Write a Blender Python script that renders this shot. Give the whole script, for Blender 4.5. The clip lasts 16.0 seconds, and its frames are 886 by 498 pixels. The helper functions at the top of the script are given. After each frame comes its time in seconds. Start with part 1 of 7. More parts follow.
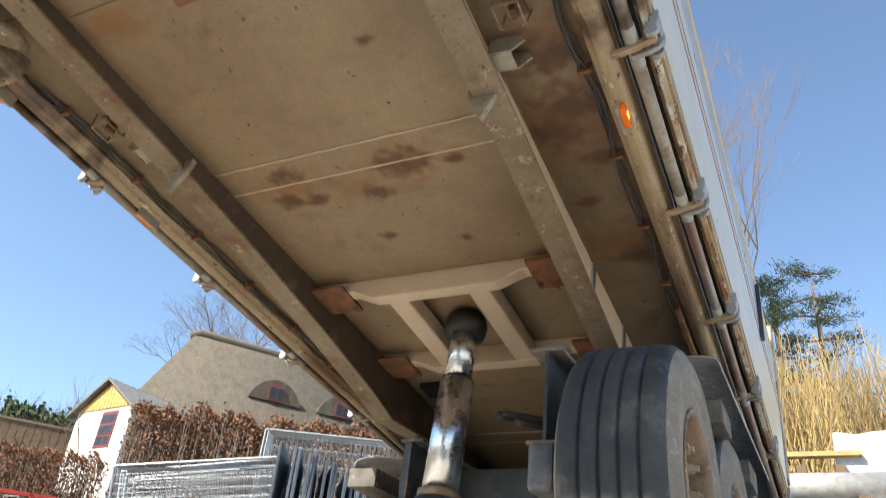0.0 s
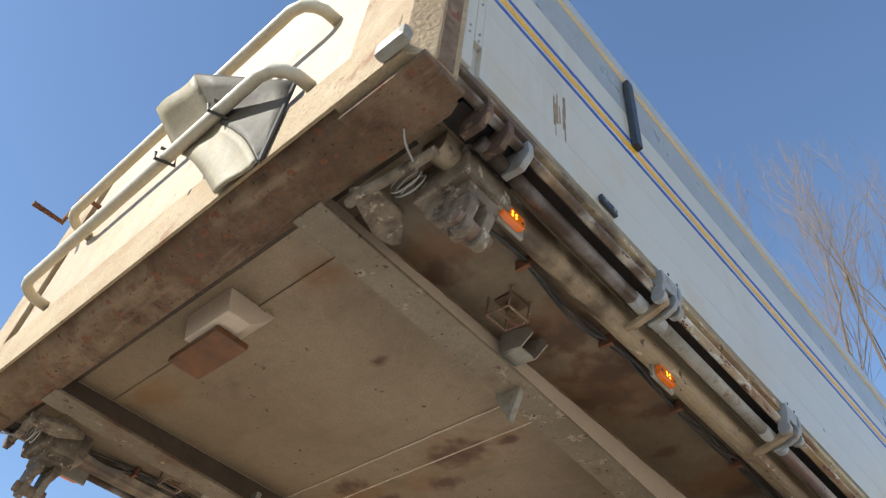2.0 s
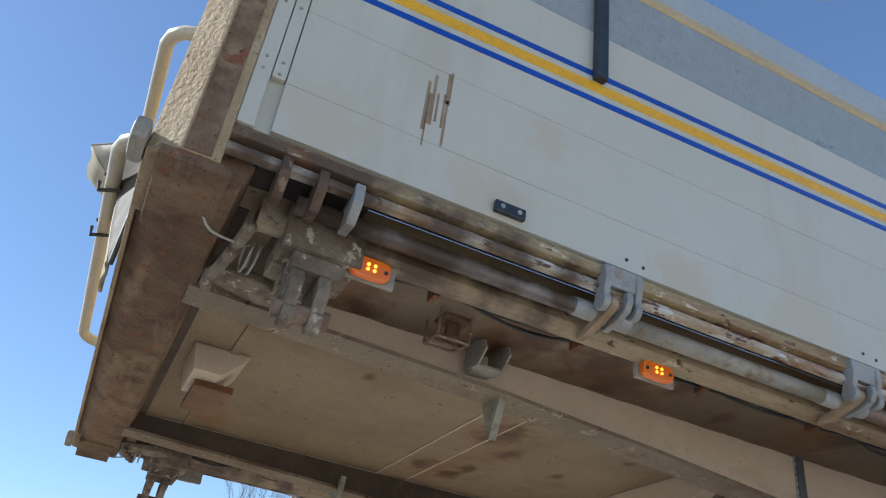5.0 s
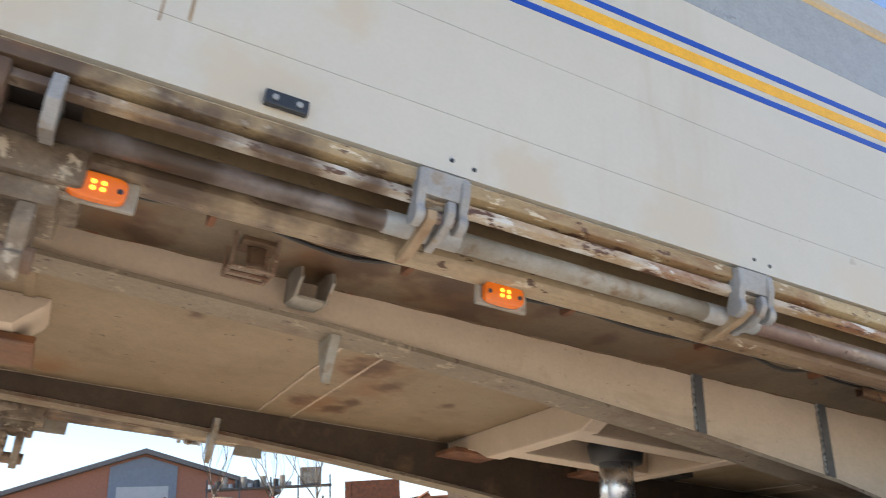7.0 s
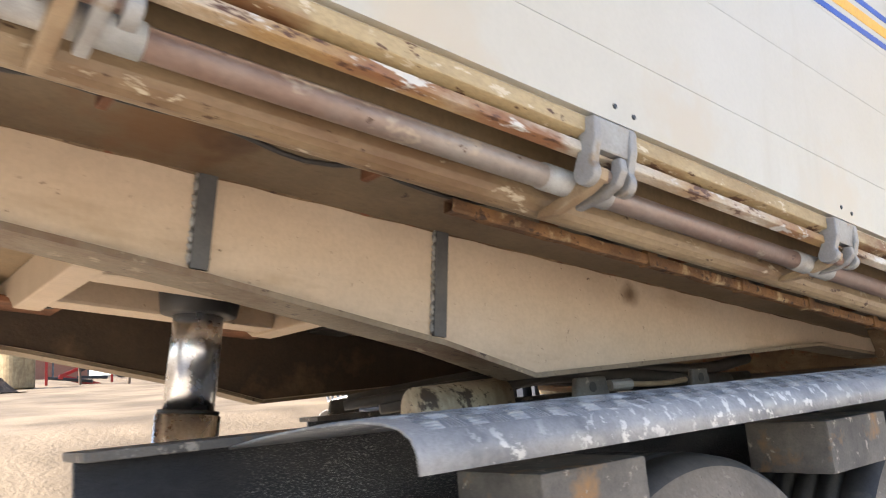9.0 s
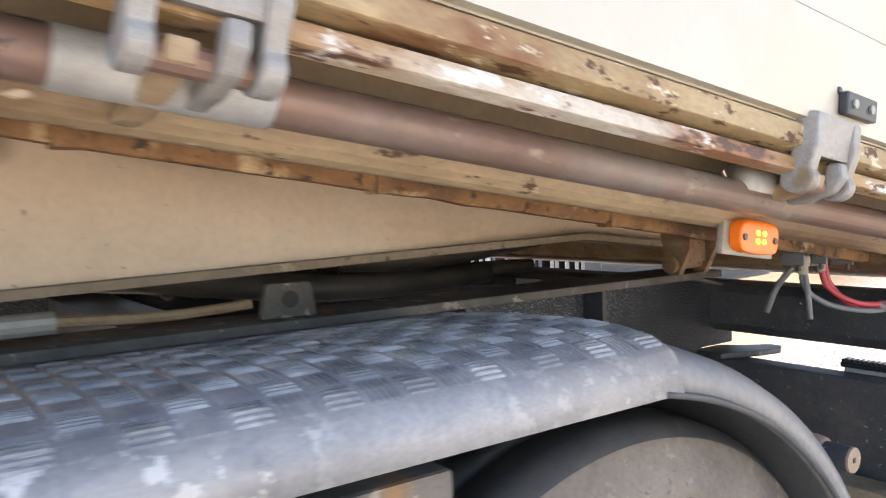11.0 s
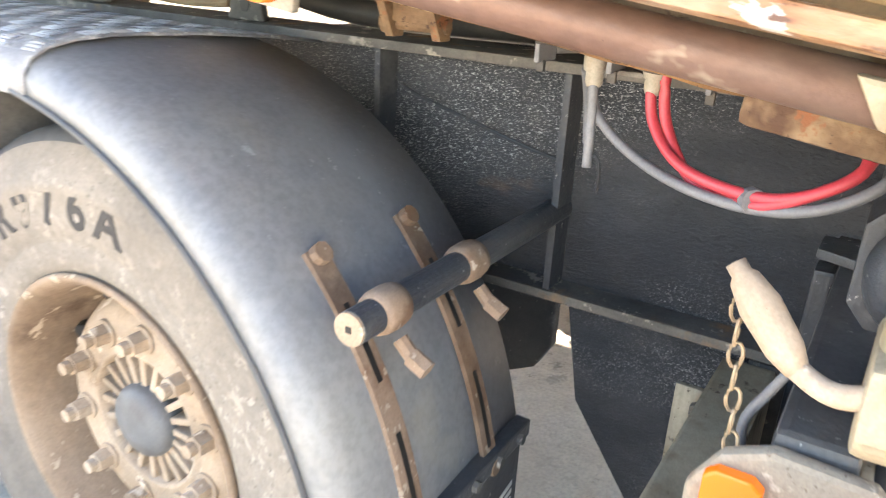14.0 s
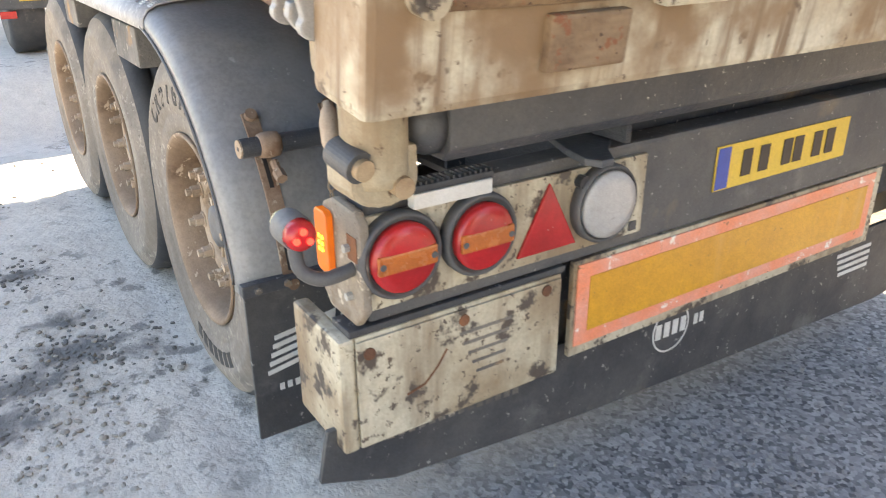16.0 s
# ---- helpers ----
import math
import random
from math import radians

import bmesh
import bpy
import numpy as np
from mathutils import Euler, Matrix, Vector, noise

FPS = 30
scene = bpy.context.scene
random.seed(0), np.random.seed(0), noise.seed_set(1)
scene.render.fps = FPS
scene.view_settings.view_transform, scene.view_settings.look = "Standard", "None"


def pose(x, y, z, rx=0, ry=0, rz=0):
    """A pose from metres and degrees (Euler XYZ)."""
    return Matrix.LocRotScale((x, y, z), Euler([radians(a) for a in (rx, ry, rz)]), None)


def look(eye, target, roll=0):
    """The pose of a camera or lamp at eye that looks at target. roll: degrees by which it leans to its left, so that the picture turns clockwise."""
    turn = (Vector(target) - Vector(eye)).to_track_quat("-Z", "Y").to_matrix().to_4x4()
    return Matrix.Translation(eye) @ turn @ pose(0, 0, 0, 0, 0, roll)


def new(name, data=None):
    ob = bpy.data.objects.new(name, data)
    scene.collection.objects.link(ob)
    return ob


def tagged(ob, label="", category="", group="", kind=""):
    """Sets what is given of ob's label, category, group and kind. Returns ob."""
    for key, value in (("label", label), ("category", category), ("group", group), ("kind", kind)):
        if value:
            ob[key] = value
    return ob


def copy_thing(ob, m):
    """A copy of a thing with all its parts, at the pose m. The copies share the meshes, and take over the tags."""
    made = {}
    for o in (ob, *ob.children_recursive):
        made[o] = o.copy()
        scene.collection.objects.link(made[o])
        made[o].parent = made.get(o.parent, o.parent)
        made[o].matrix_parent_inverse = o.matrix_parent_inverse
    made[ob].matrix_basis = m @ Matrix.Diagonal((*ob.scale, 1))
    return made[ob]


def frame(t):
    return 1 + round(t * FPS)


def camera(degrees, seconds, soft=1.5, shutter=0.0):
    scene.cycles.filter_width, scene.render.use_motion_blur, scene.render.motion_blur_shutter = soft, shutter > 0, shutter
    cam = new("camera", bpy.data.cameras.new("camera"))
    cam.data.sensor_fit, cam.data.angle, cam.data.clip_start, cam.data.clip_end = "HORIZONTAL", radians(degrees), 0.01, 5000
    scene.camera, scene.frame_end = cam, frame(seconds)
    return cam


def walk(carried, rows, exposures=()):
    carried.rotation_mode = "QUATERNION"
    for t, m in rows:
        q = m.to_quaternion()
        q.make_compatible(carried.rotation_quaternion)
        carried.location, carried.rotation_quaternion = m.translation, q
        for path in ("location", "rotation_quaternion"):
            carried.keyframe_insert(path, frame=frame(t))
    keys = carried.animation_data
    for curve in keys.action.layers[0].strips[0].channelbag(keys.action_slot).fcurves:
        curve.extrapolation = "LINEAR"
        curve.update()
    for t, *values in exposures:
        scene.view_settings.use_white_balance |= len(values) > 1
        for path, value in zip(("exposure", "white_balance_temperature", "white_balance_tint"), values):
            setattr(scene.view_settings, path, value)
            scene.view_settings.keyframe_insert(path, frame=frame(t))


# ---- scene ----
EXPOSURES = [(0.0, 1.15, 6450, 8), (1.0, 1.08, 6400, 8), (2.0, 0.7, 6000, 8), (4.2, 0.43, 5600, 8), (6.3, 0.82, 5800, 9), (7.0, 1.23, 6380, 14), (8.2, 1.43, 6800, 16), (10.3, 2.2, 7050, 19), (11.5, 2.15, 6950, 18), (12.0, 2.65, 6700, 15), (12.5, 3.45, 6400, 11), (13.0, 3.95, 7300, 13), (13.5, 4.1, 8300, 14), (14.0, 3.45, 7600, 15), (14.5, 2.9, 7350, 15), (15.5, 2.55, 7400, 15), (16.0, 2.6, 7700, 15)]
cam = camera(60.18, 16.0, soft=1.0, shutter=0.25)
PATH = [
    (0, 1.59, -4.743, -0.134, 119.97, -5.61, 25.75),
    (0.5, 1.616, -4.781, 0.004, 124.95, -3.63, 28.57),
    (1, 1.687, -4.794, 0.114, 128.2, -1.89, 32.13),
    (1.5, 1.766, -4.799, 0.234, 129.99, -0.72, 36.91),
    (2, 1.973, -4.708, 0.35, 131.1, -0.02, 41.92),
    (2.5, 2.216, -4.617, 0.466, 131.27, -0.03, 47.09),
    (3, 2.435, -4.593, 0.563, 130.09, -0.35, 51.77),
    (3.5, 2.567, -4.488, 0.665, 127.84, -0.65, 55.4),
    (4, 2.666, -4.293, 0.762, 124.39, -0.51, 57.86),
    (4.2, 2.664, -4.222, 0.798, 122.89, -0.41, 58.68),
    (6.3, 2.37, -3.808, 1.064, 115.49, 1.04, 69.84),
    (6.5, 2.381, -3.756, 1.064, 115.04, 1.89, 68.31),
    (7, 2.417, -3.559, 1.094, 112.45, 3.34, 62.94),
    (7.5, 2.308, -3.294, 1.097, 109.6, 4.49, 58.13),
    (8, 2.212, -3.048, 1.141, 106.74, 5.01, 54.27),
    (8.2, 2.182, -2.916, 1.143, 105.57, 5.16, 53.1),
    (10.3, 1.861, -1.316, 1.252, 92.97, 3.43, 53.17),
    (10.5, 1.859, -1.155, 1.27, 91.68, 3.17, 53.34),
    (11, 1.782, -0.727, 1.278, 87.09, 1.75, 53.94),
    (11.5, 1.72, -0.337, 1.289, 82.62, 1.61, 54.54),
    (12, 1.706, 0.112, 1.26, 77.3, 2.06, 58.43),
    (12.5, 1.607, 0.378, 1.208, 72.99, 0.13, 69.55),
    (13, 1.528, 0.57, 1.216, 71.09, -0.93, 88.14),
    (13.5, 1.599, 0.764, 1.219, 69.77, -2.25, 108.18),
    (14, 1.794, 0.968, 1.258, 68.87, -2.99, 122.07),
    (14.5, 1.953, 1.197, 1.294, 67.47, -2.4, 131.81),
    (15, 1.894, 1.485, 1.302, 67.52, -1.24, 140.19),
    (15.5, 1.797, 1.792, 1.314, 67.31, -0.15, 144.51),
    (16, 1.696, 2.06, 1.32, 66.39, 0.36, 146.67),
]
walk(cam, [(t, pose(x, y, z, rx, ry, rz)) for t, x, y, z, rx, ry, rz in PATH], EXPOSURES)

# ---- world and sun ----
SUN_AZ, SUN_EL = radians(206), radians(41)   # compass direction of the sun, clockwise from +y
world = bpy.data.worlds.new("world")
scene.world = world
world.use_nodes = True
wn = world.node_tree.nodes
sky = wn.new("ShaderNodeTexSky")
sky.sky_type, sky.sun_disc, sky.sun_elevation, sky.sun_rotation = "NISHITA", False, SUN_EL, SUN_AZ
sky.air_density, sky.dust_density, sky.ozone_density = 1.0, 0.3, 1.2
wn["Background"].inputs["Strength"].default_value = 0.12
world.node_tree.links.new(sky.outputs[0], wn["Background"].inputs["Color"])
sun_data = bpy.data.lights.new("sun", "SUN")
sun_data.energy, sun_data.angle, sun_data.color = 5.0, radians(0.6), (1.0, 0.93, 0.82)
sun = new("sun", sun_data)
to_sun = Vector((math.sin(SUN_AZ) * math.cos(SUN_EL), math.cos(SUN_AZ) * math.cos(SUN_EL), math.sin(SUN_EL)))
sun.matrix_world = look(to_sun * 40, (0, 0, 0))

# ---- materials ----
def material(name, base, second=None, rough=0.6, metal=0.0, scale=6.0, amount=0.5, bump=0.0, bump_scale=60.0,
             stain=None, stain_at=0.62, stain_scale=2.5, stain_soft=0.08, fine=0.16, per_object=0.0, stretch=(1, 1, 1), dust=None, dust_at=0.55,
             spots=None, spots_at=0.7, spots_scale=40.0, streak=None, streak_at=0.55, streak_scale=(9, 9, 1.2), chips=None, chips_at=0.66, chips_scale=18.0, patchy=0.0):
    """Paint, metal or earth: two tones over a coarse noise, fine grain, optional stains with a shape of their own, fine relief."""
    m = bpy.data.materials.new(name)
    m.use_nodes = True
    nt = m.node_tree
    n, ln = nt.nodes, nt.links
    bsdf = n["Principled BSDF"]
    tc = n.new("ShaderNodeTexCoord")
    mp = n.new("ShaderNodeMapping")
    mp.inputs["Scale"].default_value = stretch
    ln.new(tc.outputs["Object"], mp.inputs["Vector"])
    vec = mp.outputs[0]

    def noise_tex(s, detail=6.0, rgh=0.6):
        t = n.new("ShaderNodeTexNoise")
        t.inputs["Scale"].default_value, t.inputs["Detail"].default_value, t.inputs["Roughness"].default_value = s, detail, rgh
        ln.new(vec, t.inputs["Vector"])
        return t.outputs["Fac"]

    def ramp(fac, a, b):
        r = n.new("ShaderNodeMapRange")
        r.inputs["From Min"].default_value, r.inputs["From Max"].default_value = a, b
        ln.new(fac, r.inputs["Value"])
        return r.outputs[0]

    def mix(fac, a, b):
        x = n.new("ShaderNodeMix")
        x.data_type = "RGBA"
        for sock, v in ((x.inputs["Factor"], fac), (x.inputs[6], a), (x.inputs[7], b)):
            if isinstance(v, (tuple, list)):
                sock.default_value = (*v, 1.0)
            elif isinstance(v, float):
                sock.default_value = v
            else:
                ln.new(v, sock)
        return x.outputs[2]

    second = second or tuple(c * 0.75 for c in base)
    col = mix(ramp(noise_tex(scale), 0.5 - 0.2 / max(amount, 0.05) * 0.5, 0.5 + 0.2 / max(amount, 0.05) * 0.5), base, second)
    grain = ramp(noise_tex(scale * 14, 3.0), 0.3, 0.75)
    col = mix(grain, col, mix(fine, col, (0.0, 0.0, 0.0)))
    speck = ramp(noise_tex(max(scale * 45, 90.0), 2.0), 0.4, 0.66)
    col = mix(speck, col, mix(fine * 0.9, col, (0.0, 0.0, 0.0)))
    rgh = None
    if dust:
        col = mix(ramp(noise_tex(scale * 0.6, 8.0, 0.7), dust_at, dust_at + 0.18), col, dust)
    if stain:
        f = ramp(noise_tex(stain_scale, 5.0, 0.62), stain_at - 0.035, stain_at + stain_soft)
        col = mix(f, col, stain)
        rgh = f
    def layer(color, at, scale_, soft, along=None):
        v = vec
        if along:
            mm = n.new("ShaderNodeMapping")
            mm.inputs["Scale"].default_value = along
            ln.new(tc.outputs["Object"], mm.inputs["Vector"])
            v = mm.outputs[0]
        t = n.new("ShaderNodeTexNoise")
        t.inputs["Scale"].default_value, t.inputs["Detail"].default_value, t.inputs["Roughness"].default_value = scale_, 4.0, 0.65
        ln.new(v, t.inputs["Vector"])
        f = ramp(t.outputs["Fac"], at - 0.035, at + soft - 0.02)
        if patchy:
            m2 = n.new("ShaderNodeMath")
            m2.operation = "MULTIPLY"
            ln.new(f, m2.inputs[0])
            ln.new(ramp(noise_tex(patchy, 3.0), 0.42, 0.62), m2.inputs[1])
            f = m2.outputs[0]
        return mix(f, col, color)
    if streak:
        col = layer(streak, streak_at, 1.0, 0.16, streak_scale)
    if chips:
        col = layer(chips, chips_at, chips_scale, 0.035)
    if spots:
        col = layer(spots, spots_at, spots_scale, 0.03)
    if per_object:
        oi = n.new("ShaderNodeObjectInfo")
        col = mix(ramp(oi.outputs["Random"], 0.0, 1.0 / per_object), col, tuple(c * 0.45 for c in base))
    ln.new(col, bsdf.inputs["Base Color"])
    bsdf.inputs["Metallic"].default_value = metal
    bsdf.inputs["Roughness"].default_value = rough
    r2 = n.new("ShaderNodeMapRange")
    r2.inputs["To Min"].default_value, r2.inputs["To Max"].default_value = max(rough - 0.12, 0.03), min(rough + 0.15, 1.0)
    ln.new(noise_tex(scale * 3), r2.inputs["Value"])
    ln.new(r2.outputs[0], bsdf.inputs["Roughness"])
    if bump:
        b = n.new("ShaderNodeBump")
        b.inputs["Strength"].default_value, b.inputs["Distance"].default_value = min(bump, 1.0), 0.004 * max(bump, 1.0)
        ln.new(noise_tex(bump_scale, 4.0), b.inputs["Height"])
        ln.new(b.outputs[0], bsdf.inputs["Normal"])
    return m


def glowing(name, color, strength):
    m = bpy.data.materials.new(name)
    m.use_nodes = True
    b = m.node_tree.nodes["Principled BSDF"]
    b.inputs["Base Color"].default_value = (*color, 1)
    b.inputs["Emission Color"].default_value = (*color, 1)
    b.inputs["Emission Strength"].default_value = strength
    b.inputs["Roughness"].default_value = 0.2
    return m


# Rust-spotted cream, taken darker to carry the underside's shade in its colour.
M_CREAM = material("cream_floor_toned_for_shade", (0.305, 0.22, 0.128), (0.215, 0.147, 0.08), 0.5, scale=1.4, amount=0.6, bump=0.15, stain=(0.1, 0.05, 0.023), stain_at=0.64, stain_scale=1.9, stain_soft=0.16, spots=(0.05, 0.024, 0.012), spots_at=0.69, spots_scale=20, streak=(0.165, 0.108, 0.056), streak_at=0.6, streak_scale=(1.6, 4, 2))
# Paler than flange and floor: bounced light is lifted into this cream.
M_BEAM = material("cream_beam_paint", (0.62, 0.5, 0.37), (0.52, 0.4, 0.28), 0.42, scale=1.6, amount=0.6, bump=0.18, bump_scale=90, fine=0.08, stain=(0.2, 0.1, 0.045), stain_at=0.68, stain_scale=2.6, stain_soft=0.14, spots=(0.1, 0.055, 0.03), spots_at=0.7, spots_scale=60, patchy=1.6, streak=(0.36, 0.26, 0.16), streak_at=0.62, streak_scale=(3, 2, 9))
M_FRONT = material("ivory_front_paint", (0.5, 0.385, 0.225), (0.41, 0.3, 0.16), 0.5, scale=2.5, amount=0.5, bump=0.2, stain=(0.3, 0.17, 0.075), stain_at=0.66, stain_scale=4.0, spots=(0.13, 0.07, 0.035), spots_at=0.71, spots_scale=34, streak=(0.37, 0.25, 0.12), streak_at=0.58, streak_scale=(8, 8, 0.9))
M_ROUGH = material("stone_chipped_paint", (0.49, 0.375, 0.222), (0.39, 0.275, 0.15), 0.8, scale=5, amount=0.7, bump=2.0, bump_scale=75, stain=(0.27, 0.15, 0.068), stain_at=0.64, stain_scale=6, chips=(0.13, 0.07, 0.035), chips_at=0.635, chips_scale=95, patchy=3.0)
M_RUSTBEAM = material("rust_stained_beam", (0.255, 0.168, 0.092), (0.135, 0.077, 0.038), 0.75, scale=2.6, amount=0.8, bump=0.9, bump_scale=60, stain=(0.07, 0.031, 0.015), stain_at=0.56, stain_scale=5, stain_soft=0.12, chips=(0.19, 0.07, 0.028), chips_at=0.62, chips_scale=24, spots=(0.045, 0.02, 0.01), spots_at=0.66, spots_scale=60, streak=(0.3, 0.21, 0.125), streak_at=0.57, streak_scale=(2, 9, 9))
M_SIDE = material("white_side_boards", (0.56, 0.535, 0.46), (0.51, 0.48, 0.395), 0.32, scale=1.0, amount=0.4, bump=0.03, fine=0.03, stain=(0.46, 0.39, 0.28), stain_at=0.66, stain_scale=1.2, stain_soft=0.25, spots=(0.3, 0.24, 0.16), spots_at=0.77, spots_scale=24, streak=(0.47, 0.43, 0.34), streak_at=0.6, streak_scale=(5, 4, 0.7))
M_GREYBOARD = material("grey_side_board", (0.36, 0.38, 0.38), (0.33, 0.345, 0.34), 0.3, scale=1.5, amount=0.4)
M_ORANGE = material("rusty_yellow_edge", (0.62, 0.47, 0.26), (0.5, 0.38, 0.22), 0.5, scale=5)
M_CAP = material("pale_top_rail", (0.5, 0.52, 0.52), (0.46, 0.47, 0.45), 0.35, scale=3)
M_BLUE = material("blue_stripe", (0.01, 0.075, 0.46), (0.01, 0.065, 0.39), 0.35, scale=4)
M_YELLOW = material("yellow_stripe", (0.9, 0.47, 0.008), (0.84, 0.43, 0.012), 0.35, scale=4)
M_RAIL = material("scraped_rusty_rail", (0.47, 0.36, 0.2), (0.33, 0.225, 0.11), 0.6, scale=5, amount=1.0, bump=0.7, stain=(0.19, 0.085, 0.035), stain_at=0.58, stain_scale=6, chips=(0.58, 0.5, 0.36), chips_at=0.63, chips_scale=40, spots=(0.09, 0.04, 0.02), spots_at=0.63, spots_scale=34, stretch=(1, 0.4, 1))
M_SHAFT = material("bare_steel_shaft", (0.33, 0.29, 0.25), (0.2, 0.115, 0.085), 0.42, metal=0.25, scale=1.4, amount=1.0, stain=(0.2, 0.105, 0.07), stain_at=0.54, stain_scale=2.2, stain_soft=0.15, chips=(0.36, 0.29, 0.22), chips_at=0.66, chips_scale=12, spots=(0.08, 0.045, 0.03), spots_at=0.7, spots_scale=40, stretch=(1, 0.6, 1), bump=0.25)
M_CLAW = material("grey_cast_claw", (0.37, 0.365, 0.345), (0.29, 0.27, 0.245), 0.45, metal=0.1, scale=10, amount=0.7, bump=0.3, stain=(0.24, 0.17, 0.1), stain_at=0.62, stain_scale=14)
M_FINGER = material("brown_hook_paint", (0.42, 0.31, 0.19), (0.28, 0.18, 0.1), 0.6, scale=14, amount=0.8, bump=0.3)
M_RUST = material("bare_rust", (0.24, 0.1, 0.045), (0.14, 0.06, 0.03), 0.85, scale=14, amount=0.9, bump=0.8)
M_GALV = material("galvanised_weld_steel", (0.5, 0.5, 0.47), (0.36, 0.33, 0.29), 0.5, metal=0.3, scale=12, amount=0.7)
M_CHROME = material("chromed_ram", (0.82, 0.84, 0.87), (0.78, 0.8, 0.84), 0.26, metal=1.0, scale=3, amount=0.3)
# Seals; also flat black put in for the shade inside holes and slots.
M_BLACKBAND = material("black_seal_and_hole", (0.02, 0.018, 0.016), None, 0.5, scale=8)
M_CHASSIS = material("dusty_black_chassis", (0.04, 0.046, 0.056), (0.085, 0.086, 0.088), 0.45, scale=4, amount=0.7, bump=0.6, bump_scale=70, stain=(0.19, 0.12, 0.065), stain_at=0.64, stain_scale=3.2, stain_soft=0.06, dust=(0.21, 0.2, 0.185), dust_at=0.56, spots=(0.46, 0.45, 0.42), spots_at=0.7, spots_scale=85)
M_SPATTER = material("salt_spattered_black_web", (0.026, 0.03, 0.037), (0.085, 0.085, 0.087), 0.5, scale=2.2, amount=0.9, bump=1.4, bump_scale=150, dust=(0.15, 0.146, 0.14), dust_at=0.56, chips=(0.25, 0.255, 0.26), chips_at=0.59, chips_scale=250, spots=(0.66, 0.66, 0.64), spots_at=0.625, spots_scale=290, stretch=(1, 0.7, 1.4), stain=(0.21, 0.12, 0.06), stain_at=0.65, stain_scale=3, patchy=2.0)
M_FLANGE = material("muddy_flange", (0.2, 0.18, 0.155), (0.1, 0.092, 0.082), 0.8, scale=5, amount=0.9, bump=0.6, stain=(0.3, 0.17, 0.075), stain_at=0.6, stain_scale=6, chips=(0.34, 0.3, 0.25), chips_at=0.64, chips_scale=25)
M_FENDER = material("grey_blue_fender_plastic", (0.195, 0.203, 0.215), (0.3, 0.287, 0.255), 0.42, scale=1.5, amount=0.8, bump=0.12, stain=(0.43, 0.375, 0.255), stain_at=0.56, stain_scale=1.7, stain_soft=0.2, streak=(0.2, 0.21, 0.225), streak_at=0.56, streak_scale=(5, 1.6, 1.6), chips=(0.46, 0.46, 0.45), chips_at=0.7, chips_scale=17, spots=(0.46, 0.46, 0.44), spots_at=0.69, spots_scale=70, patchy=2.0)
M_CHECKER = material("worn_checker_aluminium", (0.4, 0.4, 0.4), (0.27, 0.275, 0.285), 0.55, metal=0.1, scale=5, amount=0.9, bump=0.2, stain=(0.14, 0.145, 0.155), stain_at=0.62, stain_scale=5, chips=(0.66, 0.655, 0.63), chips_at=0.59, chips_scale=34, patchy=2.6, streak=(0.46, 0.45, 0.42), streak_at=0.56, streak_scale=(16, 5, 8))
M_CHECKERBAR = material("worn_bright_bars", (0.5, 0.5, 0.49), (0.26, 0.265, 0.275), 0.6, metal=0.05, scale=9, amount=1.0, stain=(0.16, 0.165, 0.175), stain_at=0.54, stain_scale=7)
M_TYRE = material("dusty_tyre_rubber", (0.175, 0.15, 0.123), (0.27, 0.23, 0.185), 0.88, scale=3, amount=0.8, bump=0.4, stain=(0.11, 0.1, 0.09), stain_at=0.6, stain_scale=4, stain_soft=0.18, chips=(0.32, 0.28, 0.23), chips_at=0.6, chips_scale=40, patchy=3.0, spots=(0.1, 0.09, 0.078), spots_at=0.66, spots_scale=90)
M_TREAD = material("dark_tread_rubber", (0.032, 0.035, 0.04), (0.07, 0.068, 0.065), 0.7, scale=5, amount=0.8, bump=0.2, stain=(0.12, 0.11, 0.095), stain_at=0.62, stain_scale=6)
M_RIM = material("dusty_brown_rim", (0.47, 0.36, 0.26), (0.33, 0.235, 0.155), 0.8, scale=6, amount=0.9, bump=0.4, stain=(0.17, 0.1, 0.055), stain_at=0.62, stain_scale=9, chips=(0.56, 0.46, 0.35), chips_at=0.64, chips_scale=24, spots=(0.12, 0.07, 0.04), spots_at=0.7, spots_scale=60)
M_LETTER = material("dark_raised_lettering", (0.05, 0.045, 0.04), None, 0.8, scale=9)
M_FLAP = material("black_rubber_flap", (0.036, 0.038, 0.042), (0.075, 0.074, 0.072), 0.55, scale=5, amount=0.8, bump=0.3, dust=(0.15, 0.145, 0.135), dust_at=0.57, spots=(0.26, 0.25, 0.23), spots_at=0.68, spots_scale=50)
M_PRINT = material("white_print", (0.7, 0.69, 0.65), (0.55, 0.54, 0.5), 0.6, scale=20)
M_DIRTYWHITE = material("muddy_ivory_steel", (0.56, 0.51, 0.385), (0.4, 0.33, 0.22), 0.5, scale=2.5, amount=0.9, bump=0.4, stain=(0.22, 0.15, 0.085), stain_at=0.52, stain_scale=2.6, stain_soft=0.14, streak=(0.2, 0.145, 0.09), streak_at=0.53, streak_scale=(9, 9, 1.6), chips=(0.075, 0.058, 0.044), chips_at=0.6, chips_scale=11, spots=(0.09, 0.065, 0.045), spots_at=0.64, spots_scale=55)
M_LAMPRED = material("red_lens", (0.5, 0.02, 0.022), (0.36, 0.018, 0.018), 0.2, scale=12, amount=0.9, spots=(0.45, 0.2, 0.17), spots_at=0.72, spots_scale=60)
M_LAMPAMBER = material("amber_lens", (0.55, 0.16, 0.035), (0.42, 0.12, 0.03), 0.25, scale=12, amount=0.9)
M_RING = material("grey_rubber_ring", (0.06, 0.062, 0.066), (0.11, 0.108, 0.104), 0.55, scale=10, bump=0.3)
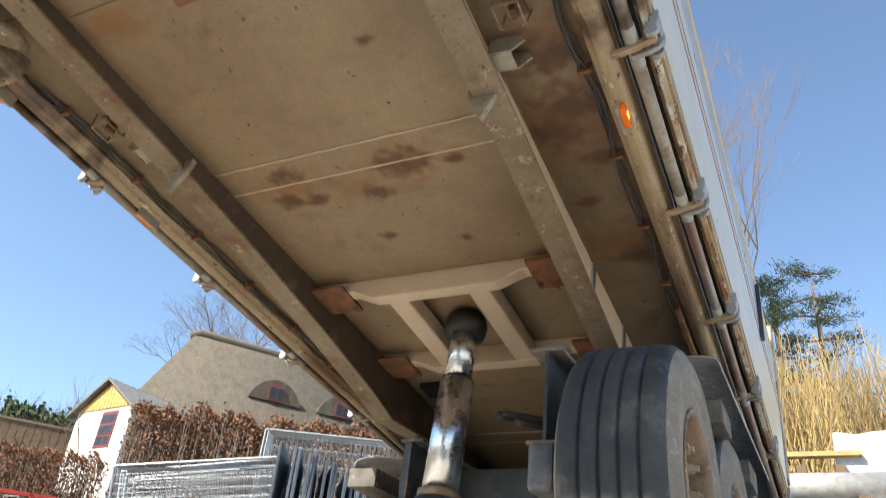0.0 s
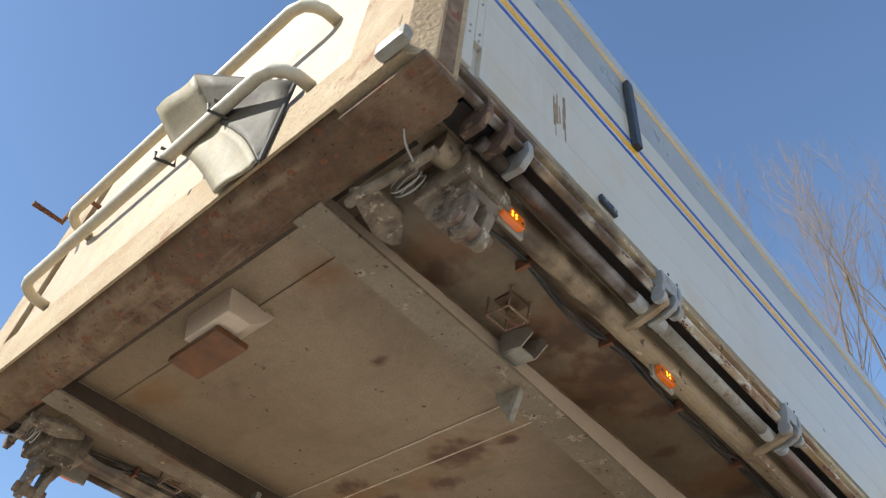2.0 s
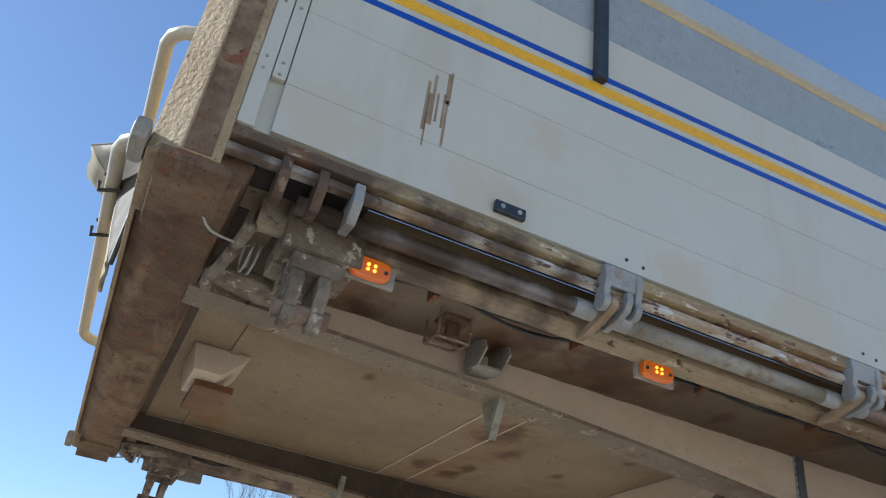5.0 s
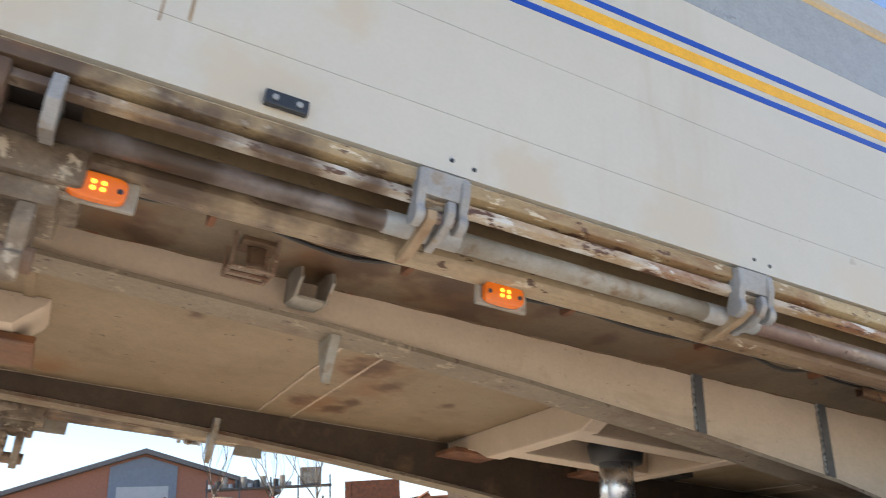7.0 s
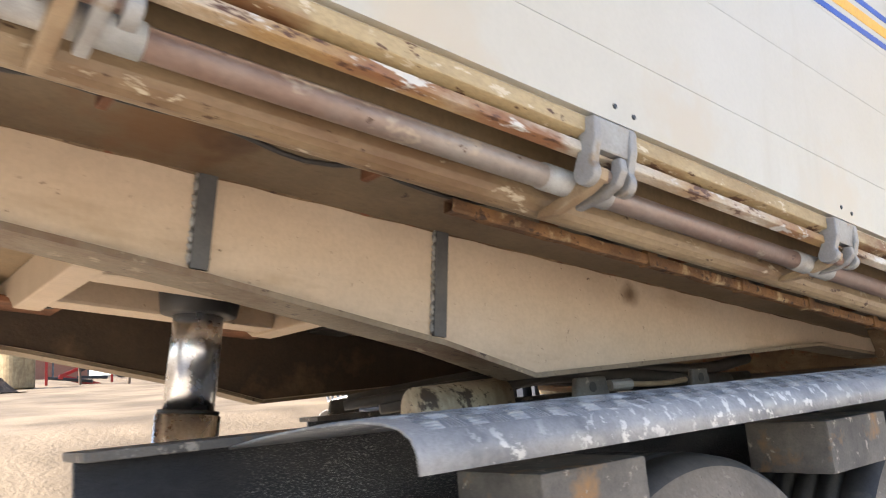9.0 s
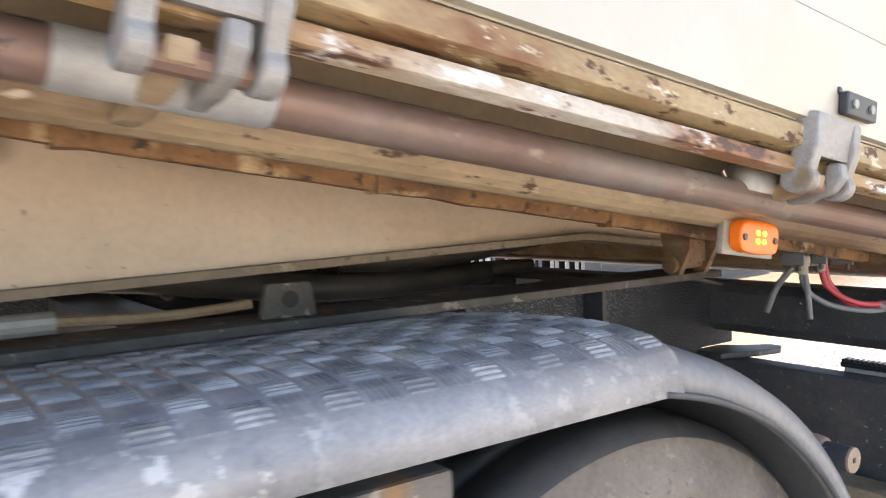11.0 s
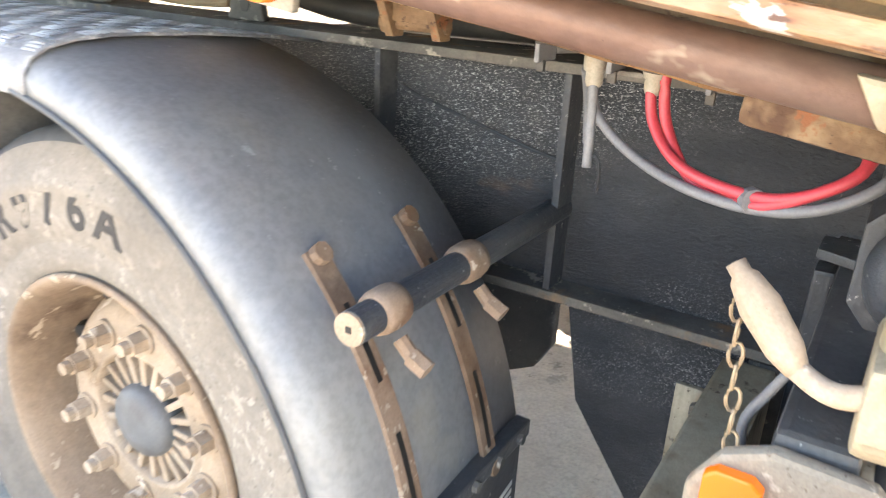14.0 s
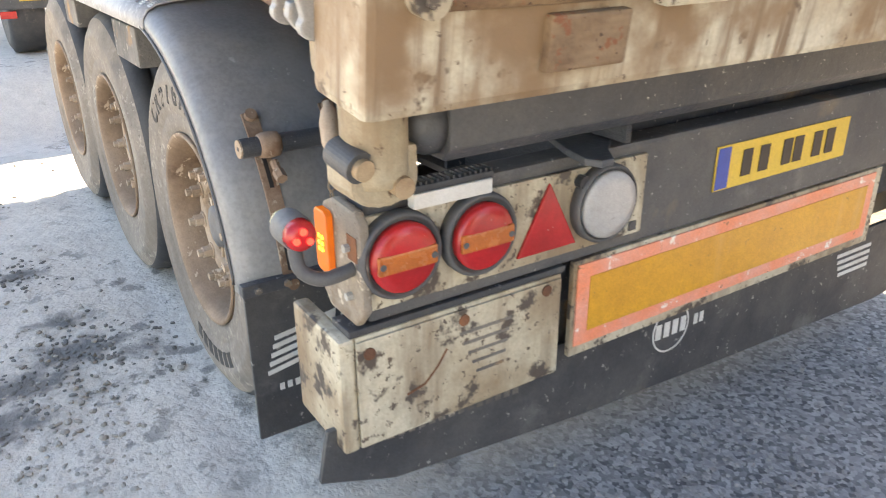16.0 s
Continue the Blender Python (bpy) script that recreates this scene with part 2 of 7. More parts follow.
M_LENSCLEAR = material("dusty_clear_lens", (0.45, 0.44, 0.42), (0.36, 0.35, 0.33), 0.3, scale=10)
M_BOARDYEL = material("amber_reflective_sheet", (0.72, 0.36, 0.03), (0.62, 0.3, 0.03), 0.35, scale=4, amount=0.7, spots=(0.3, 0.16, 0.04), spots_at=0.69, spots_scale=38, streak=(0.6, 0.33, 0.1), streak_at=0.6)
M_BOARDRED = material("faded_orange_border", (0.85, 0.27, 0.14), (0.8, 0.36, 0.26), 0.45, scale=9, amount=0.8, chips=(0.75, 0.7, 0.62), chips_at=0.64, chips_scale=18, spots=(0.25, 0.12, 0.06), spots_at=0.68, spots_scale=40)
M_PLATEYEL = material("yellow_number_plate", (0.75, 0.5, 0.06), (0.66, 0.44, 0.06), 0.4, scale=9)
M_PLATEBLUE = material("blue_plate_band", (0.03, 0.08, 0.4), None, 0.4, scale=9)
M_DARKTXT = material("dark_embossing", (0.06, 0.045, 0.035), None, 0.6, scale=9)
M_CABLEGREY = material("grey_cable", (0.17, 0.17, 0.178), None, 0.5, scale=9)
M_CABLERED = material("red_hose", (0.5, 0.05, 0.068), (0.4, 0.04, 0.052), 0.4, scale=9)
M_CABLEBLK = material("black_cable", (0.035, 0.032, 0.03), (0.08, 0.07, 0.06), 0.6, scale=9)
M_LED = glowing("lit_amber_led", (1.0, 0.36, 0.02), 2.2)
M_LENSLIT = glowing("lit_amber_lens", (0.7, 0.15, 0.012), 0.06)
M_CARRIER = material("grey_dusted_carrier", (0.075, 0.075, 0.078), (0.12, 0.115, 0.108), 0.6, scale=4, amount=0.9, bump=0.4, stain=(0.2, 0.15, 0.1), stain_at=0.64, stain_scale=3, dust=(0.2, 0.19, 0.175), dust_at=0.6, spots=(0.34, 0.33, 0.31), spots_at=0.68, spots_scale=70)
M_STRAP = material("rusty_strap_steel", (0.3, 0.205, 0.14), (0.19, 0.115, 0.07), 0.8, scale=12, amount=0.9, bump=0.4, stain=(0.15, 0.07, 0.035), stain_at=0.6, stain_scale=10, chips=(0.4, 0.32, 0.24), chips_at=0.64, chips_scale=40)
M_LAMPGREY = material("grey_lamp_housing", (0.17, 0.172, 0.17), (0.12, 0.115, 0.11), 0.55, scale=14, amount=0.8, bump=0.2)
M_MUDSTEEL = material("mud_dusted_steel", (0.34, 0.285, 0.215), (0.21, 0.175, 0.135), 0.75, scale=6, amount=0.9, bump=0.5, stain=(0.14, 0.085, 0.05), stain_at=0.6, stain_scale=7, chips=(0.44, 0.38, 0.3), chips_at=0.64, chips_scale=26, spots=(0.09, 0.065, 0.045), spots_at=0.68, spots_scale=70)
M_LEDRED = glowing("lit_red_led", (1.0, 0.04, 0.025), 0.9)
M_GREYPLATE = material("pale_marker_plate", (0.38, 0.35, 0.29), (0.27, 0.225, 0.165), 0.5, scale=8, amount=0.8, bump=0.25, stain=(0.18, 0.11, 0.055), stain_at=0.62, stain_scale=12)
M_BLACKPLASTIC = material("black_plastic", (0.018, 0.02, 0.024), (0.04, 0.045, 0.05), 0.35, scale=15)
M_TARP = material("beige_rubber_sheet", (0.37, 0.31, 0.19), (0.28, 0.23, 0.135), 0.65, scale=5, amount=0.7, bump=0.4, stain=(0.22, 0.18, 0.12), stain_at=0.64, stain_scale=6, streak=(0.3, 0.27, 0.19), streak_at=0.58, streak_scale=(14, 3, 1))
# Shaded copy of the sheet's rubber, for the side turned from the sun.
M_TARPSHADE = material("shaded_ridged_rubber", (0.16, 0.138, 0.095), (0.12, 0.1, 0.068), 0.7, scale=6, amount=0.7, bump=0.4)
M_RAILPAINT = material("ivory_tube_paint", (0.7, 0.64, 0.5), (0.6, 0.52, 0.38), 0.45, scale=6)
M_LAMPBROWN = material("brown_amber_lamp_lens", (0.2, 0.075, 0.022), (0.11, 0.04, 0.014), 0.35, scale=9, amount=0.8)
M_YELLOWLENS = material("yellowed_lens", (0.7, 0.62, 0.3), (0.6, 0.5, 0.2), 0.25, scale=9)
M_RUSTPIPE = material("orange_rusty_strip", (0.25, 0.128, 0.05), (0.11, 0.056, 0.026), 0.8, scale=8, amount=1.0, bump=1.0, stain=(0.46, 0.35, 0.2), stain_at=0.6, stain_scale=14, spots=(0.05, 0.026, 0.015), spots_at=0.62, spots_scale=40)
# Near-black brown that puts the shade of deep hollows into the colour.
M_SHADEDARK = material("shade_dark_recess", (0.06, 0.045, 0.034), (0.035, 0.026, 0.02), 0.85, scale=6, amount=0.8, bump=0.4)
M_GRIME = material("grimy_cream_strip", (0.21, 0.152, 0.09), (0.14, 0.095, 0.053), 0.55, scale=1.6, amount=0.7, bump=0.2, stain=(0.075, 0.038, 0.02), stain_at=0.6, stain_scale=2.4, stain_soft=0.14, spots=(0.05, 0.025, 0.014), spots_at=0.7, spots_scale=16)


M_RIMDARK = material("rust_brown_barrel", (0.32, 0.225, 0.15), (0.2, 0.13, 0.08), 0.8, scale=5, amount=0.9, bump=0.4, stain=(0.1, 0.06, 0.035), stain_at=0.6, stain_scale=6, chips=(0.42, 0.32, 0.225), chips_at=0.64, chips_scale=20)


def blots(m, color, places, ragged=0.9, axes=(0.75, 1.2, 0.0)):
    """Rust blooms and other blots with ragged rims at given places (x, y, radius) of a surface."""
    nt = m.node_tree
    n, ln = nt.nodes, nt.links
    bsdf = n["Principled BSDF"]
    old = bsdf.inputs["Base Color"].links[0].from_socket
    tc = n.new("ShaderNodeTexCoord")
    nz = n.new("ShaderNodeTexNoise")
    nz.inputs["Scale"].default_value, nz.inputs["Detail"].default_value = 16.0, 6.0
    ln.new(tc.outputs["Object"], nz.inputs["Vector"])
    total = None
    for x, y, r in places:
        d = n.new("ShaderNodeVectorMath")
        d.operation = "DISTANCE"
        flat = n.new("ShaderNodeVectorMath")
        flat.operation = "MULTIPLY"
        flat.inputs[1].default_value = axes
        ln.new(tc.outputs["Object"], flat.inputs[0])
        ln.new(flat.outputs[0], d.inputs[0])
        d.inputs[1].default_value = (x * axes[0], y * axes[1], 0.0) if axes[2] == 0 else (0.0, x * axes[1], y * axes[2]) if axes[0] == 0 else (x * axes[0], 0.0, y * axes[2])
        a = n.new("ShaderNodeMath")
        a.operation = "MULTIPLY_ADD"
        a.inputs[1].default_value = -1.0 / r
        a.inputs[2].default_value = 1.0 - ragged * 0.5
        ln.new(d.outputs["Value"], a.inputs[0])
        b = n.new("ShaderNodeMath")
        b.operation = "MULTIPLY_ADD"
        b.inputs[1].default_value = ragged * 1.6
        ln.new(nz.outputs["Fac"], b.inputs[0])
        ln.new(a.outputs[0], b.inputs[2])
        if total is None:
            total = b.outputs[0]
        else:
            mx = n.new("ShaderNodeMath")
            mx.operation = "MAXIMUM"
            ln.new(total, mx.inputs[0])
            ln.new(b.outputs[0], mx.inputs[1])
            total = mx.outputs[0]
    rg = n.new("ShaderNodeMapRange")
    rg.interpolation_type = "SMOOTHSTEP"
    rg.inputs["From Min"].default_value, rg.inputs["From Max"].default_value = 0.45, 1.15
    ln.new(total, rg.inputs["Value"])
    mix = n.new("ShaderNodeMix")
    mix.data_type = "RGBA"
    ln.new(rg.outputs[0], mix.inputs["Factor"])
    ln.new(old, mix.inputs[6])
    mix.inputs[7].default_value = (*color, 1)
    ln.new(mix.outputs[2], bsdf.inputs["Base Color"])


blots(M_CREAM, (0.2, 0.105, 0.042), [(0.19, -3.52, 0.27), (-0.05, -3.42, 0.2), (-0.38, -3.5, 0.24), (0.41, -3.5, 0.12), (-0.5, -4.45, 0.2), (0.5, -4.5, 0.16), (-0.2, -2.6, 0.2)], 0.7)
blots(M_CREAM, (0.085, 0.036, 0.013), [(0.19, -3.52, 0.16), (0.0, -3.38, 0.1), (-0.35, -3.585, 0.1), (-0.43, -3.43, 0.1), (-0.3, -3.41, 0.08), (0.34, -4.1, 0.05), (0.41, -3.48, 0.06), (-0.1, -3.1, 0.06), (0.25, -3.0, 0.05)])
blots(M_GRIME, (0.15, 0.075, 0.03), [(0.9, -3.55, 0.4), (0.95, -3.9, 0.3), (0.93, -2.8, 0.3), (0.85, -4.35, 0.2)], 0.8)
blots(M_GRIME, (0.075, 0.036, 0.017), [(0.82, -3.5, 0.16), (0.95, -3.62, 0.18), (0.96, -3.33, 0.1), (0.93, -3.85, 0.16), (0.85, -3.1, 0.07), (0.95, -2.7, 0.12), (0.8, -4.3, 0.12)])
blots(M_BEAM, (0.13, 0.075, 0.035), [(-1.49, -0.05, 0.075)], 0.5, (0.0, 1.0, 1.0))
blots(M_SIDE, (0.52, 0.46, 0.355), [(-4.2, 0.1, 0.2), (-3.65, 0.09, 0.16), (-3.2, 0.1, 0.24), (-2.6, 0.08, 0.22), (-2.0, 0.1, 0.2), (-1.4, 0.08, 0.24), (-0.7, 0.1, 0.2), (-4.6, 0.12, 0.18), (-4.05, 0.36, 0.1)], 0.9, (0.0, 1.0, 1.0))
M_SILLTUBE = material("brown_streaked_sill_paint", (0.43, 0.33, 0.205), (0.27, 0.185, 0.105), 0.45, scale=3, amount=0.9, bump=0.3, stain=(0.15, 0.08, 0.04), stain_at=0.56, stain_scale=3, stain_soft=0.12, chips=(0.52, 0.45, 0.33), chips_at=0.66, chips_scale=26, spots=(0.08, 0.04, 0.02), spots_at=0.66, spots_scale=40, stretch=(1, 0.4, 1))
# Darker brown blots on sill, rails and shaft towards the front corner.
FRONT_BLOTS = [(-4.72, 0.02, 0.2), (-4.5, -0.01, 0.24), (-4.28, -0.03, 0.2), (-4.1, 0.0, 0.14), (-3.95, -0.03, 0.12)]
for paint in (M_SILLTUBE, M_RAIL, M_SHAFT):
    blots(paint, (0.085, 0.053, 0.031), FRONT_BLOTS, 0.8, (0.0, 1.0, 1.0))
# Rust deepened in colour because these lugs stand in the corner's shade.
M_CORNERDARK = material("shade_dark_rust_lug", (0.15, 0.09, 0.055), (0.08, 0.046, 0.028), 0.8, scale=14, amount=0.9, bump=1.0, chips=(0.24, 0.16, 0.1), chips_at=0.62, chips_scale=30)
M_CORNER = material("mud_crusted_corner_iron", (0.3, 0.235, 0.165), (0.16, 0.115, 0.075), 0.75, scale=9, amount=1.0, bump=1.4, bump_scale=55, stain=(0.085, 0.055, 0.033), stain_at=0.57, stain_scale=10, chips=(0.42, 0.345, 0.25), chips_at=0.63, chips_scale=32)
# Dark brown standing for shade on faces turned from the light.
M_SHADEBROWN = material("shaded_brown_face", (0.1, 0.066, 0.04), (0.06, 0.04, 0.026), 0.75, scale=3, amount=0.8, bump=0.4, stain=(0.16, 0.1, 0.055), stain_at=0.6, stain_scale=3)
M_CABLEDUST = material("dusty_black_cable", (0.075, 0.066, 0.056), (0.05, 0.045, 0.04), 0.7, scale=20, amount=0.9)
# Chipped, rusty beam cream kept darker, with the lower side's shade in it.
M_BEAMLOW = material("shaded_chipped_flange", (0.27, 0.21, 0.14), (0.19, 0.14, 0.085), 0.55, scale=2.4, amount=0.8, bump=0.5, stain=(0.12, 0.055, 0.025), stain_at=0.58, stain_scale=4, stain_soft=0.12, chips=(0.34, 0.27, 0.18), chips_at=0.64, chips_scale=20, spots=(0.06, 0.03, 0.018), spots_at=0.66, spots_scale=40)
M_SCRAPED = material("scraped_ledge_edge", (0.6, 0.55, 0.46), (0.4, 0.25, 0.11), 0.5, scale=7, amount=1.0, bump=0.8, stain=(0.26, 0.12, 0.055), stain_at=0.55, stain_scale=9, chips=(0.6, 0.58, 0.53), chips_at=0.6, chips_scale=30, spots=(0.1, 0.045, 0.025), spots_at=0.62, spots_scale=36, stretch=(1, 0.35, 1))
blots(M_SCRAPED, (0.1, 0.062, 0.036), FRONT_BLOTS, 0.8, (0.0, 1.0, 1.0))
M_SILL = material("mud_streaked_rear_sill", (0.58, 0.54, 0.42), (0.46, 0.39, 0.27), 0.5, scale=2.5, amount=0.8, bump=0.4, stain=(0.3, 0.2, 0.11), stain_at=0.52, stain_scale=2.4, stain_soft=0.18, streak=(0.16, 0.105, 0.062), streak_at=0.51, streak_scale=(26, 26, 1.4), chips=(0.07, 0.048, 0.033), chips_at=0.66, chips_scale=13, spots=(0.1, 0.065, 0.04), spots_at=0.67, spots_scale=50)
blots(M_SILL, (0.2, 0.125, 0.065), [(1.0, 0.06, 0.26), (0.75, 0.1, 0.2), (0.55, 0.05, 0.16), (1.24, 0.0, 0.1), (0.2, 0.08, 0.2), (-0.5, 0.06, 0.3)], 0.9, (1.0, 0.0, 0.5))
# Ivory with dust and rust, toned darker for the shade on the post.
M_POST = material("shade_toned_dusty_ivory", (0.42, 0.36, 0.25), (0.32, 0.25, 0.16), 0.55, scale=6, amount=0.8, bump=0.3, stain=(0.19, 0.12, 0.065), stain_at=0.56, stain_scale=6, stain_soft=0.16, chips=(0.12, 0.075, 0.045), chips_at=0.66, chips_scale=22, streak=(0.24, 0.175, 0.105), streak_at=0.56, streak_scale=(14, 14, 3))

# ---- building helpers ----
def part(name, bm, mat, parent=None, label="", smooth=False):
    """Links a bmesh as one mesh object under a thing or a part."""
    me = bpy.data.meshes.new(name)
    bm.to_mesh(me)
    bm.free()
    me.materials.append(mat)
    if smooth:
        for p in me.polygons:
            p.use_smooth = True
    ob = new(name, me)
    if parent is not None:
        ob.parent = parent
    if label:
        ob["label"] = label
    return ob


def thing(name, m, label, category, group="", kind=""):
    ob = new(name)
    ob.empty_display_size = 0.1
    ob.matrix_world = m
    return tagged(ob, label, category, group, kind)


def add_box(bm, x0, x1, y0, y1, z0, z1, bev=0.0):
    r = bmesh.ops.create_cube(bm, size=1.0)
    for v in r["verts"]:
        v.co = Vector(((x0 + x1) / 2 + v.co.x * (x1 - x0), (y0 + y1) / 2 + v.co.y * (y1 - y0), (z0 + z1) / 2 + v.co.z * (z1 - z0)))
    if bev:
        edges = list({e for v in r["verts"] for e in v.link_edges})
        bmesh.ops.bevel(bm, geom=edges, offset=bev, segments=2, affect="EDGES", profile=0.6)
    return bm


def box(x0, x1, y0, y1, z0, z1, bev=0.0):
    return add_box(bmesh.new(), x0, x1, y0, y1, z0, z1, bev)


def add_prism(bm, pts, axis, a, b, bev=0.0):
    """A polygon in the two other axes (in xyz order), extruded along an axis from a to b."""
    def at(p, d):
        return {"x": (d, p[0], p[1]), "y": (p[0], d, p[1]), "z": (p[0], p[1], d)}[axis]
    lo = [bm.verts.new(at(p, a)) for p in pts]
    hi = [bm.verts.new(at(p, b)) for p in pts]
    n = len(pts)
    faces = [bm.faces.new(lo), bm.faces.new(hi)] + [bm.faces.new((lo[i], lo[(i + 1) % n], hi[(i + 1) % n], hi[i])) for i in range(n)]
    bmesh.ops.recalc_face_normals(bm, faces=faces)
    if bev:
        bmesh.ops.bevel(bm, geom=list({e for f in faces for e in f.edges}), offset=bev, segments=2, affect="EDGES", profile=0.6)
    return bm


def prism(pts, axis, a, b, bev=0.0):
    return add_prism(bmesh.new(), pts, axis, a, b, bev)


def add_cyl(bm, p, q, r, seg=20, r2=None):
    p, q = Vector(p), Vector(q)
    d = q - p
    m = Matrix.Translation((p + q) / 2) @ d.to_track_quat("Z", "Y").to_matrix().to_4x4()
    bmesh.ops.create_cone(bm, cap_ends=True, segments=seg, radius1=r, radius2=r if r2 is None else r2, depth=d.length, matrix=m)
    return bm


def cyl(p, q, r, seg=20, r2=None):
    return add_cyl(bmesh.new(), p, q, r, seg, r2)


def smooth_path(pts, steps=8, closed=False):
    """Catmull-Rom through the points."""
    P = [Vector(p) for p in pts]
    out = []
    for i in range(len(P) - 1):
        p0, p1, p2, p3 = P[max(i - 1, 0)], P[i], P[i + 1], P[min(i + 2, len(P) - 1)]
        for k in range(steps):
            t = k / steps
            out.append(0.5 * ((2 * p1) + (p2 - p0) * t + (2 * p0 - 5 * p1 + 4 * p2 - p3) * t * t + (3 * p1 - p0 - 3 * p2 + p3) * t ** 3))
    return out + [P[-1]]


def add_tube(bm, pts, r, seg=10, taper=None):
    rings, up = [], Vector((0, 0, 1))
    pts = [Vector(p) for p in pts]
    for i, p in enumerate(pts):
        d = (pts[min(i + 1, len(pts) - 1)] - pts[max(i - 1, 0)]).normalized()
        a = d.cross(up)
        if a.length < 0.1:
            a = d.cross(Vector((1, 0, 0)))
        a.normalize()
        b = a.cross(d)
        rr = r if taper is None else r + (taper - r) * i / (len(pts) - 1)
        rings.append([bm.verts.new(p + rr * (math.cos(k * math.tau / seg) * a + math.sin(k * math.tau / seg) * b)) for k in range(seg)])
    for A, B in zip(rings, rings[1:]):
        for k in range(seg):
            bm.faces.new((A[k], A[(k + 1) % seg], B[(k + 1) % seg], B[k]))
    bm.faces.new(rings[0][::-1])
    bm.faces.new(rings[-1])
    return bm


def tube(pts, r, seg=10, taper=None):
    return add_tube(bmesh.new(), pts, r, seg, taper)


def add_lathe(bm, prof, centre, axis="x", seg=48, caps=True):
    """A profile of (along, radius), turned round an axis."""
    rings = []
    for a, r in prof:
        ring = []
        for k in range(seg):
            c, s = math.cos(k * math.tau / seg) * r, math.sin(k * math.tau / seg) * r
            off = {"x": (a, c, s), "y": (c, a, s), "z": (c, s, a)}[axis]
            ring.append(bm.verts.new(Vector(centre) + Vector(off)))
        rings.append(ring)
    for A, B in zip(rings, rings[1:]):
        for k in range(seg):
            bm.faces.new((A[k], A[(k + 1) % seg], B[(k + 1) % seg], B[k]))
    if caps:
        bm.faces.new(rings[0][::-1])
        bm.faces.new(rings[-1])
    bmesh.ops.recalc_face_normals(bm, faces=bm.faces[:])
    return bm


def lathe(prof, centre, axis="x", seg=48, caps=True):
    return add_lathe(bmesh.new(), prof, centre, axis, seg, caps)


# ---- the raised tipper body; its own frame: x to its left side, y to its rear, z off the floor ----
TIP = 7.5
body = thing("tipper_body", pose(0, 0.851, 1.232, -TIP, 0, 0),
             "cream and white tipping trailer body raised off its black chassis", "trailer body")
HALF, FRONT, REAR, TOP = 1.277, -4.88, 0.36, 1.30
PITCH, CLAW0 = 0.8044, -3.82

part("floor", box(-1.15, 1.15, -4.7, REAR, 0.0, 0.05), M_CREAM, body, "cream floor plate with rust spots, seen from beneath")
# shallow pressed joints across the floor
for y in (-3.6, -0.95):
    part("floor_seam", prism([(y - 0.07, 0.0), (y - 0.066, -0.005), (y + 0.066, -0.005), (y + 0.07, 0.0)], "x", -0.668, 0.668), M_CREAM, body, "overlapping floor joint")
    for e in (-0.07, 0.07):
        part("weld_bead", tube([(-0.668 + 0.0668 * k, y + e + 0.0015 * math.sin(k * 2.3), -0.003) for k in range(21)], 0.004, 6), M_BEAM, body, smooth=True)
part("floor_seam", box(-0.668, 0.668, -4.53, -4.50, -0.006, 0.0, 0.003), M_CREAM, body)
# Thin dark plate draws the shadow line between beam and floor.
part("front_gap", box(-1.06, 1.06, -4.715, -4.675, -0.003, -0.0005), M_SHADEBROWN, body, "painted shadow line behind the front beam")
for s in (-1, 1):
    part("outer_strip", box(*sorted((s * 0.742, s * 1.06)), -4.6, REAR - 0.1, -0.004, 0.0), M_GRIME, body, "grimy outer floor strip with rust blooms")

# front wall with its swelling lower beam
part("front_wall", box(-1.2, 1.2, FRONT + 0.02, FRONT + 0.09, 0.03, TOP + 0.1), M_FRONT, body, "ivory front wall with chipped paint")
part("front_wall_panel", box(-0.98, 0.98, FRONT - 0.012, FRONT + 0.018, 0.19, 1.2, 0.008), M_FRONT, body)
part("front_beam", prism([(FRONT - 0.02, -0.045), (FRONT + 0.02, -0.075), (-4.72, -0.075), (-4.70, 0.0), (-4.75, 0.05), (FRONT + 0.02, 0.17), (FRONT - 0.02, 0.15)], "x", -1.22, 1.22, 0.006), M_RUSTBEAM, body, "rust-stained lower front beam")
part("front_skirt", box(-1.2, 1.2, FRONT - 0.032, FRONT - 0.021, -0.06, 0.165, 0.003), M_ROUGH, body, "ivory paint pitted by stone chips")
for s in (-1, 1):
    xs = sorted((s * 1.0, s * 1.283))
    part("corner_post", prism([(xs[0], FRONT - 0.03), (xs[1] - (0.05 if s > 0 else 0), FRONT - 0.03), (xs[1], FRONT + 0.03), (xs[1], -4.772), (xs[0], -4.772)] if s > 0 else
                              [(xs[0] + 0.05, FRONT - 0.03), (xs[1], FRONT - 0.03), (xs[1], -4.79), (xs[0], -4.79), (xs[0], FRONT + 0.03)], "z", -0.06, TOP + 0.12, 0.006), M_ROUGH, body, "stone-chipped ivory corner post with rust streaks")
    part("post_foot", box(*sorted((s * 1.0, s * 1.282)), FRONT - 0.004, -4.745, -0.084, -0.0605, 0.004), M_RUSTBEAM, body)
    part("post_side", box(*sorted((s * 1.2832, s * 1.2852)), FRONT + 0.035, -4.792, -0.055, TOP + 0.1), M_RUSTBEAM, body, "rust-brown side of the corner post")
    part("buffer", box(*sorted((s * 1.17, s * 1.27)), FRONT - 0.065, FRONT - 0.03, -0.06, -0.005, 0.015), M_GREYPLATE, body, "worn grey rubber corner buffer")
    # latch slot in the post's outer face
    part("latch_slot", box(*sorted((s * 1.276, s * 1.286)), -4.85, -4.81, 0.46, 0.78, 0.004), M_RUST, body, "rusty latch slot")
    part("latch_bolt", cyl((s * 1.287, -4.83, 0.5), (s * 1.287, -4.83, 0.66), 0.012, 10), M_SHAFT, body)

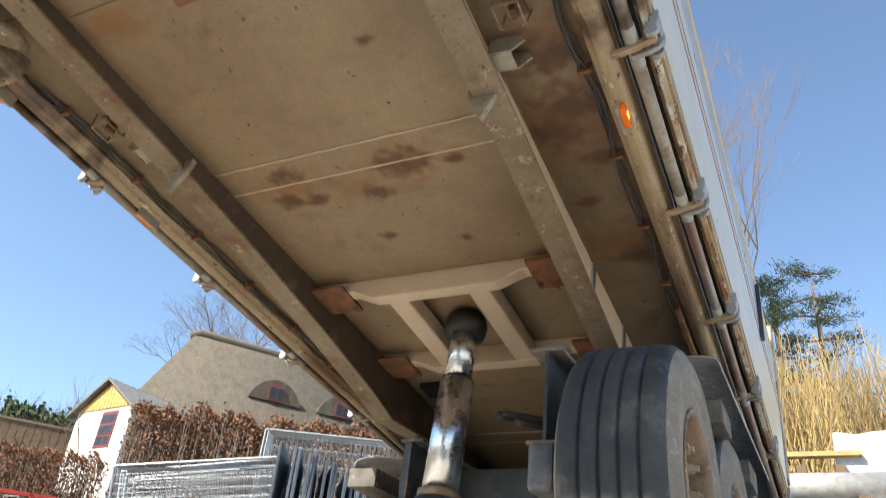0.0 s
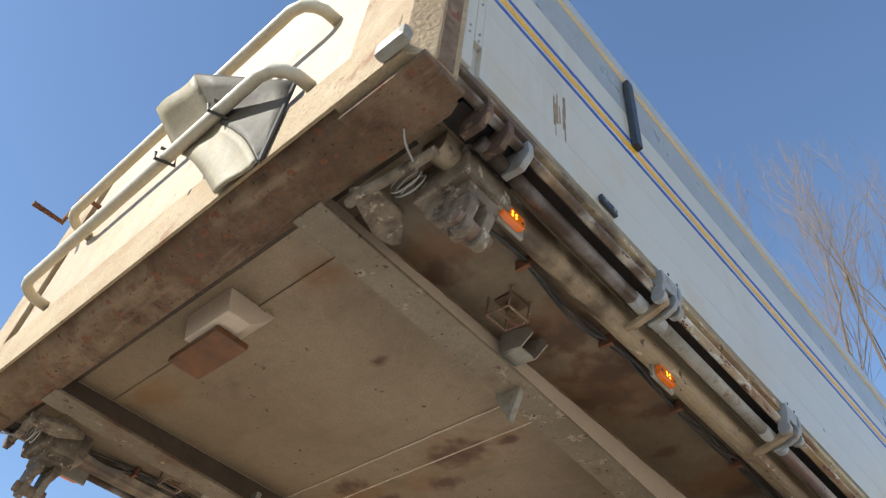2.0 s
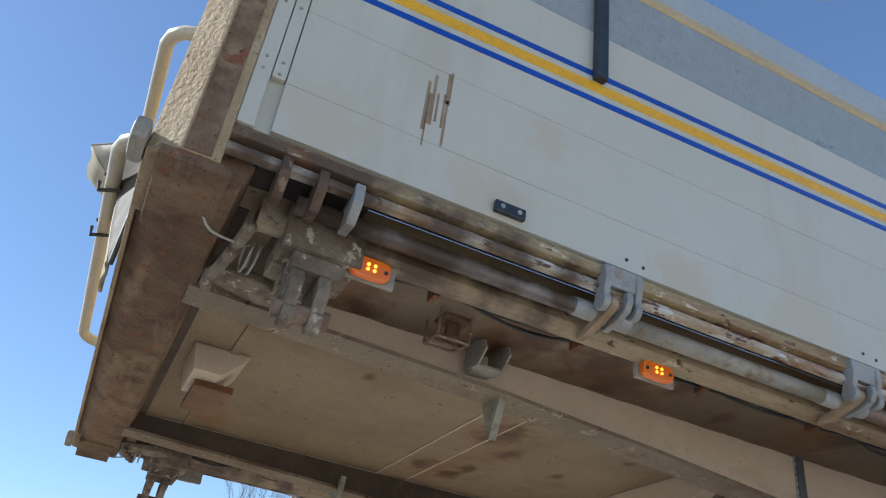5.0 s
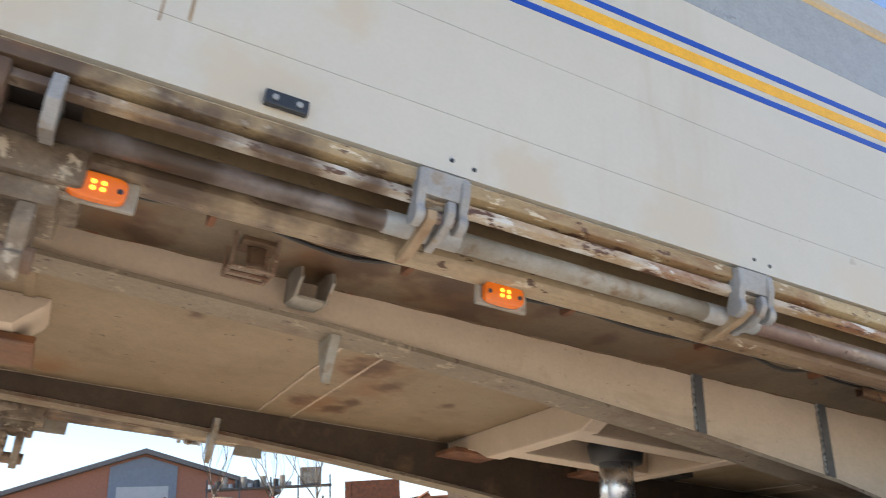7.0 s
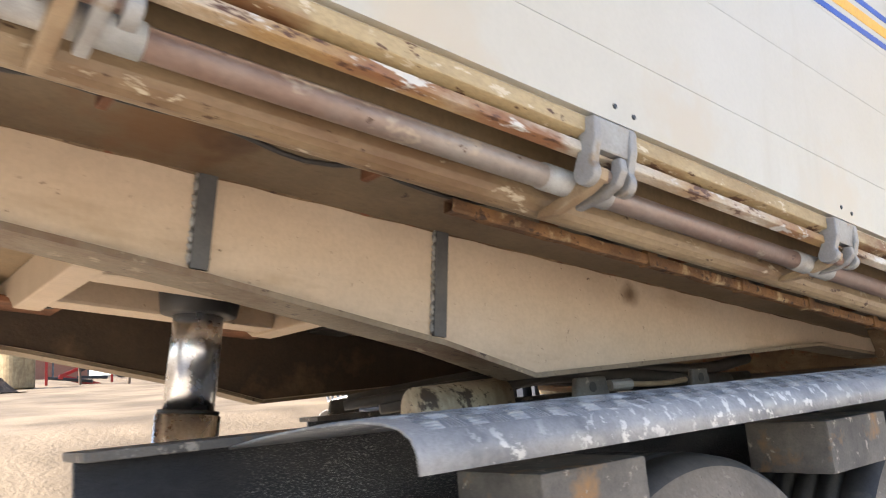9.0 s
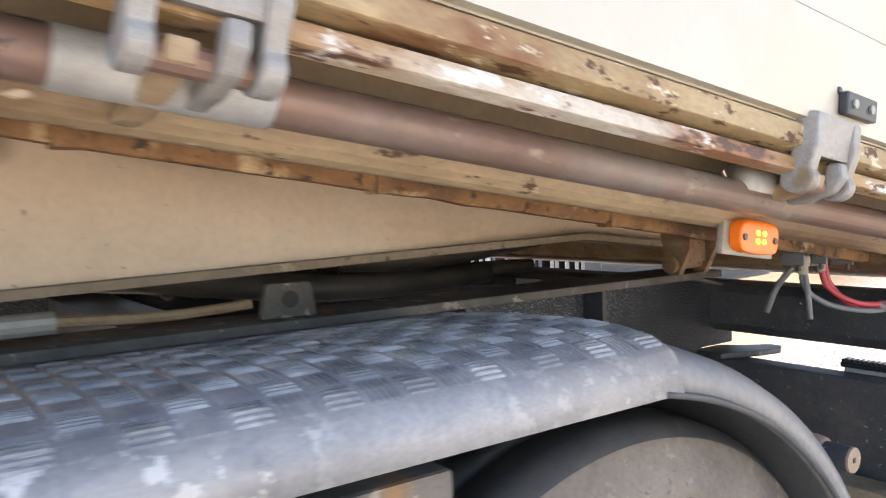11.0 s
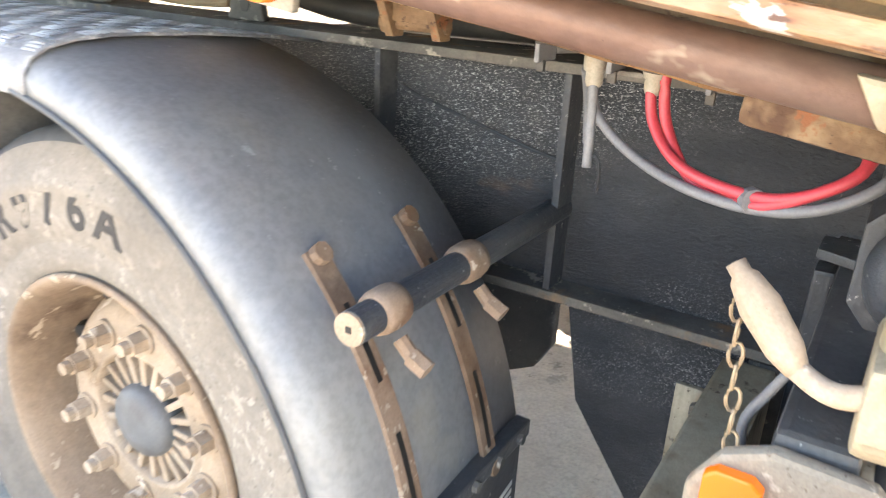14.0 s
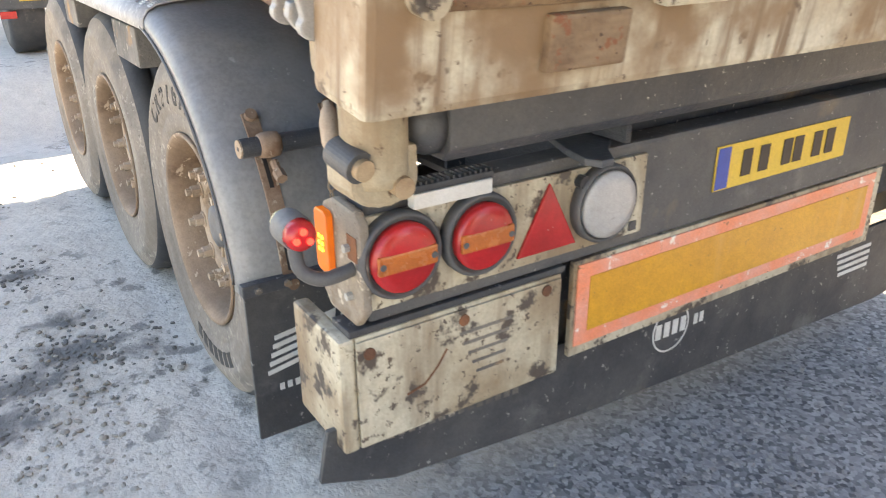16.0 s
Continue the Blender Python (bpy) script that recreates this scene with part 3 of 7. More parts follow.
# side walls of stacked boards
Z = [0.062, 0.197, 0.425, 0.625, 0.83, 1.075]
for s in (-1, 1):
    side = part("side_wall", box(*sorted((s * 1.235, s * 1.262)), -4.775, REAR - 0.1, 0.06, 1.08), M_SIDE, body, "white boarded side wall with stripes")
    for i, (z0, z1) in enumerate(zip(Z, Z[1:])):
        part("board", box(*sorted((s * 1.2625, s * HALF)), -4.70, REAR - 0.16, z0 + 0.0005, z1 - 0.0005), M_GREYBOARD if i == 4 else M_SIDE, side)
    part("edge_profile", box(*sorted((s * 1.2625, s * 1.281)), -4.772, -4.735, 0.055, 1.09, 0.004), M_SIDE, side, "aluminium edge profile")
    part("hinge_strip", box(*sorted((s * 1.2625, s * 1.2795)), -4.733, -4.703, 0.2, 1.08, 0.002), M_SIDE, side)
    part("drip_edge", prism([(s * HALF, 1.077), (s * (HALF + 0.008), 1.085), (s * (HALF + 0.004), 1.118), (s * (HALF - 0.02), 1.118)], "y", -4.78, REAR - 0.1), M_ORANGE, side, "ochre-stained ledge below the top rail")
    part("top_rail", prism([(s * (HALF + 0.004), 1.119), (s * (HALF - 0.02), 1.29), (s * (HALF - 0.05), 1.305), (s * (HALF - 0.09), 1.28), (s * (HALF - 0.05), 1.119)], "y", -4.8, REAR - 0.1, 0.006), M_CAP, side, "pale rounded top rail")
    for z0, z1, mt in ((0.629, 0.649, M_BLUE), (0.573, 0.608, M_YELLOW), (0.532, 0.552, M_BLUE)):
        part("stripe", prism([(-4.693, z0), (REAR - 0.17, z0 + 0.15), (REAR - 0.17, z1 + 0.15), (-4.693, z1)], "x", *sorted((s * HALF, s * (HALF + 0.0012)))), mt, side)
    for y in (-3.9, -0.86):
        part("rubber_strip", box(*sorted((s * (HALF + 0.001), s * (HALF + 0.026))), y - 0.019, y + 0.019, 0.635, 1.055, 0.004), M_BLACKPLASTIC, side, "black rubber strip")
    for y in (-4.14, -0.55):
        pl = part("stop_plate", box(*sorted((s * (HALF + 0.001), s * (HALF + 0.014))), y - 0.04, y + 0.04, 0.078, 0.108, 0.003), M_BLACKPLASTIC, side, "small black bolted plate")
        for dy in (-0.022, 0.022):
            part("screw", cyl((s * (HALF + 0.012), y + dy, 0.093), (s * (HALF + 0.017), y + dy, 0.093), 0.006, 10), M_GALV, pl)
    for z in (0.21, 0.42, 0.64, 0.86):
        for dz in (0.0, 0.035):
            for y in (-4.755, -4.718):
                part("rivet", cyl((s * 1.278, y, z + dz), (s * 1.285, y, z + dz), 0.0055, 8, 0.003), M_GALV, side)
    # scrape marks on the boards
    rnd = random.Random(4)
    for k in range(9):
        y, z = -4.36 + rnd.uniform(-0.03, 0.035), rnd.uniform(0.3, 0.42)
        part("scrape", box(*sorted((s * HALF, s * (HALF + 0.0008))), y, y + rnd.uniform(0.003, 0.009), z - rnd.uniform(0.05, 0.14), z + 0.03), M_FINGER, side)

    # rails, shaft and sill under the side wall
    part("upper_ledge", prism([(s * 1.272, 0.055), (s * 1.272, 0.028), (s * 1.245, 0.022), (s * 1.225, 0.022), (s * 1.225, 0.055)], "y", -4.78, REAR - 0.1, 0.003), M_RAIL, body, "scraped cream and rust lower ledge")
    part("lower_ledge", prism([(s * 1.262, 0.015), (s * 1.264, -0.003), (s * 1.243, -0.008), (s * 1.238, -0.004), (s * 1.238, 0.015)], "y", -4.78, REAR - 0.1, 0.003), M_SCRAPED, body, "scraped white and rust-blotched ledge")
    # Dark strip: the recess's shade is in its paint.
    part("recess", box(*sorted((s * 1.1505, s * 1.2345)), -4.775, REAR - 0.1, 0.051, 0.058), M_SHADEDARK, body, "recess above the locking shaft, painted dark for its shade")
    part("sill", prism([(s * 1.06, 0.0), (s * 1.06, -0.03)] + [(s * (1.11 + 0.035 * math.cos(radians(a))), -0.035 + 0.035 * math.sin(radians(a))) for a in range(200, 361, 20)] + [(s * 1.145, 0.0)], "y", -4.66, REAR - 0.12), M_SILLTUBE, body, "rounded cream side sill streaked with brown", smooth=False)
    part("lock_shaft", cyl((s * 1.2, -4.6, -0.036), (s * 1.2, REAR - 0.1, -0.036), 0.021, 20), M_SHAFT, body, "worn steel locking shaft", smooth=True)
    part("bright_sleeve", cyl((s * 1.2, CLAW0 + 0.06, -0.036), (s * 1.2, CLAW0 + PITCH - 0.07, -0.036), 0.0222, 20), M_GREYPLATE, body, "pale grey section of the shaft", smooth=True)

# drop-side claws: a grey bracket with two arms round the shaft, and a brown finger
def claw(y, s, drop=1.0):
    c = part("claw", add_prism(bmesh.new(), [(s * 1.25, 0.004), (s * 1.284, -0.002), (s * 1.29, 0.052), (s * 1.25, 0.058)], "y", y + 0.001, y + 0.106, 0.004), M_CLAW, body, "grey cast claw bracket")
    for y0 in (y, y + 0.09):
        p = [(s * 1.291, 0.05), (s * 1.292, 0.01), (s * 1.286, -0.012)] + [(s * (1.266 + 0.023 * math.cos(radians(a))), -0.04 + 0.023 * math.sin(radians(a))) for a in range(40, -201, -24)] + [(s * 1.25, -0.016), (s * 1.258, 0.005), (s * 1.252, 0.056)]
        part("arm", prism(p, "y", y0 - 0.001, y0 + 0.018, 0.004), M_CLAW, c)
    part("pin", cyl((s * 1.262, y + 0.004, -0.034), (s * 1.262, y + 0.104, -0.034), 0.012, 12), M_SHAFT, c)
    part("finger", prism([(s * 1.28, -0.028), (s * 1.276, -0.048), (s * 1.245, -0.062), (s * 1.17, -0.083), (s * 1.13, -0.082), (s * 1.14, -0.068), (s * 1.215, -0.05), (s * 1.25, -0.022)], "y", y + 0.026, y + 0.048, 0.004), M_FINGER, c, "brown painted hook finger")
    part("keeper", prism([(s * 1.29, -0.006), (s * 1.293, -0.03), (s * 1.28, -0.052), (s * 1.25, -0.066), (s * 1.19, -0.074), (s * 1.19, -0.058), (s * 1.245, -0.046), (s * 1.268, -0.03), (s * 1.272, -0.006)], "y", y + 0.061, y + 0.079, 0.004), M_CLAW, c)
    part("bush", cyl((s * 1.2, y - 0.03, -0.036), (s * 1.2, y + 0.13, -0.036), 0.0235, 20), M_GALV, c, "worn bright shaft section", smooth=True)
    for dy in (0.07, 0.12):
        part("rivet", cyl((s * 1.276, y + dy, 0.092 - 0.1 * (dy - 0.07)), (s * 1.2795, y + dy, 0.092 - 0.1 * (dy - 0.07)), 0.006, 8, 0.004), M_BLACKPLASTIC, c)
    for o in c.children:
        if o.name.split(".")[0] in ("finger", "keeper", "arm"):
            for v in o.data.vertices:
                v.co.z = v.co.z * drop if v.co.z < 0 else v.co.z
    return c


for s in (-1, 1):
    for i in range(6):
        c = claw(CLAW0 + i * PITCH - 0.055, s, 1.0 if i < 3 else 0.8)
        if i > 3:
            c.location.z = 0.018
    for y in (-4.66, -4.58, -4.5):
        part("end_lug", prism([(s * 1.275, 0.02), (s * 1.28, -0.03), (s * 1.25, -0.07), (s * 1.19, -0.065), (s * 1.185, -0.02), (s * 1.2, 0.02)], "y", y, y + 0.022, 0.003), M_CORNERDARK if y < -4.55 else M_CLAW, body, "rusty end lug on the shaft")

for s in (-1, 1):
    # Dark plate holding the shade of the corner behind the lugs.
    part("end_pocket", box(*sorted((s * 1.062, s * 1.23)), -4.70, -4.45, 0.002, 0.02), M_SHADEDARK, body, "pocket behind the end lugs, painted dark for its shade")

# long beams, deepest amidships
PROFILE = [(-4.735, 0.0), (-4.735, -0.07), (-3.85, -0.1), (-3.3, -0.135), (-2.68, -0.187), (-2.15, -0.245), (-1.88, -0.292), (-0.5, -0.072), (0.1, -0.06), (0.1, 0.0)]
for s in (-1, 1):
    beam = part("long_beam", prism(PROFILE, "x", *sorted((s * 0.672, s * 0.742))), M_BEAM, body, "cream box beam with rust stains")
    low = PROFILE[1:-1]
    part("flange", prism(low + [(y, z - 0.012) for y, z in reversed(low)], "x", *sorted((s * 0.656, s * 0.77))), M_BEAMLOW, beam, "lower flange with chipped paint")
    # Dark facing: shade on the beam's inner side, put into the colour.
    part("inner_face", prism([(y, z + (0.004 if z < 0 else -0.004)) for y, z in PROFILE], "x", *sorted((s * 0.669, s * 0.6715))), M_SHADEBROWN, beam, "inner face of the beam, darkened for shade")
    for y, z in ((-2.685, -0.185), (-2.15, -0.243)):
        st = part("stiffener", box(*sorted((s * 0.7425, s * 0.752)), y - 0.016, y + 0.018, z + 0.006, -0.002, 0.002), M_RING, beam, "dark grey stiffener plate")
        n = int((-0.004 - z) / 0.006)
        part("weld_bead", tube([(s * (0.745 + 0.0015 * math.sin(k * 1.7)), y - 0.018 + 0.0012 * math.sin(k * 2.9), z + 0.012 + 0.006 * k) for k in range(n)], 0.0045, 6), M_GALV, st, "rough bright weld bead", smooth=True)
    part("beam_weld", tube([(s * 0.744, -4.6 + 0.05 * k, -0.003 - 0.0015 * math.sin(k * 1.7)) for k in range(92)], 0.004, 5), M_RUSTBEAM, beam, "rusty weld along the floor", smooth=True)
    # guide spike and small bracket by the beam
    part("guide_spike", prism([(s * 0.626, -0.06), (s * 0.74, -0.06), (s * 0.738, -0.118), (s * 0.695, -0.225), (s * 0.64, -0.13)], "y", -3.835, -3.81, 0.004), M_GREYPLATE, body, "pale pointed guide plate")
    bm = add_prism(prism([(s * 0.757, 0.0), (s * 0.757, -0.075), (s * 0.84, -0.085), (s * 0.885, -0.05), (s * 0.87, -0.02), (s * 0.8, 0.0)], "y", -3.965, -3.959), [(s * 0.757, 0.0), (s * 0.757, -0.075), (s * 0.84, -0.085), (s * 0.885, -0.05), (s * 0.87, -0.02), (s * 0.8, 0.0)], "y", -3.891, -3.885)
    add_box(bm, *sorted((s * 0.76, s * 0.835)), -3.959, -3.891, -0.082, -0.076)
    part("hose_bracket", bm, M_GREYPLATE, body, "pale folded bracket with a bolt hole")
    # front pivot socket: stepped pedestal, cup and plate
    ped = part("pivot_pedestal", add_box(box(*sorted((s * 0.98, s * 1.165)), -4.6, -4.42, -0.11, 0.0, 0.01), *sorted((s * 1.0, s * 1.15)), -4.57, -4.45, -0.15, -0.108, 0.008), M_CORNER, body, "pale cast pivot pedestal")
    part("pivot_fork", prism([(s * 1.02, -0.15), (s * 1.15, -0.15), (s * 1.16, -0.19), (s * 1.14, -0.232)] + [(s * (1.12 + 0.03 * math.cos(radians(a))), -0.238 + 0.04 * math.sin(radians(a))) for a in range(0, -181, -30)] + [(s * 1.075, -0.2), (s * 1.03, -0.19)], "y", -4.565, -4.535, 0.006), M_CORNER, ped)
    part("pivot_fork", prism([(s * 1.02, -0.15), (s * 1.15, -0.15), (s * 1.16, -0.19), (s * 1.14, -0.232)] + [(s * (1.12 + 0.03 * math.cos(radians(a))), -0.238 + 0.04 * math.sin(radians(a))) for a in range(0, -181, -30)] + [(s * 1.075, -0.2), (s * 1.03, -0.19)], "y", -4.505, -4.475, 0.006), M_CORNER, ped)
    part("pivot_pin", cyl((s * 1.12, -4.58, -0.238), (s * 1.12, -4.46, -0.238), 0.022, 16), M_STRAP, ped)
    part("lock_plate", prism([(s * 0.865, -4.72), (s * 0.935, -4.695), (s * 0.93, -4.58), (s * 0.85, -4.505), (s * 0.825, -4.515), (s * 0.81, -4.57)], "z", -0.1, -0.078, 0.006), M_CORNER, body, "pale triangular lock plate")
    part("lock_bar", tube(smooth_path([(s * 0.85, -4.7, -0.112), (s * 0.9, -4.705, -0.115), (s * 0.96, -4.69, -0.1), (s * 1.06, -4.675, -0.085), (s * 1.125, -4.668, -0.078)], 5), 0.015, 8), M_CORNER, body, "dusty locking lever", smooth=True)
    wire = [(s * (1.0 + 0.05 * math.cos(k * 0.9)), -4.66 + 0.008 * k * 0.3, -0.075 + 0.03 * math.sin(k * 0.9) - 0.01) for k in range(18)]
    part("wire_loop", tube(smooth_path([(s * 1.11, -4.77, -0.076), (s * 1.09, -4.74, -0.1)] + wire, 3), 0.003, 6), M_GALV, body, "thin twisted wire")
    # mid bracket with a hook
    hk = part("rope_hook", add_box(box(*sorted((s * 0.85, s * 0.92)), -4.11, -4.03, -0.014, 0.0, 0.003), *sorted((s * 0.875, s * 0.895)), -4.09, -4.05, -0.06, -0.012, 0.006), M_RUSTBEAM, body, "rusty hook block in a wire cage")
    for y in (-4.125, -4.035):
        part("cage_bar", tube([(s * 0.84, y, -0.002), (s * 0.835, y, -0.07), (s * 0.92, y, -0.078), (s * 0.93, y, -0.002)], 0.0045, 6), M_STRAP, hk)
    for x, z in ((0.835, -0.07), (0.92, -0.078), (0.878, -0.074)):
        part("cage_bar", tube([(s * x, -4.125, z), (s * x, -4.035, z)], 0.004, 6), M_STRAP, hk)

# ram cradle amidships: two dished cross members, two short ties, rust pads at the beams
for y in (-2.78, -2.08):
    part("cradle_beam", prism([(-0.668, 0.0), (-0.668, -0.055), (-0.45, -0.06), (-0.32, -0.115), (0.32, -0.115), (0.45, -0.06), (0.668, -0.055), (0.668, 0.0)], "y", y - 0.02, y + 0.05, 0.006), M_BEAM, body, "cream dished cross member")
    for s in (-1, 1):
        pad = part("pad", box(*sorted((s * 0.48, s * 0.665)), y - 0.08, y + 0.14, -0.072, -0.052, 0.004), M_RUST, body, "rusty bearing pad")
        part("bolt_hole", cyl((s * 0.5, y + 0.1, -0.0745), (s * 0.5, y + 0.1, -0.07), 0.014, 12), M_BLACKBAND, pad)
for s in (-1, 1):
    part("cradle_tie", prism([(-2.73, -0.02), (-2.73, -0.11), (-2.1, -0.11), (-2.1, -0.02)], "x", *sorted((s * 0.16, s * 0.27)), 0.01), M_BEAM, body)
    # Black boxes on the floor stand in for the shade of its openings.
    part("floor_opening", box(*sorted((s * 0.42, s * 0.6)), -1.75, -1.6, -0.03, -0.001), M_BLACKBAND, body, "black box in place of a shaded floor opening")
part("floor_opening", box(-0.12, 0.16, -0.8, -0.45, -0.012, -0.001), M_BLACKBAND, body, "black box in place of a shaded floor opening")
part("bracket_in_opening", box(-0.03, 0.05, -0.78, -0.5, -0.05, -0.012, 0.008), M_GREYPLATE, body)
part("ram_collar", lathe([(-0.13, 0.07), (-0.125, 0.1), (-0.07, 0.11), (-0.03, 0.1), (-0.02, 0.06)], (0, -2.4, 0.0), "z", 32), M_BLACKBAND, body, "black ram head collar", smooth=True)

# hanging load lamp box at the front
part("lamp_box", prism([(-4.64, 0.0), (-4.46, 0.0), (-4.47, -0.02), (-4.535, -0.085), (-4.62, -0.085)], "x", -0.02, 0.22, 0.003), M_BEAM, body, "cream lamp housing")
part("lamp_plate", box(-0.13, 0.14, -4.6, -4.475, -0.11, -0.086, 0.004), M_LAMPBROWN, body, "rusty brown lamp plate")

# grab rails, crank and tarp on the front wall
for z, x0, x1 in ((0.26, -0.76, 0.8), (0.66, -0.76, 0.8)):
    y = FRONT - 0.03
    pts = [(x0, y + 0.02, z)] + [(x0 + 0.09 - 0.09 * math.cos(a), y - 0.1 * math.sin(a), z) for a in (0.3, 0.7, 1.1, 1.57)] + [(x1 - 0.09 + 0.09 * math.sin(a), y - 0.1 * math.cos(a), z) for a in (0.0, 0.5, 0.9, 1.27)] + [(x1, y + 0.02, z)]
    part("grab_rail", tube(pts, 0.021, 14), M_RAILPAINT, body, "ivory tubular grab rail", smooth=True)
sheet_right = smooth_path([(0.462, -5.1075, 0.398), (0.482, -4.994, 0.273), (0.579, -4.970, 0.158), (0.663, -4.953, 0.056), (0.711, -4.937, -0.022), (0.744, -4.926, -0.084)], 3)
sheet_left = smooth_path([(0.24, -5.1102, 0.423), (0.235, -4.996, 0.331), (0.353, -4.970, 0.204), (0.432, -4.952, 0.105), (0.505, -4.936, 0.005), (0.565, -4.926, -0.081)], 3)
bm = bmesh.new()
rows = [[bm.verts.new(Vector(p).lerp(Vector(q), k / 6) + Vector((0, -0.005 * math.sin(k * 1.05), 0))) for k in range(7)] for p, q in zip(sheet_left, sheet_right)]
for A, B in zip(rows, rows[1:]):
    for k in range(6):
        bm.faces.new((A[k], A[k + 1], B[k + 1], B[k]))
tarp = part("folded_sheet", bm, M_TARP, body, "beige rubber sheet tucked behind the rail", smooth=True)
sol = tarp.modifiers.new("thick", "SOLIDIFY")
sol.thickness = 0.007
back_top, back_low = Vector((0.75, -4.918, 0.3)), Vector((0.737, -4.918, -0.08))
n = len(sheet_right) - 1
bm = bmesh.new()
rows = [[bm.verts.new(Vector(p).lerp(back_top.lerp(back_low, i / n), k / 5)) for k in range(6)] for i, p in enumerate(sheet_right)]
for A, B in zip(rows, rows[1:]):
    for k in range(5):
        bm.faces.new((A[k], A[k + 1], B[k + 1], B[k]))
# Same sheet; this side's shade is in its darker colour.
fold_side = part("side_panel", bm, M_TARPSHADE, body, "ridged side of the folded sheet, darkened for shade", smooth=True)
sol = fold_side.modifiers.new("thick", "SOLIDIFY")
sol.thickness = 0.006
# Black tube drawn in for the shaded gap between sheet and wall.
part("black_edge", tube([back_top + Vector((0.006, -0.004, 0)), back_low + Vector((0.006, -0.004, 0))], 0.007, 6), M_CABLEBLK, fold_side)
part("black_edge", tube([Vector(sheet_right[0]), back_top], 0.006, 6), M_CABLEBLK, fold_side)
for i in range(4, n - 1, 3):
    p, q = Vector(sheet_right[i]), back_top.lerp(back_low, i / n)
    part("ridge", tube([p.lerp(q, 0.06) + Vector((0.004, 0, -0.002)), p.lerp(q, 0.94) + Vector((0.004, 0, -0.002))], 0.004, 5), M_TARPSHADE, fold_side)
for x in (0.24, 0.52):
    part("tie", tube([(x, FRONT - 0.16, 0.285), (x + 0.01, FRONT - 0.11, 0.295), (x + 0.015, FRONT - 0.1, 0.24), (x, FRONT - 0.16, 0.23), (x - 0.005, FRONT - 0.165, 0.26)], 0.006, 6), M_CABLEBLK, body, "black cable tie")
part("crank", tube([(-0.9, FRONT, 0.95), (-0.9, FRONT - 0.1, 0.95), (-0.95, FRONT - 0.11, 0.8), (-0.95, FRONT - 0.25, 0.8)], 0.013, 8), M_RUST, body, "rusty tarp crank")

# side marker lamps on plates
def marker(x, y, z, parent, s=1, lit=True, w=0.125):
    pl = part("marker_plate", box(*sorted((x - s * 0.012, x)), y, y + w + 0.018, z - w * 0.27, z + w * 0.27, 0.004), M_GREYPLATE, parent, "pale marker lamp plate")
    lens = part("marker_lens", prism([(y + 0.012 + (w - 0.012) / 2 + (w - 0.012) / 2 * math.copysign(abs(math.cos(a)) ** 0.5, math.cos(a)), z - 0.002 + 0.0245 * math.copysign(abs(math.sin(a)) ** 0.5, math.sin(a))) for a in [k * math.tau / 20 for k in range(20)]], "x", *sorted((x, x + s * 0.02)), 0.004), M_LENSLIT, pl, "lit amber side marker lens")
    for dy in (-0.008, 0.008):
        for dz in (-0.006, 0.006):
            part("led", cyl((x + s * 0.02, y + w * 0.56 + dy, z - 0.002 + dz), (x + s * 0.0215, y + w * 0.56 + dy, z - 0.002 + dz), 0.0042, 10), M_LED, lens)
    for dy in (0.022, w - 0.012):
        part("screw", cyl((x + s * 0.019, y + dy, z - 0.004), (x + s * 0.022, y + dy, z - 0.004), 0.005, 8), M_BLACKPLASTIC, lens)
    return pl


for s in (-1, 1):
    for y, z in ((-4.458, -0.092), (-3.646, -0.082), (-0.608, -0.078)):
        marker(s * (1.105 if -4 < y < -1 else 1.135), y, z, body, s, w=0.112 if y > -1 else 0.107)
    part("cable_run", tube(smooth_path([(s * (1.03 + 0.018 * math.sin(k * 1.3)), -4.45 + 0.14 * k, -0.02 - 0.012 * (1 + math.sin(k * 2.1))) for k in range(26)], 3), 0.0045, 6), M_CABLEBLK, body, "black dusty cable run", smooth=True)
    for j in range(3):
        part("cable_run", tube(smooth_path([(s * (1.025 + 0.012 * math.sin(k * 1.7 + j)), -4.3 + 0.15 * k, -0.012 - 0.008 * (1 + math.sin(k * 1.3 + 2 * j))) for k in range(25)], 3), 0.003, 5), M_CABLEBLK, body, "thin black cable", smooth=True)
    for k in range(9):
        part("cable_clip", box(*sorted((s * 1.0, s * 1.05)), -4.2 + 0.42 * k, -4.185 + 0.42 * k, -0.045, -0.004, 0.003), M_RUST, body, "rusty cable clip")
    part("cable_run", tube(smooth_path([(s * (1.015 + 0.014 * math.sin(k * 1.1 + 1)), -4.4 + 0.14 * k, -0.012 - 0.01 * (1 + math.sin(k * 1.7 + 2))) for k in range(24)], 3), 0.0038, 6), M_CABLEBLK, body, "thin black cable", smooth=True)

# rear part of the body
part("rear_cross_beam", box(-1.1, 1.1, 0.0, 0.22, -0.1, 0.0, 0.01), M_RUSTBEAM, body, "rust-stained rear cross beam")
part("rear_sill", box(-1.272, 1.272, 0.25, 0.4, -0.1, 0.17, 0.014), M_SILL, body, "mud-streaked ivory rear sill")
for x in (1.195, 0.72, -0.72, -1.195):
    part("hinge_eye", add_cyl(cyl((x, 0.4, 0.055), (x, 0.425, 0.055), 0.026, 20), (x, 0.424, 0.055), (x, 0.432, 0.055), 0.014, 6), M_DIRTYWHITE, body, "muddy tailgate hinge eye")
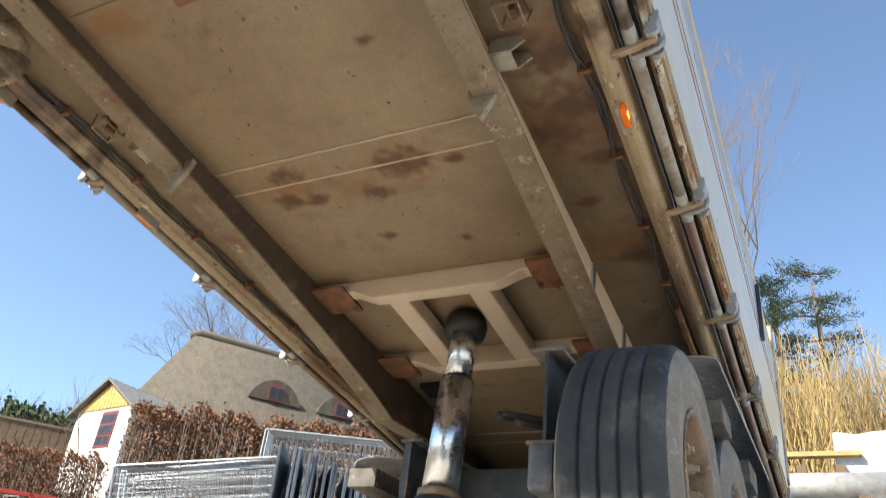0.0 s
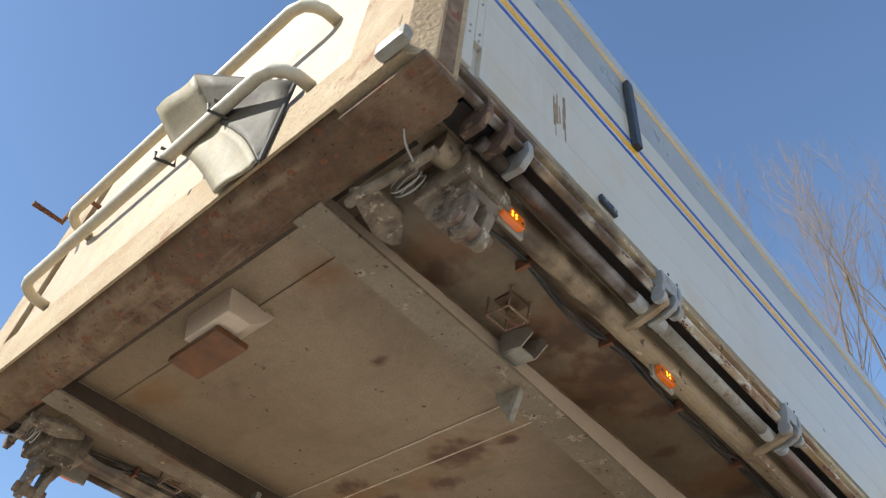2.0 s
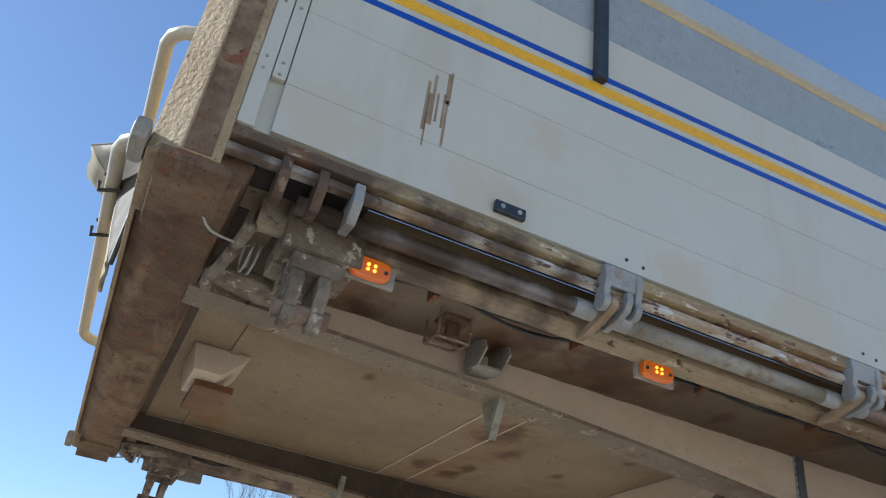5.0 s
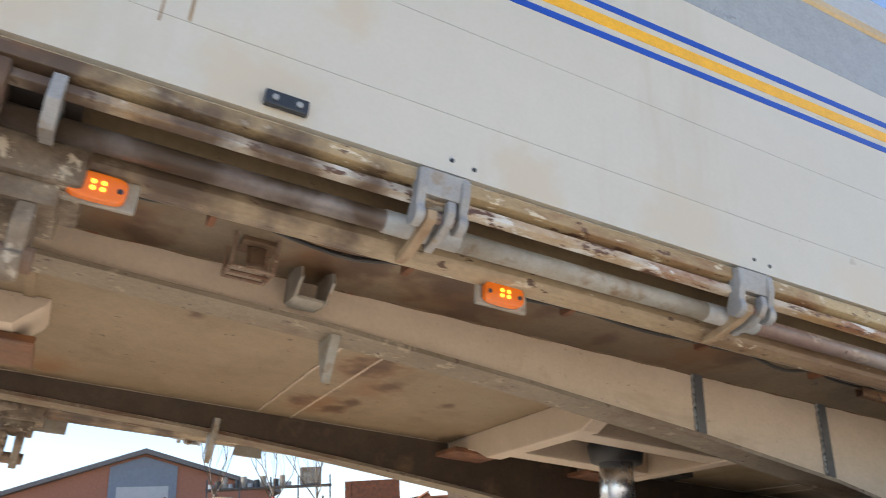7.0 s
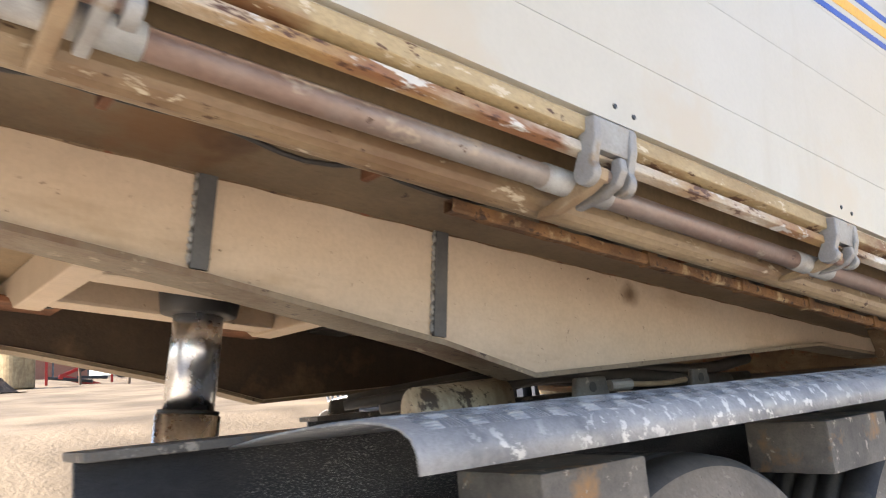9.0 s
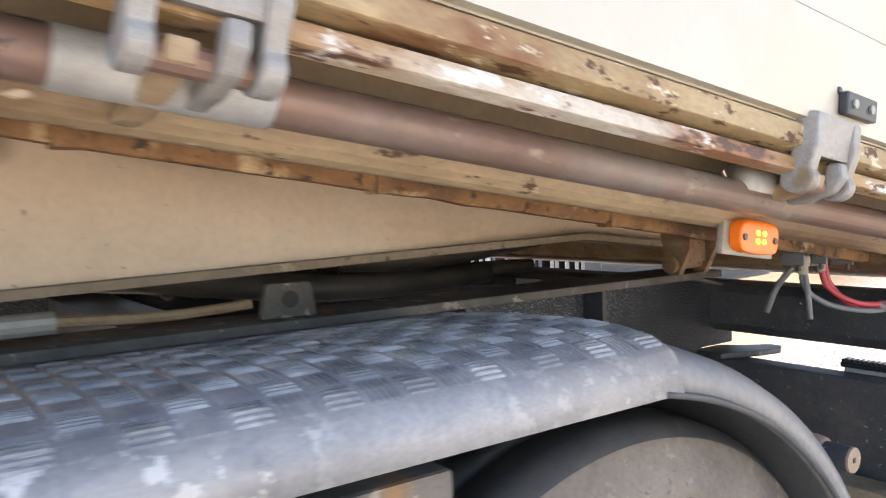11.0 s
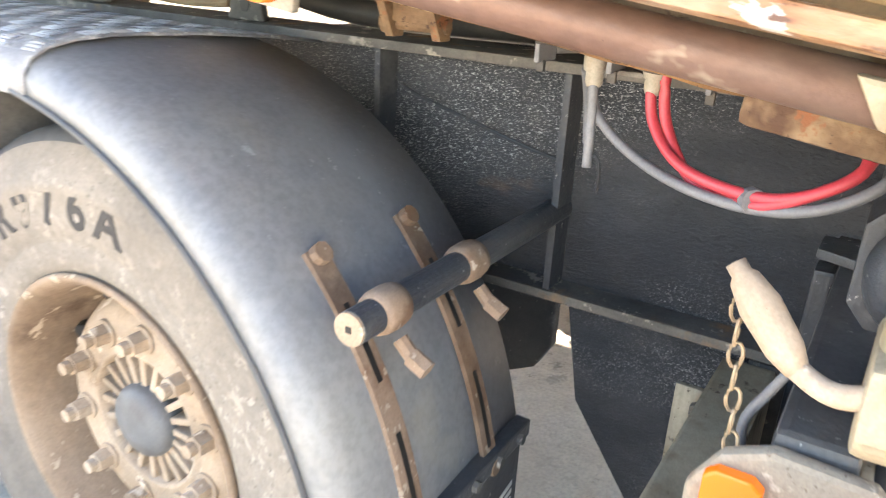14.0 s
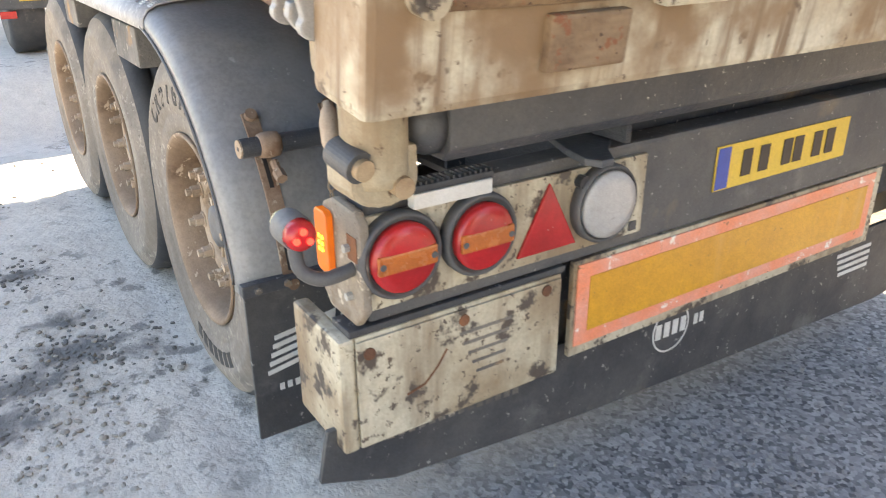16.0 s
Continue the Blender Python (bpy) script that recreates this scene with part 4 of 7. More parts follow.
for s in (-1, 1):
    part("hinge_tube", cyl((s * 0.82, 0.402, 0.05), (s * 1.18, 0.402, 0.053), 0.02, 16), M_RUSTBEAM, body, "rusty tailgate hinge rod", smooth=True)
    part("hinge_block", box(*sorted((s * 0.66, s * 0.8)), 0.4, 0.43, 0.02, 0.12, 0.006), M_DIRTYWHITE, body)
    part("latch_block", box(*sorted((s * 0.85, s * 1.0)), 0.395, 0.416, -0.06, 0.02, 0.006), M_RUSTBEAM, body, "rust-smeared latch block")
part("tailgate", box(-1.24, 1.24, 0.27, 0.35, 0.17, TOP, 0.008), M_DIRTYWHITE, body, "ivory tailgate")
for s in (-1, 1):
    part("rear_post", box(*sorted((s * 1.15, s * 1.285)), 0.2, 0.395, 0.172, TOP + 0.1, 0.012), M_DIRTYWHITE, body, "mud-streaked rear post")

# ---- the chassis, standing on its wheels ----
chassis = thing("trailer_chassis", pose(0, 0, 0), "dusty black three-axle trailer chassis with lamps and mudguards", "trailer chassis")
for s, y0 in ((-1, -0.9), (1, -2.0)):
    web = part("frame_web", box(*sorted((s * 0.598, s * 0.612)), y0, 0.92, 0.73, 1.095), M_SPATTER, chassis, "black frame web spattered with road salt")
    part("top_flange", box(*sorted((s * 0.53, s * 0.672)), y0, 0.92, 1.095, 1.112, 0.003), M_FLANGE, chassis, "muddy top flange")
    part("bottom_flange", box(*sorted((s * 0.53, s * 0.672)), y0, 0.92, 0.712, 0.729, 0.003), M_FLANGE, chassis, "rust-edged bottom flange")
    for y in (0.503, 0.135, -0.85):
        part("stiffener", box(*sorted((s * 0.6125, s * 0.668)), y - 0.006, y + 0.006, 0.73, 1.094), M_CHASSIS, chassis)
    part("hanger_plate", prism([(0.52, 0.711), (0.84, 0.711), (0.84, 0.3), (0.7, 0.3), (0.56, 0.5)], "x", *sorted((s * 0.59, s * 0.606))), M_SPATTER, chassis, "black hanger plate with rust patches")
    pl = part("bolt_plate", box(*sorted((s * 0.6065, s * 0.618)), 0.735, 0.835, 0.33, 0.605, 0.002), M_DIRTYWHITE, chassis, "ivory plate with a row of bolts")
    for k in range(5):
        part("bolt", cyl((s * 0.617, 0.78, 0.57 - 0.05 * k), (s * 0.632, 0.78, 0.57 - 0.05 * k), 0.016, 6), M_FLANGE, pl)
    part("under_arm", box(*sorted((s * 0.55, s * 0.65)), 0.84, 0.92, 0.4, 0.7, 0.01), M_FLANGE, chassis)
    # anchor lugs on the flange, with the steel rope between them
    for y, w in ((-0.21, 0.1), (-0.72, 0.14)):
        part("rope_lug", prism([(y - w / 2, 1.113), (y + w / 2, 1.113), (y + w / 2 - 0.012, 1.17), (y - w / 2 + 0.012, 1.17)], "x", *sorted((s * 0.628, s * 0.648)), 0.006), M_FLANGE, chassis, "dusty flange lug")
        part("lug_eye", cyl((s * 0.6485, y, 1.143), (s * 0.6495, y, 1.143), 0.014, 16), M_BLACKBAND, chassis)
    part("rope_sleeve", cyl((s * 0.638, -0.64, 1.142), (s * 0.638, -0.55, 1.142), 0.016, 12), M_GALV, chassis, "pale crimped rope sleeve")
    part("steel_rope", tube(smooth_path([(s * 0.638, -0.55, 1.142), (s * 0.636, -0.4, 1.135), (s * 0.632, -0.27, 1.14)], 6), 0.008, 8), M_FINGER, chassis, "rusty steel rope")
for y, w, z0 in ((0.85, 0.12, 0.74), (-0.3, 0.15, 0.78)):
    part("cross_member", box(-0.598, 0.598, y - w / 2, y + w / 2, z0, 1.07, 0.004), M_CHASSIS, chassis, "black cross member")
for s in (-1, 1):
    part("web_tail", prism([(0.92, 1.09), (0.96, 1.068), (1.05, 1.05), (1.05, 0.912), (0.92, 0.912)], "x", *sorted((s * 0.598, s * 0.612))), M_SPATTER, chassis, "tapered tail of the frame web")
    part("web_lip", prism([(0.8, 1.112), (0.96, 1.074), (1.05, 1.056), (1.05, 1.05), (0.96, 1.068), (0.8, 1.1)], "x", *sorted((s * 0.57, s * 0.64))), M_FLANGE, chassis)
part("inner_guard", prism([(0.1, 0.62), (0.34, 0.62), (0.34, 0.36), (0.3, 0.29), (0.22, 0.25), (0.14, 0.3)], "x", 0.16, 0.2, 0.006), M_FLAP, chassis, "black rubber guard below the frame")
# rear cross tube and spring beam at the tail
part("rear_beam", prism([(0.9, 0.87), (0.929, 0.87), (0.929, 0.52), (0.9, 0.52)], "x", -1.05, 0.66, 0.006), M_CHASSIS, chassis, "black rear cross beam")
part("upper_tube", prism([(0.955, 0.975), (0.975, 0.952), (1.06, 0.952), (1.08, 0.975), (1.08, 1.052), (1.06, 1.075), (0.975, 1.075), (0.955, 1.052)], "x", -1.04, 1.04, 0.004), M_CHASSIS, chassis, "black rear cross tube")
for s in (-1, 1):
    part("tube_cap", lathe([(0.0, 0.056), (0.02, 0.055), (0.045, 0.046), (0.056, 0.03), (0.06, 0.01)] if s > 0 else [(0.0, 0.056), (-0.02, 0.055), (-0.045, 0.046), (-0.056, 0.03), (-0.06, 0.01)], (s * 1.04, 1.018, 1.013), "x", 28), M_CHASSIS, chassis, "domed black tube cap", smooth=True)
part("tow_tongue", prism([(0.6, 0.9), (0.68, 0.9), (0.72, 1.0), (0.735, 1.07), (0.72, 1.1), (0.69, 1.1), (0.655, 1.05), (0.6, 1.0)], "z", 0.893, 0.908, 0.004), M_CHASSIS, chassis)

# hoses and clutter between the frame rails
rnd = random.Random(7)
for k in range(7):
    y0 = -1.15 + 0.05 * k
    z = 1.13 + rnd.uniform(0.0, 0.05)
    part("hose", tube(smooth_path([(rnd.uniform(0.0, 0.5), y0, z), (rnd.uniform(0.1, 0.5), y0 + 0.5, z + 0.05), (rnd.uniform(0.2, 0.5), y0 + 1.0, z), (rnd.uniform(0.1, 0.5), y0 + 1.5, z + rnd.uniform(-0.05, 0.04))], 6), rnd.uniform(0.014, 0.026), 8), M_CABLEBLK, chassis, "black hydraulic hose", smooth=True)
part("spring_coil", tube([(0.35 + 0.022 * math.cos(k * 0.8), -0.35 + 0.006 * k, 1.15 + 0.022 * math.sin(k * 0.8)) for k in range(70)], 0.004, 6), M_CABLEBLK, chassis, "coiled air line", smooth=True)
part("air_tank", cyl((0.42, -1.15, 1.12), (0.42, -0.85, 1.13), 0.06, 24), M_DIRTYWHITE, chassis, "pale cylinder between the rails", smooth=True)

# the ram, from the cradle down to the frame
ax = Matrix.Rotation(radians(-TIP), 4, "X")
top = Vector((0, 0.851, 1.232)) + (ax @ Vector((0, -2.4, -0.04)))
dn = ax @ Vector((0, 0, -1))
ram = thing("hydraulic_ram", Matrix.Translation(top), "chromed telescopic hydraulic ram holding up the body", "hydraulic ram")
def stage(a, b, r, mt, name, lab=""):
    return part(name, cyl(dn * a, dn * b, r, 40), mt, ram, lab, smooth=False)
for o in (stage(0.0, 0.34, 0.066, M_CHROME, "upper_stage", "chromed inner stage"), stage(0.34, 0.352, 0.079, M_BLACKBAND, "seal_ring"), stage(0.352, 0.9, 0.083, M_CHROME, "lower_stage", "chromed outer stage"), stage(0.9, 0.94, 0.1, M_FINGER, "seal_ring"), stage(0.94, 1.05, 0.108, M_CHASSIS, "barrel")):
    for p in o.data.polygons:
        p.use_smooth = len(p.vertices) == 4

# ---- wheels ----
def wheel(y, s):
    w = thing("wheel", pose(s * 1.0, y, 0.505, 0, 0, 0 if s > 0 else 180), "dusty trailer wheel with a brown steel rim", "wheel", "trailer wheels")
    R = 0.503
    tp = [(-0.16, 0.29), (-0.185, 0.33), (-0.19, 0.42), (-0.165, 0.475), (-0.14, R - 0.006)]
    for g in (-0.09, -0.03, 0.03, 0.09):
        tp += [(g - 0.007, R), (g - 0.006, R - 0.013), (g + 0.006, R - 0.013), (g + 0.007, R)]
    tp += [(0.14, R - 0.006), (0.15, 0.492), (0.166, 0.478), (0.168, 0.47), (0.183, 0.445), (0.188, 0.43), (0.19, 0.425), (0.192, 0.41), (0.189, 0.405), (0.19, 0.37), (0.186, 0.34), (0.18, 0.33), (0.182, 0.325), (0.178, 0.3), (0.176, 0.285), (0.165, 0.272)]
    ty = part("tyre", lathe(tp, (0, 0, 0), "x", 96, False), M_TYRE, w, "dusty brown-grey tyre", smooth=False)
    ty.data.materials.append(M_TREAD)
    for p in ty.data.polygons:
        p.use_smooth = True
        if (Vector((0, p.center.y, p.center.z)).length) > 0.474:
            p.material_index = 1
    rim = part("rim", lathe([(0.165, 0.272), (0.178, 0.279), (0.184, 0.275), (0.18, 0.265), (0.16, 0.253), (0.12, 0.247), (0.085, 0.242), (0.06, 0.236), (0.05, 0.228)], (0, 0, 0), "x", 72, False), M_RIMDARK, w, "rust-dusted steel rim", smooth=True)
    part("disc", lathe([(0.03, 0.232), (0.05, 0.22), (0.075, 0.206), (0.092, 0.19), (0.098, 0.172), (0.098, 0.142), (0.094, 0.132), (0.1, 0.126), (0.098, 0.119), (0.075, 0.116), (0.06, 0.11)], (0, 0, 0), "x", 60, False), M_RIM, rim, "dusty beige wheel disc", smooth=True)
    for k in range(10):
        a = math.tau * (k + 0.3) / 10
        c, sn = math.cos(a) * 0.159, math.sin(a) * 0.159
        nut = part("wheel_nut", add_cyl(cyl((0.094, c, sn), (0.102, c, sn), 0.025, 16), (0.1, c, sn), (0.128, c, sn), 0.0195, 6, 0.018), M_RIM, rim, "dusty wheel nut")
        part("stud", cyl((0.126, c, sn), (0.143, c, sn), 0.0115, 10), M_RIM, nut)
    for k in range(10):
        a = math.tau * (k + 0.8) / 10
        bm = bmesh.new()
        add_cyl(bm, (0.052, 0, 0.221), (0.0665, 0, 0.2135), 0.016, 12)
        bmesh.ops.transform(bm, matrix=Matrix.Rotation(a, 4, "X"), verts=bm.verts[:])
        part("vent_hole", bm, M_BLACKBAND, rim)
    for k in range(20):
        bm = bmesh.new()
        add_box(bm, 0.06, 0.093, -0.0062, 0.0062, 0.06, 0.117, 0.003)
        bmesh.ops.transform(bm, matrix=Matrix.Rotation(math.tau * k / 20, 4, "X"), verts=bm.verts[:])
        part("vent_rib", bm, M_RIM, rim)
    # Black disc gives the shade between the vent ribs.
    part("hub_dark", cyl((0.04, 0, 0), (0.062, 0, 0), 0.115, 32), M_BLACKBAND, rim)
    part("hub_cap", lathe([(0.06, 0.066), (0.1, 0.065), (0.112, 0.058), (0.118, 0.03), (0.118, 0.012)], (0, 0, 0), "x", 32), M_LAMPGREY, rim, "dusty grey hub cap", smooth=True)
    # the disc sits a little proud of the barrel
    for o in rim.children:
        for q in (o, *o.children):
            for v in q.data.vertices:
                v.co.x += 0.018
    return w


first = wheel(0.0, 1)
AXLES = (0.0, -1.04, -2.06)
for y in AXLES[1:]:
    copy_thing(first, pose(1.0, y, 0.505))
copy_thing(first, pose(-1.0, 0.0, 0.505, 0, 0, 180))
part("axle", cyl((-0.84, 0, 0.505), (0.84, 0, 0.505), 0.062, 20), M_CHASSIS, chassis, "black axle tube", smooth=True)
for y in AXLES[1:]:
    part("stub_axle", cyl((0.66, y, 0.505), (0.84, y, 0.505), 0.062, 20), M_CHASSIS, chassis, "black stub axle", smooth=True)
part("bogie_beam", box(0.69, 0.78, -2.4, 0.3, 0.44, 0.6, 0.02), M_CHASSIS, chassis, "black bogie beam behind the wheels")
for y in (-1.65, -0.55):
    part("bogie_link", box(0.612, 0.69, y - 0.1, y + 0.1, 0.5, 0.729, 0.01), M_CHASSIS, chassis)

def raised_text(txt, size, mat, parent, m, label="", extrude=0.002):
    cu = bpy.data.curves.new("writing", "FONT")
    cu.body, cu.size, cu.extrude, cu.offset, cu.align_x, cu.align_y = txt, size, extrude, 0.0022, "CENTER", "CENTER"
    ob = new("writing_curve", cu)
    me = bpy.data.meshes.new_from_object(ob)
    bpy.data.objects.remove(ob)
    me.materials.clear()
    me.materials.append(mat)
    o = new("writing", me)
    o.parent = parent
    o.matrix_local = m
    if label:
        o["label"] = label
    return o


# tyre writing, letter by letter round the sidewall of the rear wheel
for k, ch in enumerate("CR976A"):
    a = radians(132 - 10.4 * k)
    r = 0.385
    up = Vector((0, math.cos(a), math.sin(a)))
    right = Vector((0, math.sin(a), -math.cos(a)))
    mm = Matrix((right, up, Vector((1, 0, 0)))).transposed().to_4x4()
    mm.translation = (0.1885, r * math.cos(a), r * math.sin(a))
    raised_text(ch, 0.084, M_LETTER, first, mm, "dark raised tyre lettering")
for k in range(7):
    a = radians(-60 - 7.5 * k)
    bm = box(0.186, 0.1905, -0.018, 0.018, 0.355, 0.4, 0.002)
    bmesh.ops.transform(bm, matrix=Matrix.Rotation(a - math.pi / 2, 4, "X"), verts=bm.verts[:])
    part("maker_mark", bm, M_LETTER, first, "dark bar in place of the maker's mark")

# ---- mudguards ----
def guard_radius(a):
    """The quarter mudguard is flatter than a circle between its ends."""
    u = (math.degrees(a) - 2) / 89
    return 0.577 - 0.036 * math.sin(math.pi * min(max(u, 0.0), 1.0)) ** 0.8 - 0.005 * u


def mudguard(s):
    g = thing("mudguard", pose(0, 0, 0), "grey-blue plastic mudguard with a checker plate deck", "mudguard", "mudguards")
    bm = bmesh.new()
    cy, cz = -0.03, 0.552
    xs = [0.79, 0.8, 0.95, 1.1, 1.16, 1.2, 1.224, 1.236, 1.238, 1.226, 1.226]
    dr = [-0.03, -0.018, -0.004, 0.003, 0.0, -0.006, -0.016, -0.033, -0.06, -0.06, -0.04]
    rings = []
    for i in range(33):
        a = radians(91 - 93 * i / 32)
        rings.append([bm.verts.new((s * x, cy + (guard_radius(a) + d) * math.cos(a), cz + (guard_radius(a) + d) * math.sin(a))) for x, d in zip(xs, dr)])
    for A, B in zip(rings, rings[1:]):
        for k in range(len(xs) - 1):
            bm.faces.new((A[k], A[k + 1], B[k + 1], B[k]))
    bmesh.ops.recalc_face_normals(bm, faces=bm.faces[:])
    q = part("quarter", bm, M_FENDER, g, "grey-blue quarter mudguard", smooth=True)
    sol = q.modifiers.new("thick", "SOLIDIFY")
    sol.thickness = 0.006
    bm = bmesh.new()
    add_tube(bm, [(s * 1.239, cy + (guard_radius(a) - 0.058) * math.cos(a), cz + (guard_radius(a) - 0.058) * math.sin(a)) for a in [radians(90 - 90 * i / 40) for i in range(41)]], 0.0045, 8)
    part("edge_bead", bm, M_RING, g, "raised worn edge bead", smooth=True)
    # checker deck with a rolled outer edge
    bm = bmesh.new()
    prof = [(0.66, 1.095), (0.8, 1.112), (0.95, 1.125), (1.1, 1.131), (1.16, 1.128), (1.2, 1.121), (1.226, 1.108), (1.239, 1.088), (1.242, 1.06)]
    rings = [[bm.verts.new((s * x, y, z)) for x, z in prof] for y in ((-1.75 if s > 0 else -0.5), -0.45, -0.3, 0.0)]
    for A, B in zip(rings, rings[1:]):
        for k in range(len(prof) - 1):
            bm.faces.new((A[k], A[k + 1], B[k + 1], B[k]))
    bmesh.ops.recalc_face_normals(bm, faces=bm.faces[:])
    deck = part("deck", bm, M_CHECKER, g, "worn aluminium checker plate", smooth=True)
    sol = deck.modifiers.new("thick", "SOLIDIFY")
    sol.thickness = 0.005
    # raised five-bar pattern, alternate turns
    def surf(x):
        for (x0, z0), (x1, z1) in zip(prof, prof[1:]):
            if x0 <= x <= x1:
                return z0 + (z1 - z0) * (x - x0) / (x1 - x0)
        return prof[-1][1]
    V, Fc = [], []
    if s > 0:
        cell = 0.04
        for iy in range(int(1.72 / cell)):
            for ix in range(11):
                yc, xc = 0.0 - cell * (iy + 0.5), 0.78 + cell * (ix + 0.5)
                for k in range(5):
                    o = (k - 2) * 0.0076
                    half = 0.0175
                    z = surf(xc)
                    if (ix + iy) % 2:
                        c = [(xc - half, yc + o - 0.0012), (xc + half, yc + o - 0.0012), (xc + half, yc + o + 0.0012), (xc - half, yc + o + 0.0012)]
                    else:
                        c = [(xc + o - 0.0012, yc - half), (xc + o + 0.0012, yc - half), (xc + o + 0.0012, yc + half), (xc + o - 0.0012, yc + half)]
                    n0 = len(V)
                    V += [(x, y, surf(x) - 0.001) for x, y in c] + [(xc + (x - xc) * 0.85, yc + (y - yc) * 0.85, surf(x) + 0.0028) for x, y in c]
                    Fc += [(n0 + 4, n0 + 5, n0 + 6, n0 + 7)] + [(n0 + i, n0 + (i + 1) % 4, n0 + 4 + (i + 1) % 4, n0 + 4 + i) for i in range(4)]
        me = bpy.data.meshes.new("checker_pattern")
        me.from_pydata(V, [], Fc)
        me.materials.append(M_CHECKERBAR)
        o = new("checker_pattern", me)
        o.parent = g
        o["kind"] = "stuff"
    if s > 0:
        part("deck_bracket", box(1.0, 1.2, -1.5, -1.25, 0.93, 1.03, 0.006), M_FLANGE, g, "rusty deck bracket")
    part("deck_bracket", box(*sorted((s * 1.0, s * 1.2)), -0.6, -0.3, 0.915, 1.03, 0.006), M_FLANGE, g, "rusty deck bracket")
    # support rod with straps
    part("support_rod", cyl((s * 0.61, 0.492, 0.862), (s * 1.19, 0.492, 0.862), 0.0215, 24), M_CHASSIS, g, "black support rod", smooth=False)
    part("rod_end", cyl((s * 1.19, 0.492, 0.862), (s * 1.194, 0.492, 0.862), 0.0205, 24), M_RIM, g)
    part("end_hole", box(*sorted((s * 1.194, s * 1.1948)), 0.488, 0.496, 0.858, 0.866), M_BLACKBAND, g)
    for x in (0.935, 1.125):
        st = thing_strap(g, s * x, cy, cz)
    # rubber flap
    fl = part("mud_flap", box(*sorted((s * 0.83, s * 1.24)), 0.545, 0.556, 0.16, 0.56, 0.002), M_FLAP, g, "black rubber mud flap with white print")
    part("clamp_bar", box(*sorted((s * 0.82, s * 1.245)), 0.54, 0.566, 0.545, 0.575, 0.004), M_CHASSIS, g)
    for k in range(6):
        part("clamp_bolt", cyl((s * (0.86 + 0.07 * k), 0.566, 0.56), (s * (0.86 + 0.07 * k), 0.574, 0.56), 0.009, 6), M_FLANGE, g)
    if s > 0:
        for k in range(5):
            x1 = 1.205 - 0.006 * k
            part("print_bar", prism([(x1, 0.33 + 0.022 * k), (1.1 - 0.012 * k, 0.348 + 0.022 * k), (1.1 - 0.012 * k, 0.36 + 0.022 * k), (x1, 0.342 + 0.022 * k)], "y", 0.556, 0.5575), M_PRINT, fl, "white slanted bar")
        for k in range(3):
            part("print_bar", prism([(1.065 - 0.05 * k, 0.4), (1.03 - 0.05 * k, 0.406), (1.022 - 0.05 * k, 0.458), (1.057 - 0.05 * k, 0.452)], "y", 0.556, 0.5575), M_PRINT, fl, "white block in place of a letter")
        for k in range(7):
            part("print_bar", prism([(1.06 - 0.03 * k, 0.35 + 0.004 * k), (1.04 - 0.03 * k, 0.353 + 0.004 * k), (1.036 - 0.03 * k, 0.386 + 0.004 * k), (1.056 - 0.03 * k, 0.383 + 0.004 * k)], "y", 0.556, 0.5575), M_PRINT, fl, "white block in place of a letter")
        for k in range(15):
            part("print_bar", box(1.168 - 0.02 * k, 1.18 - 0.02 * k, 0.556, 0.5575, 0.282, 0.3), M_PRINT, fl, "white bar in place of an address")
        for k in range(4):
            part("print_bar", prism([(0.94 - 0.004 * k, 0.4 + 0.016 * k), (0.85, 0.415 + 0.016 * k), (0.85, 0.423 + 0.016 * k), (0.94 - 0.004 * k, 0.408 + 0.016 * k)], "y", 0.556, 0.5575), M_PRINT, fl, "white slanted bar")
    return g


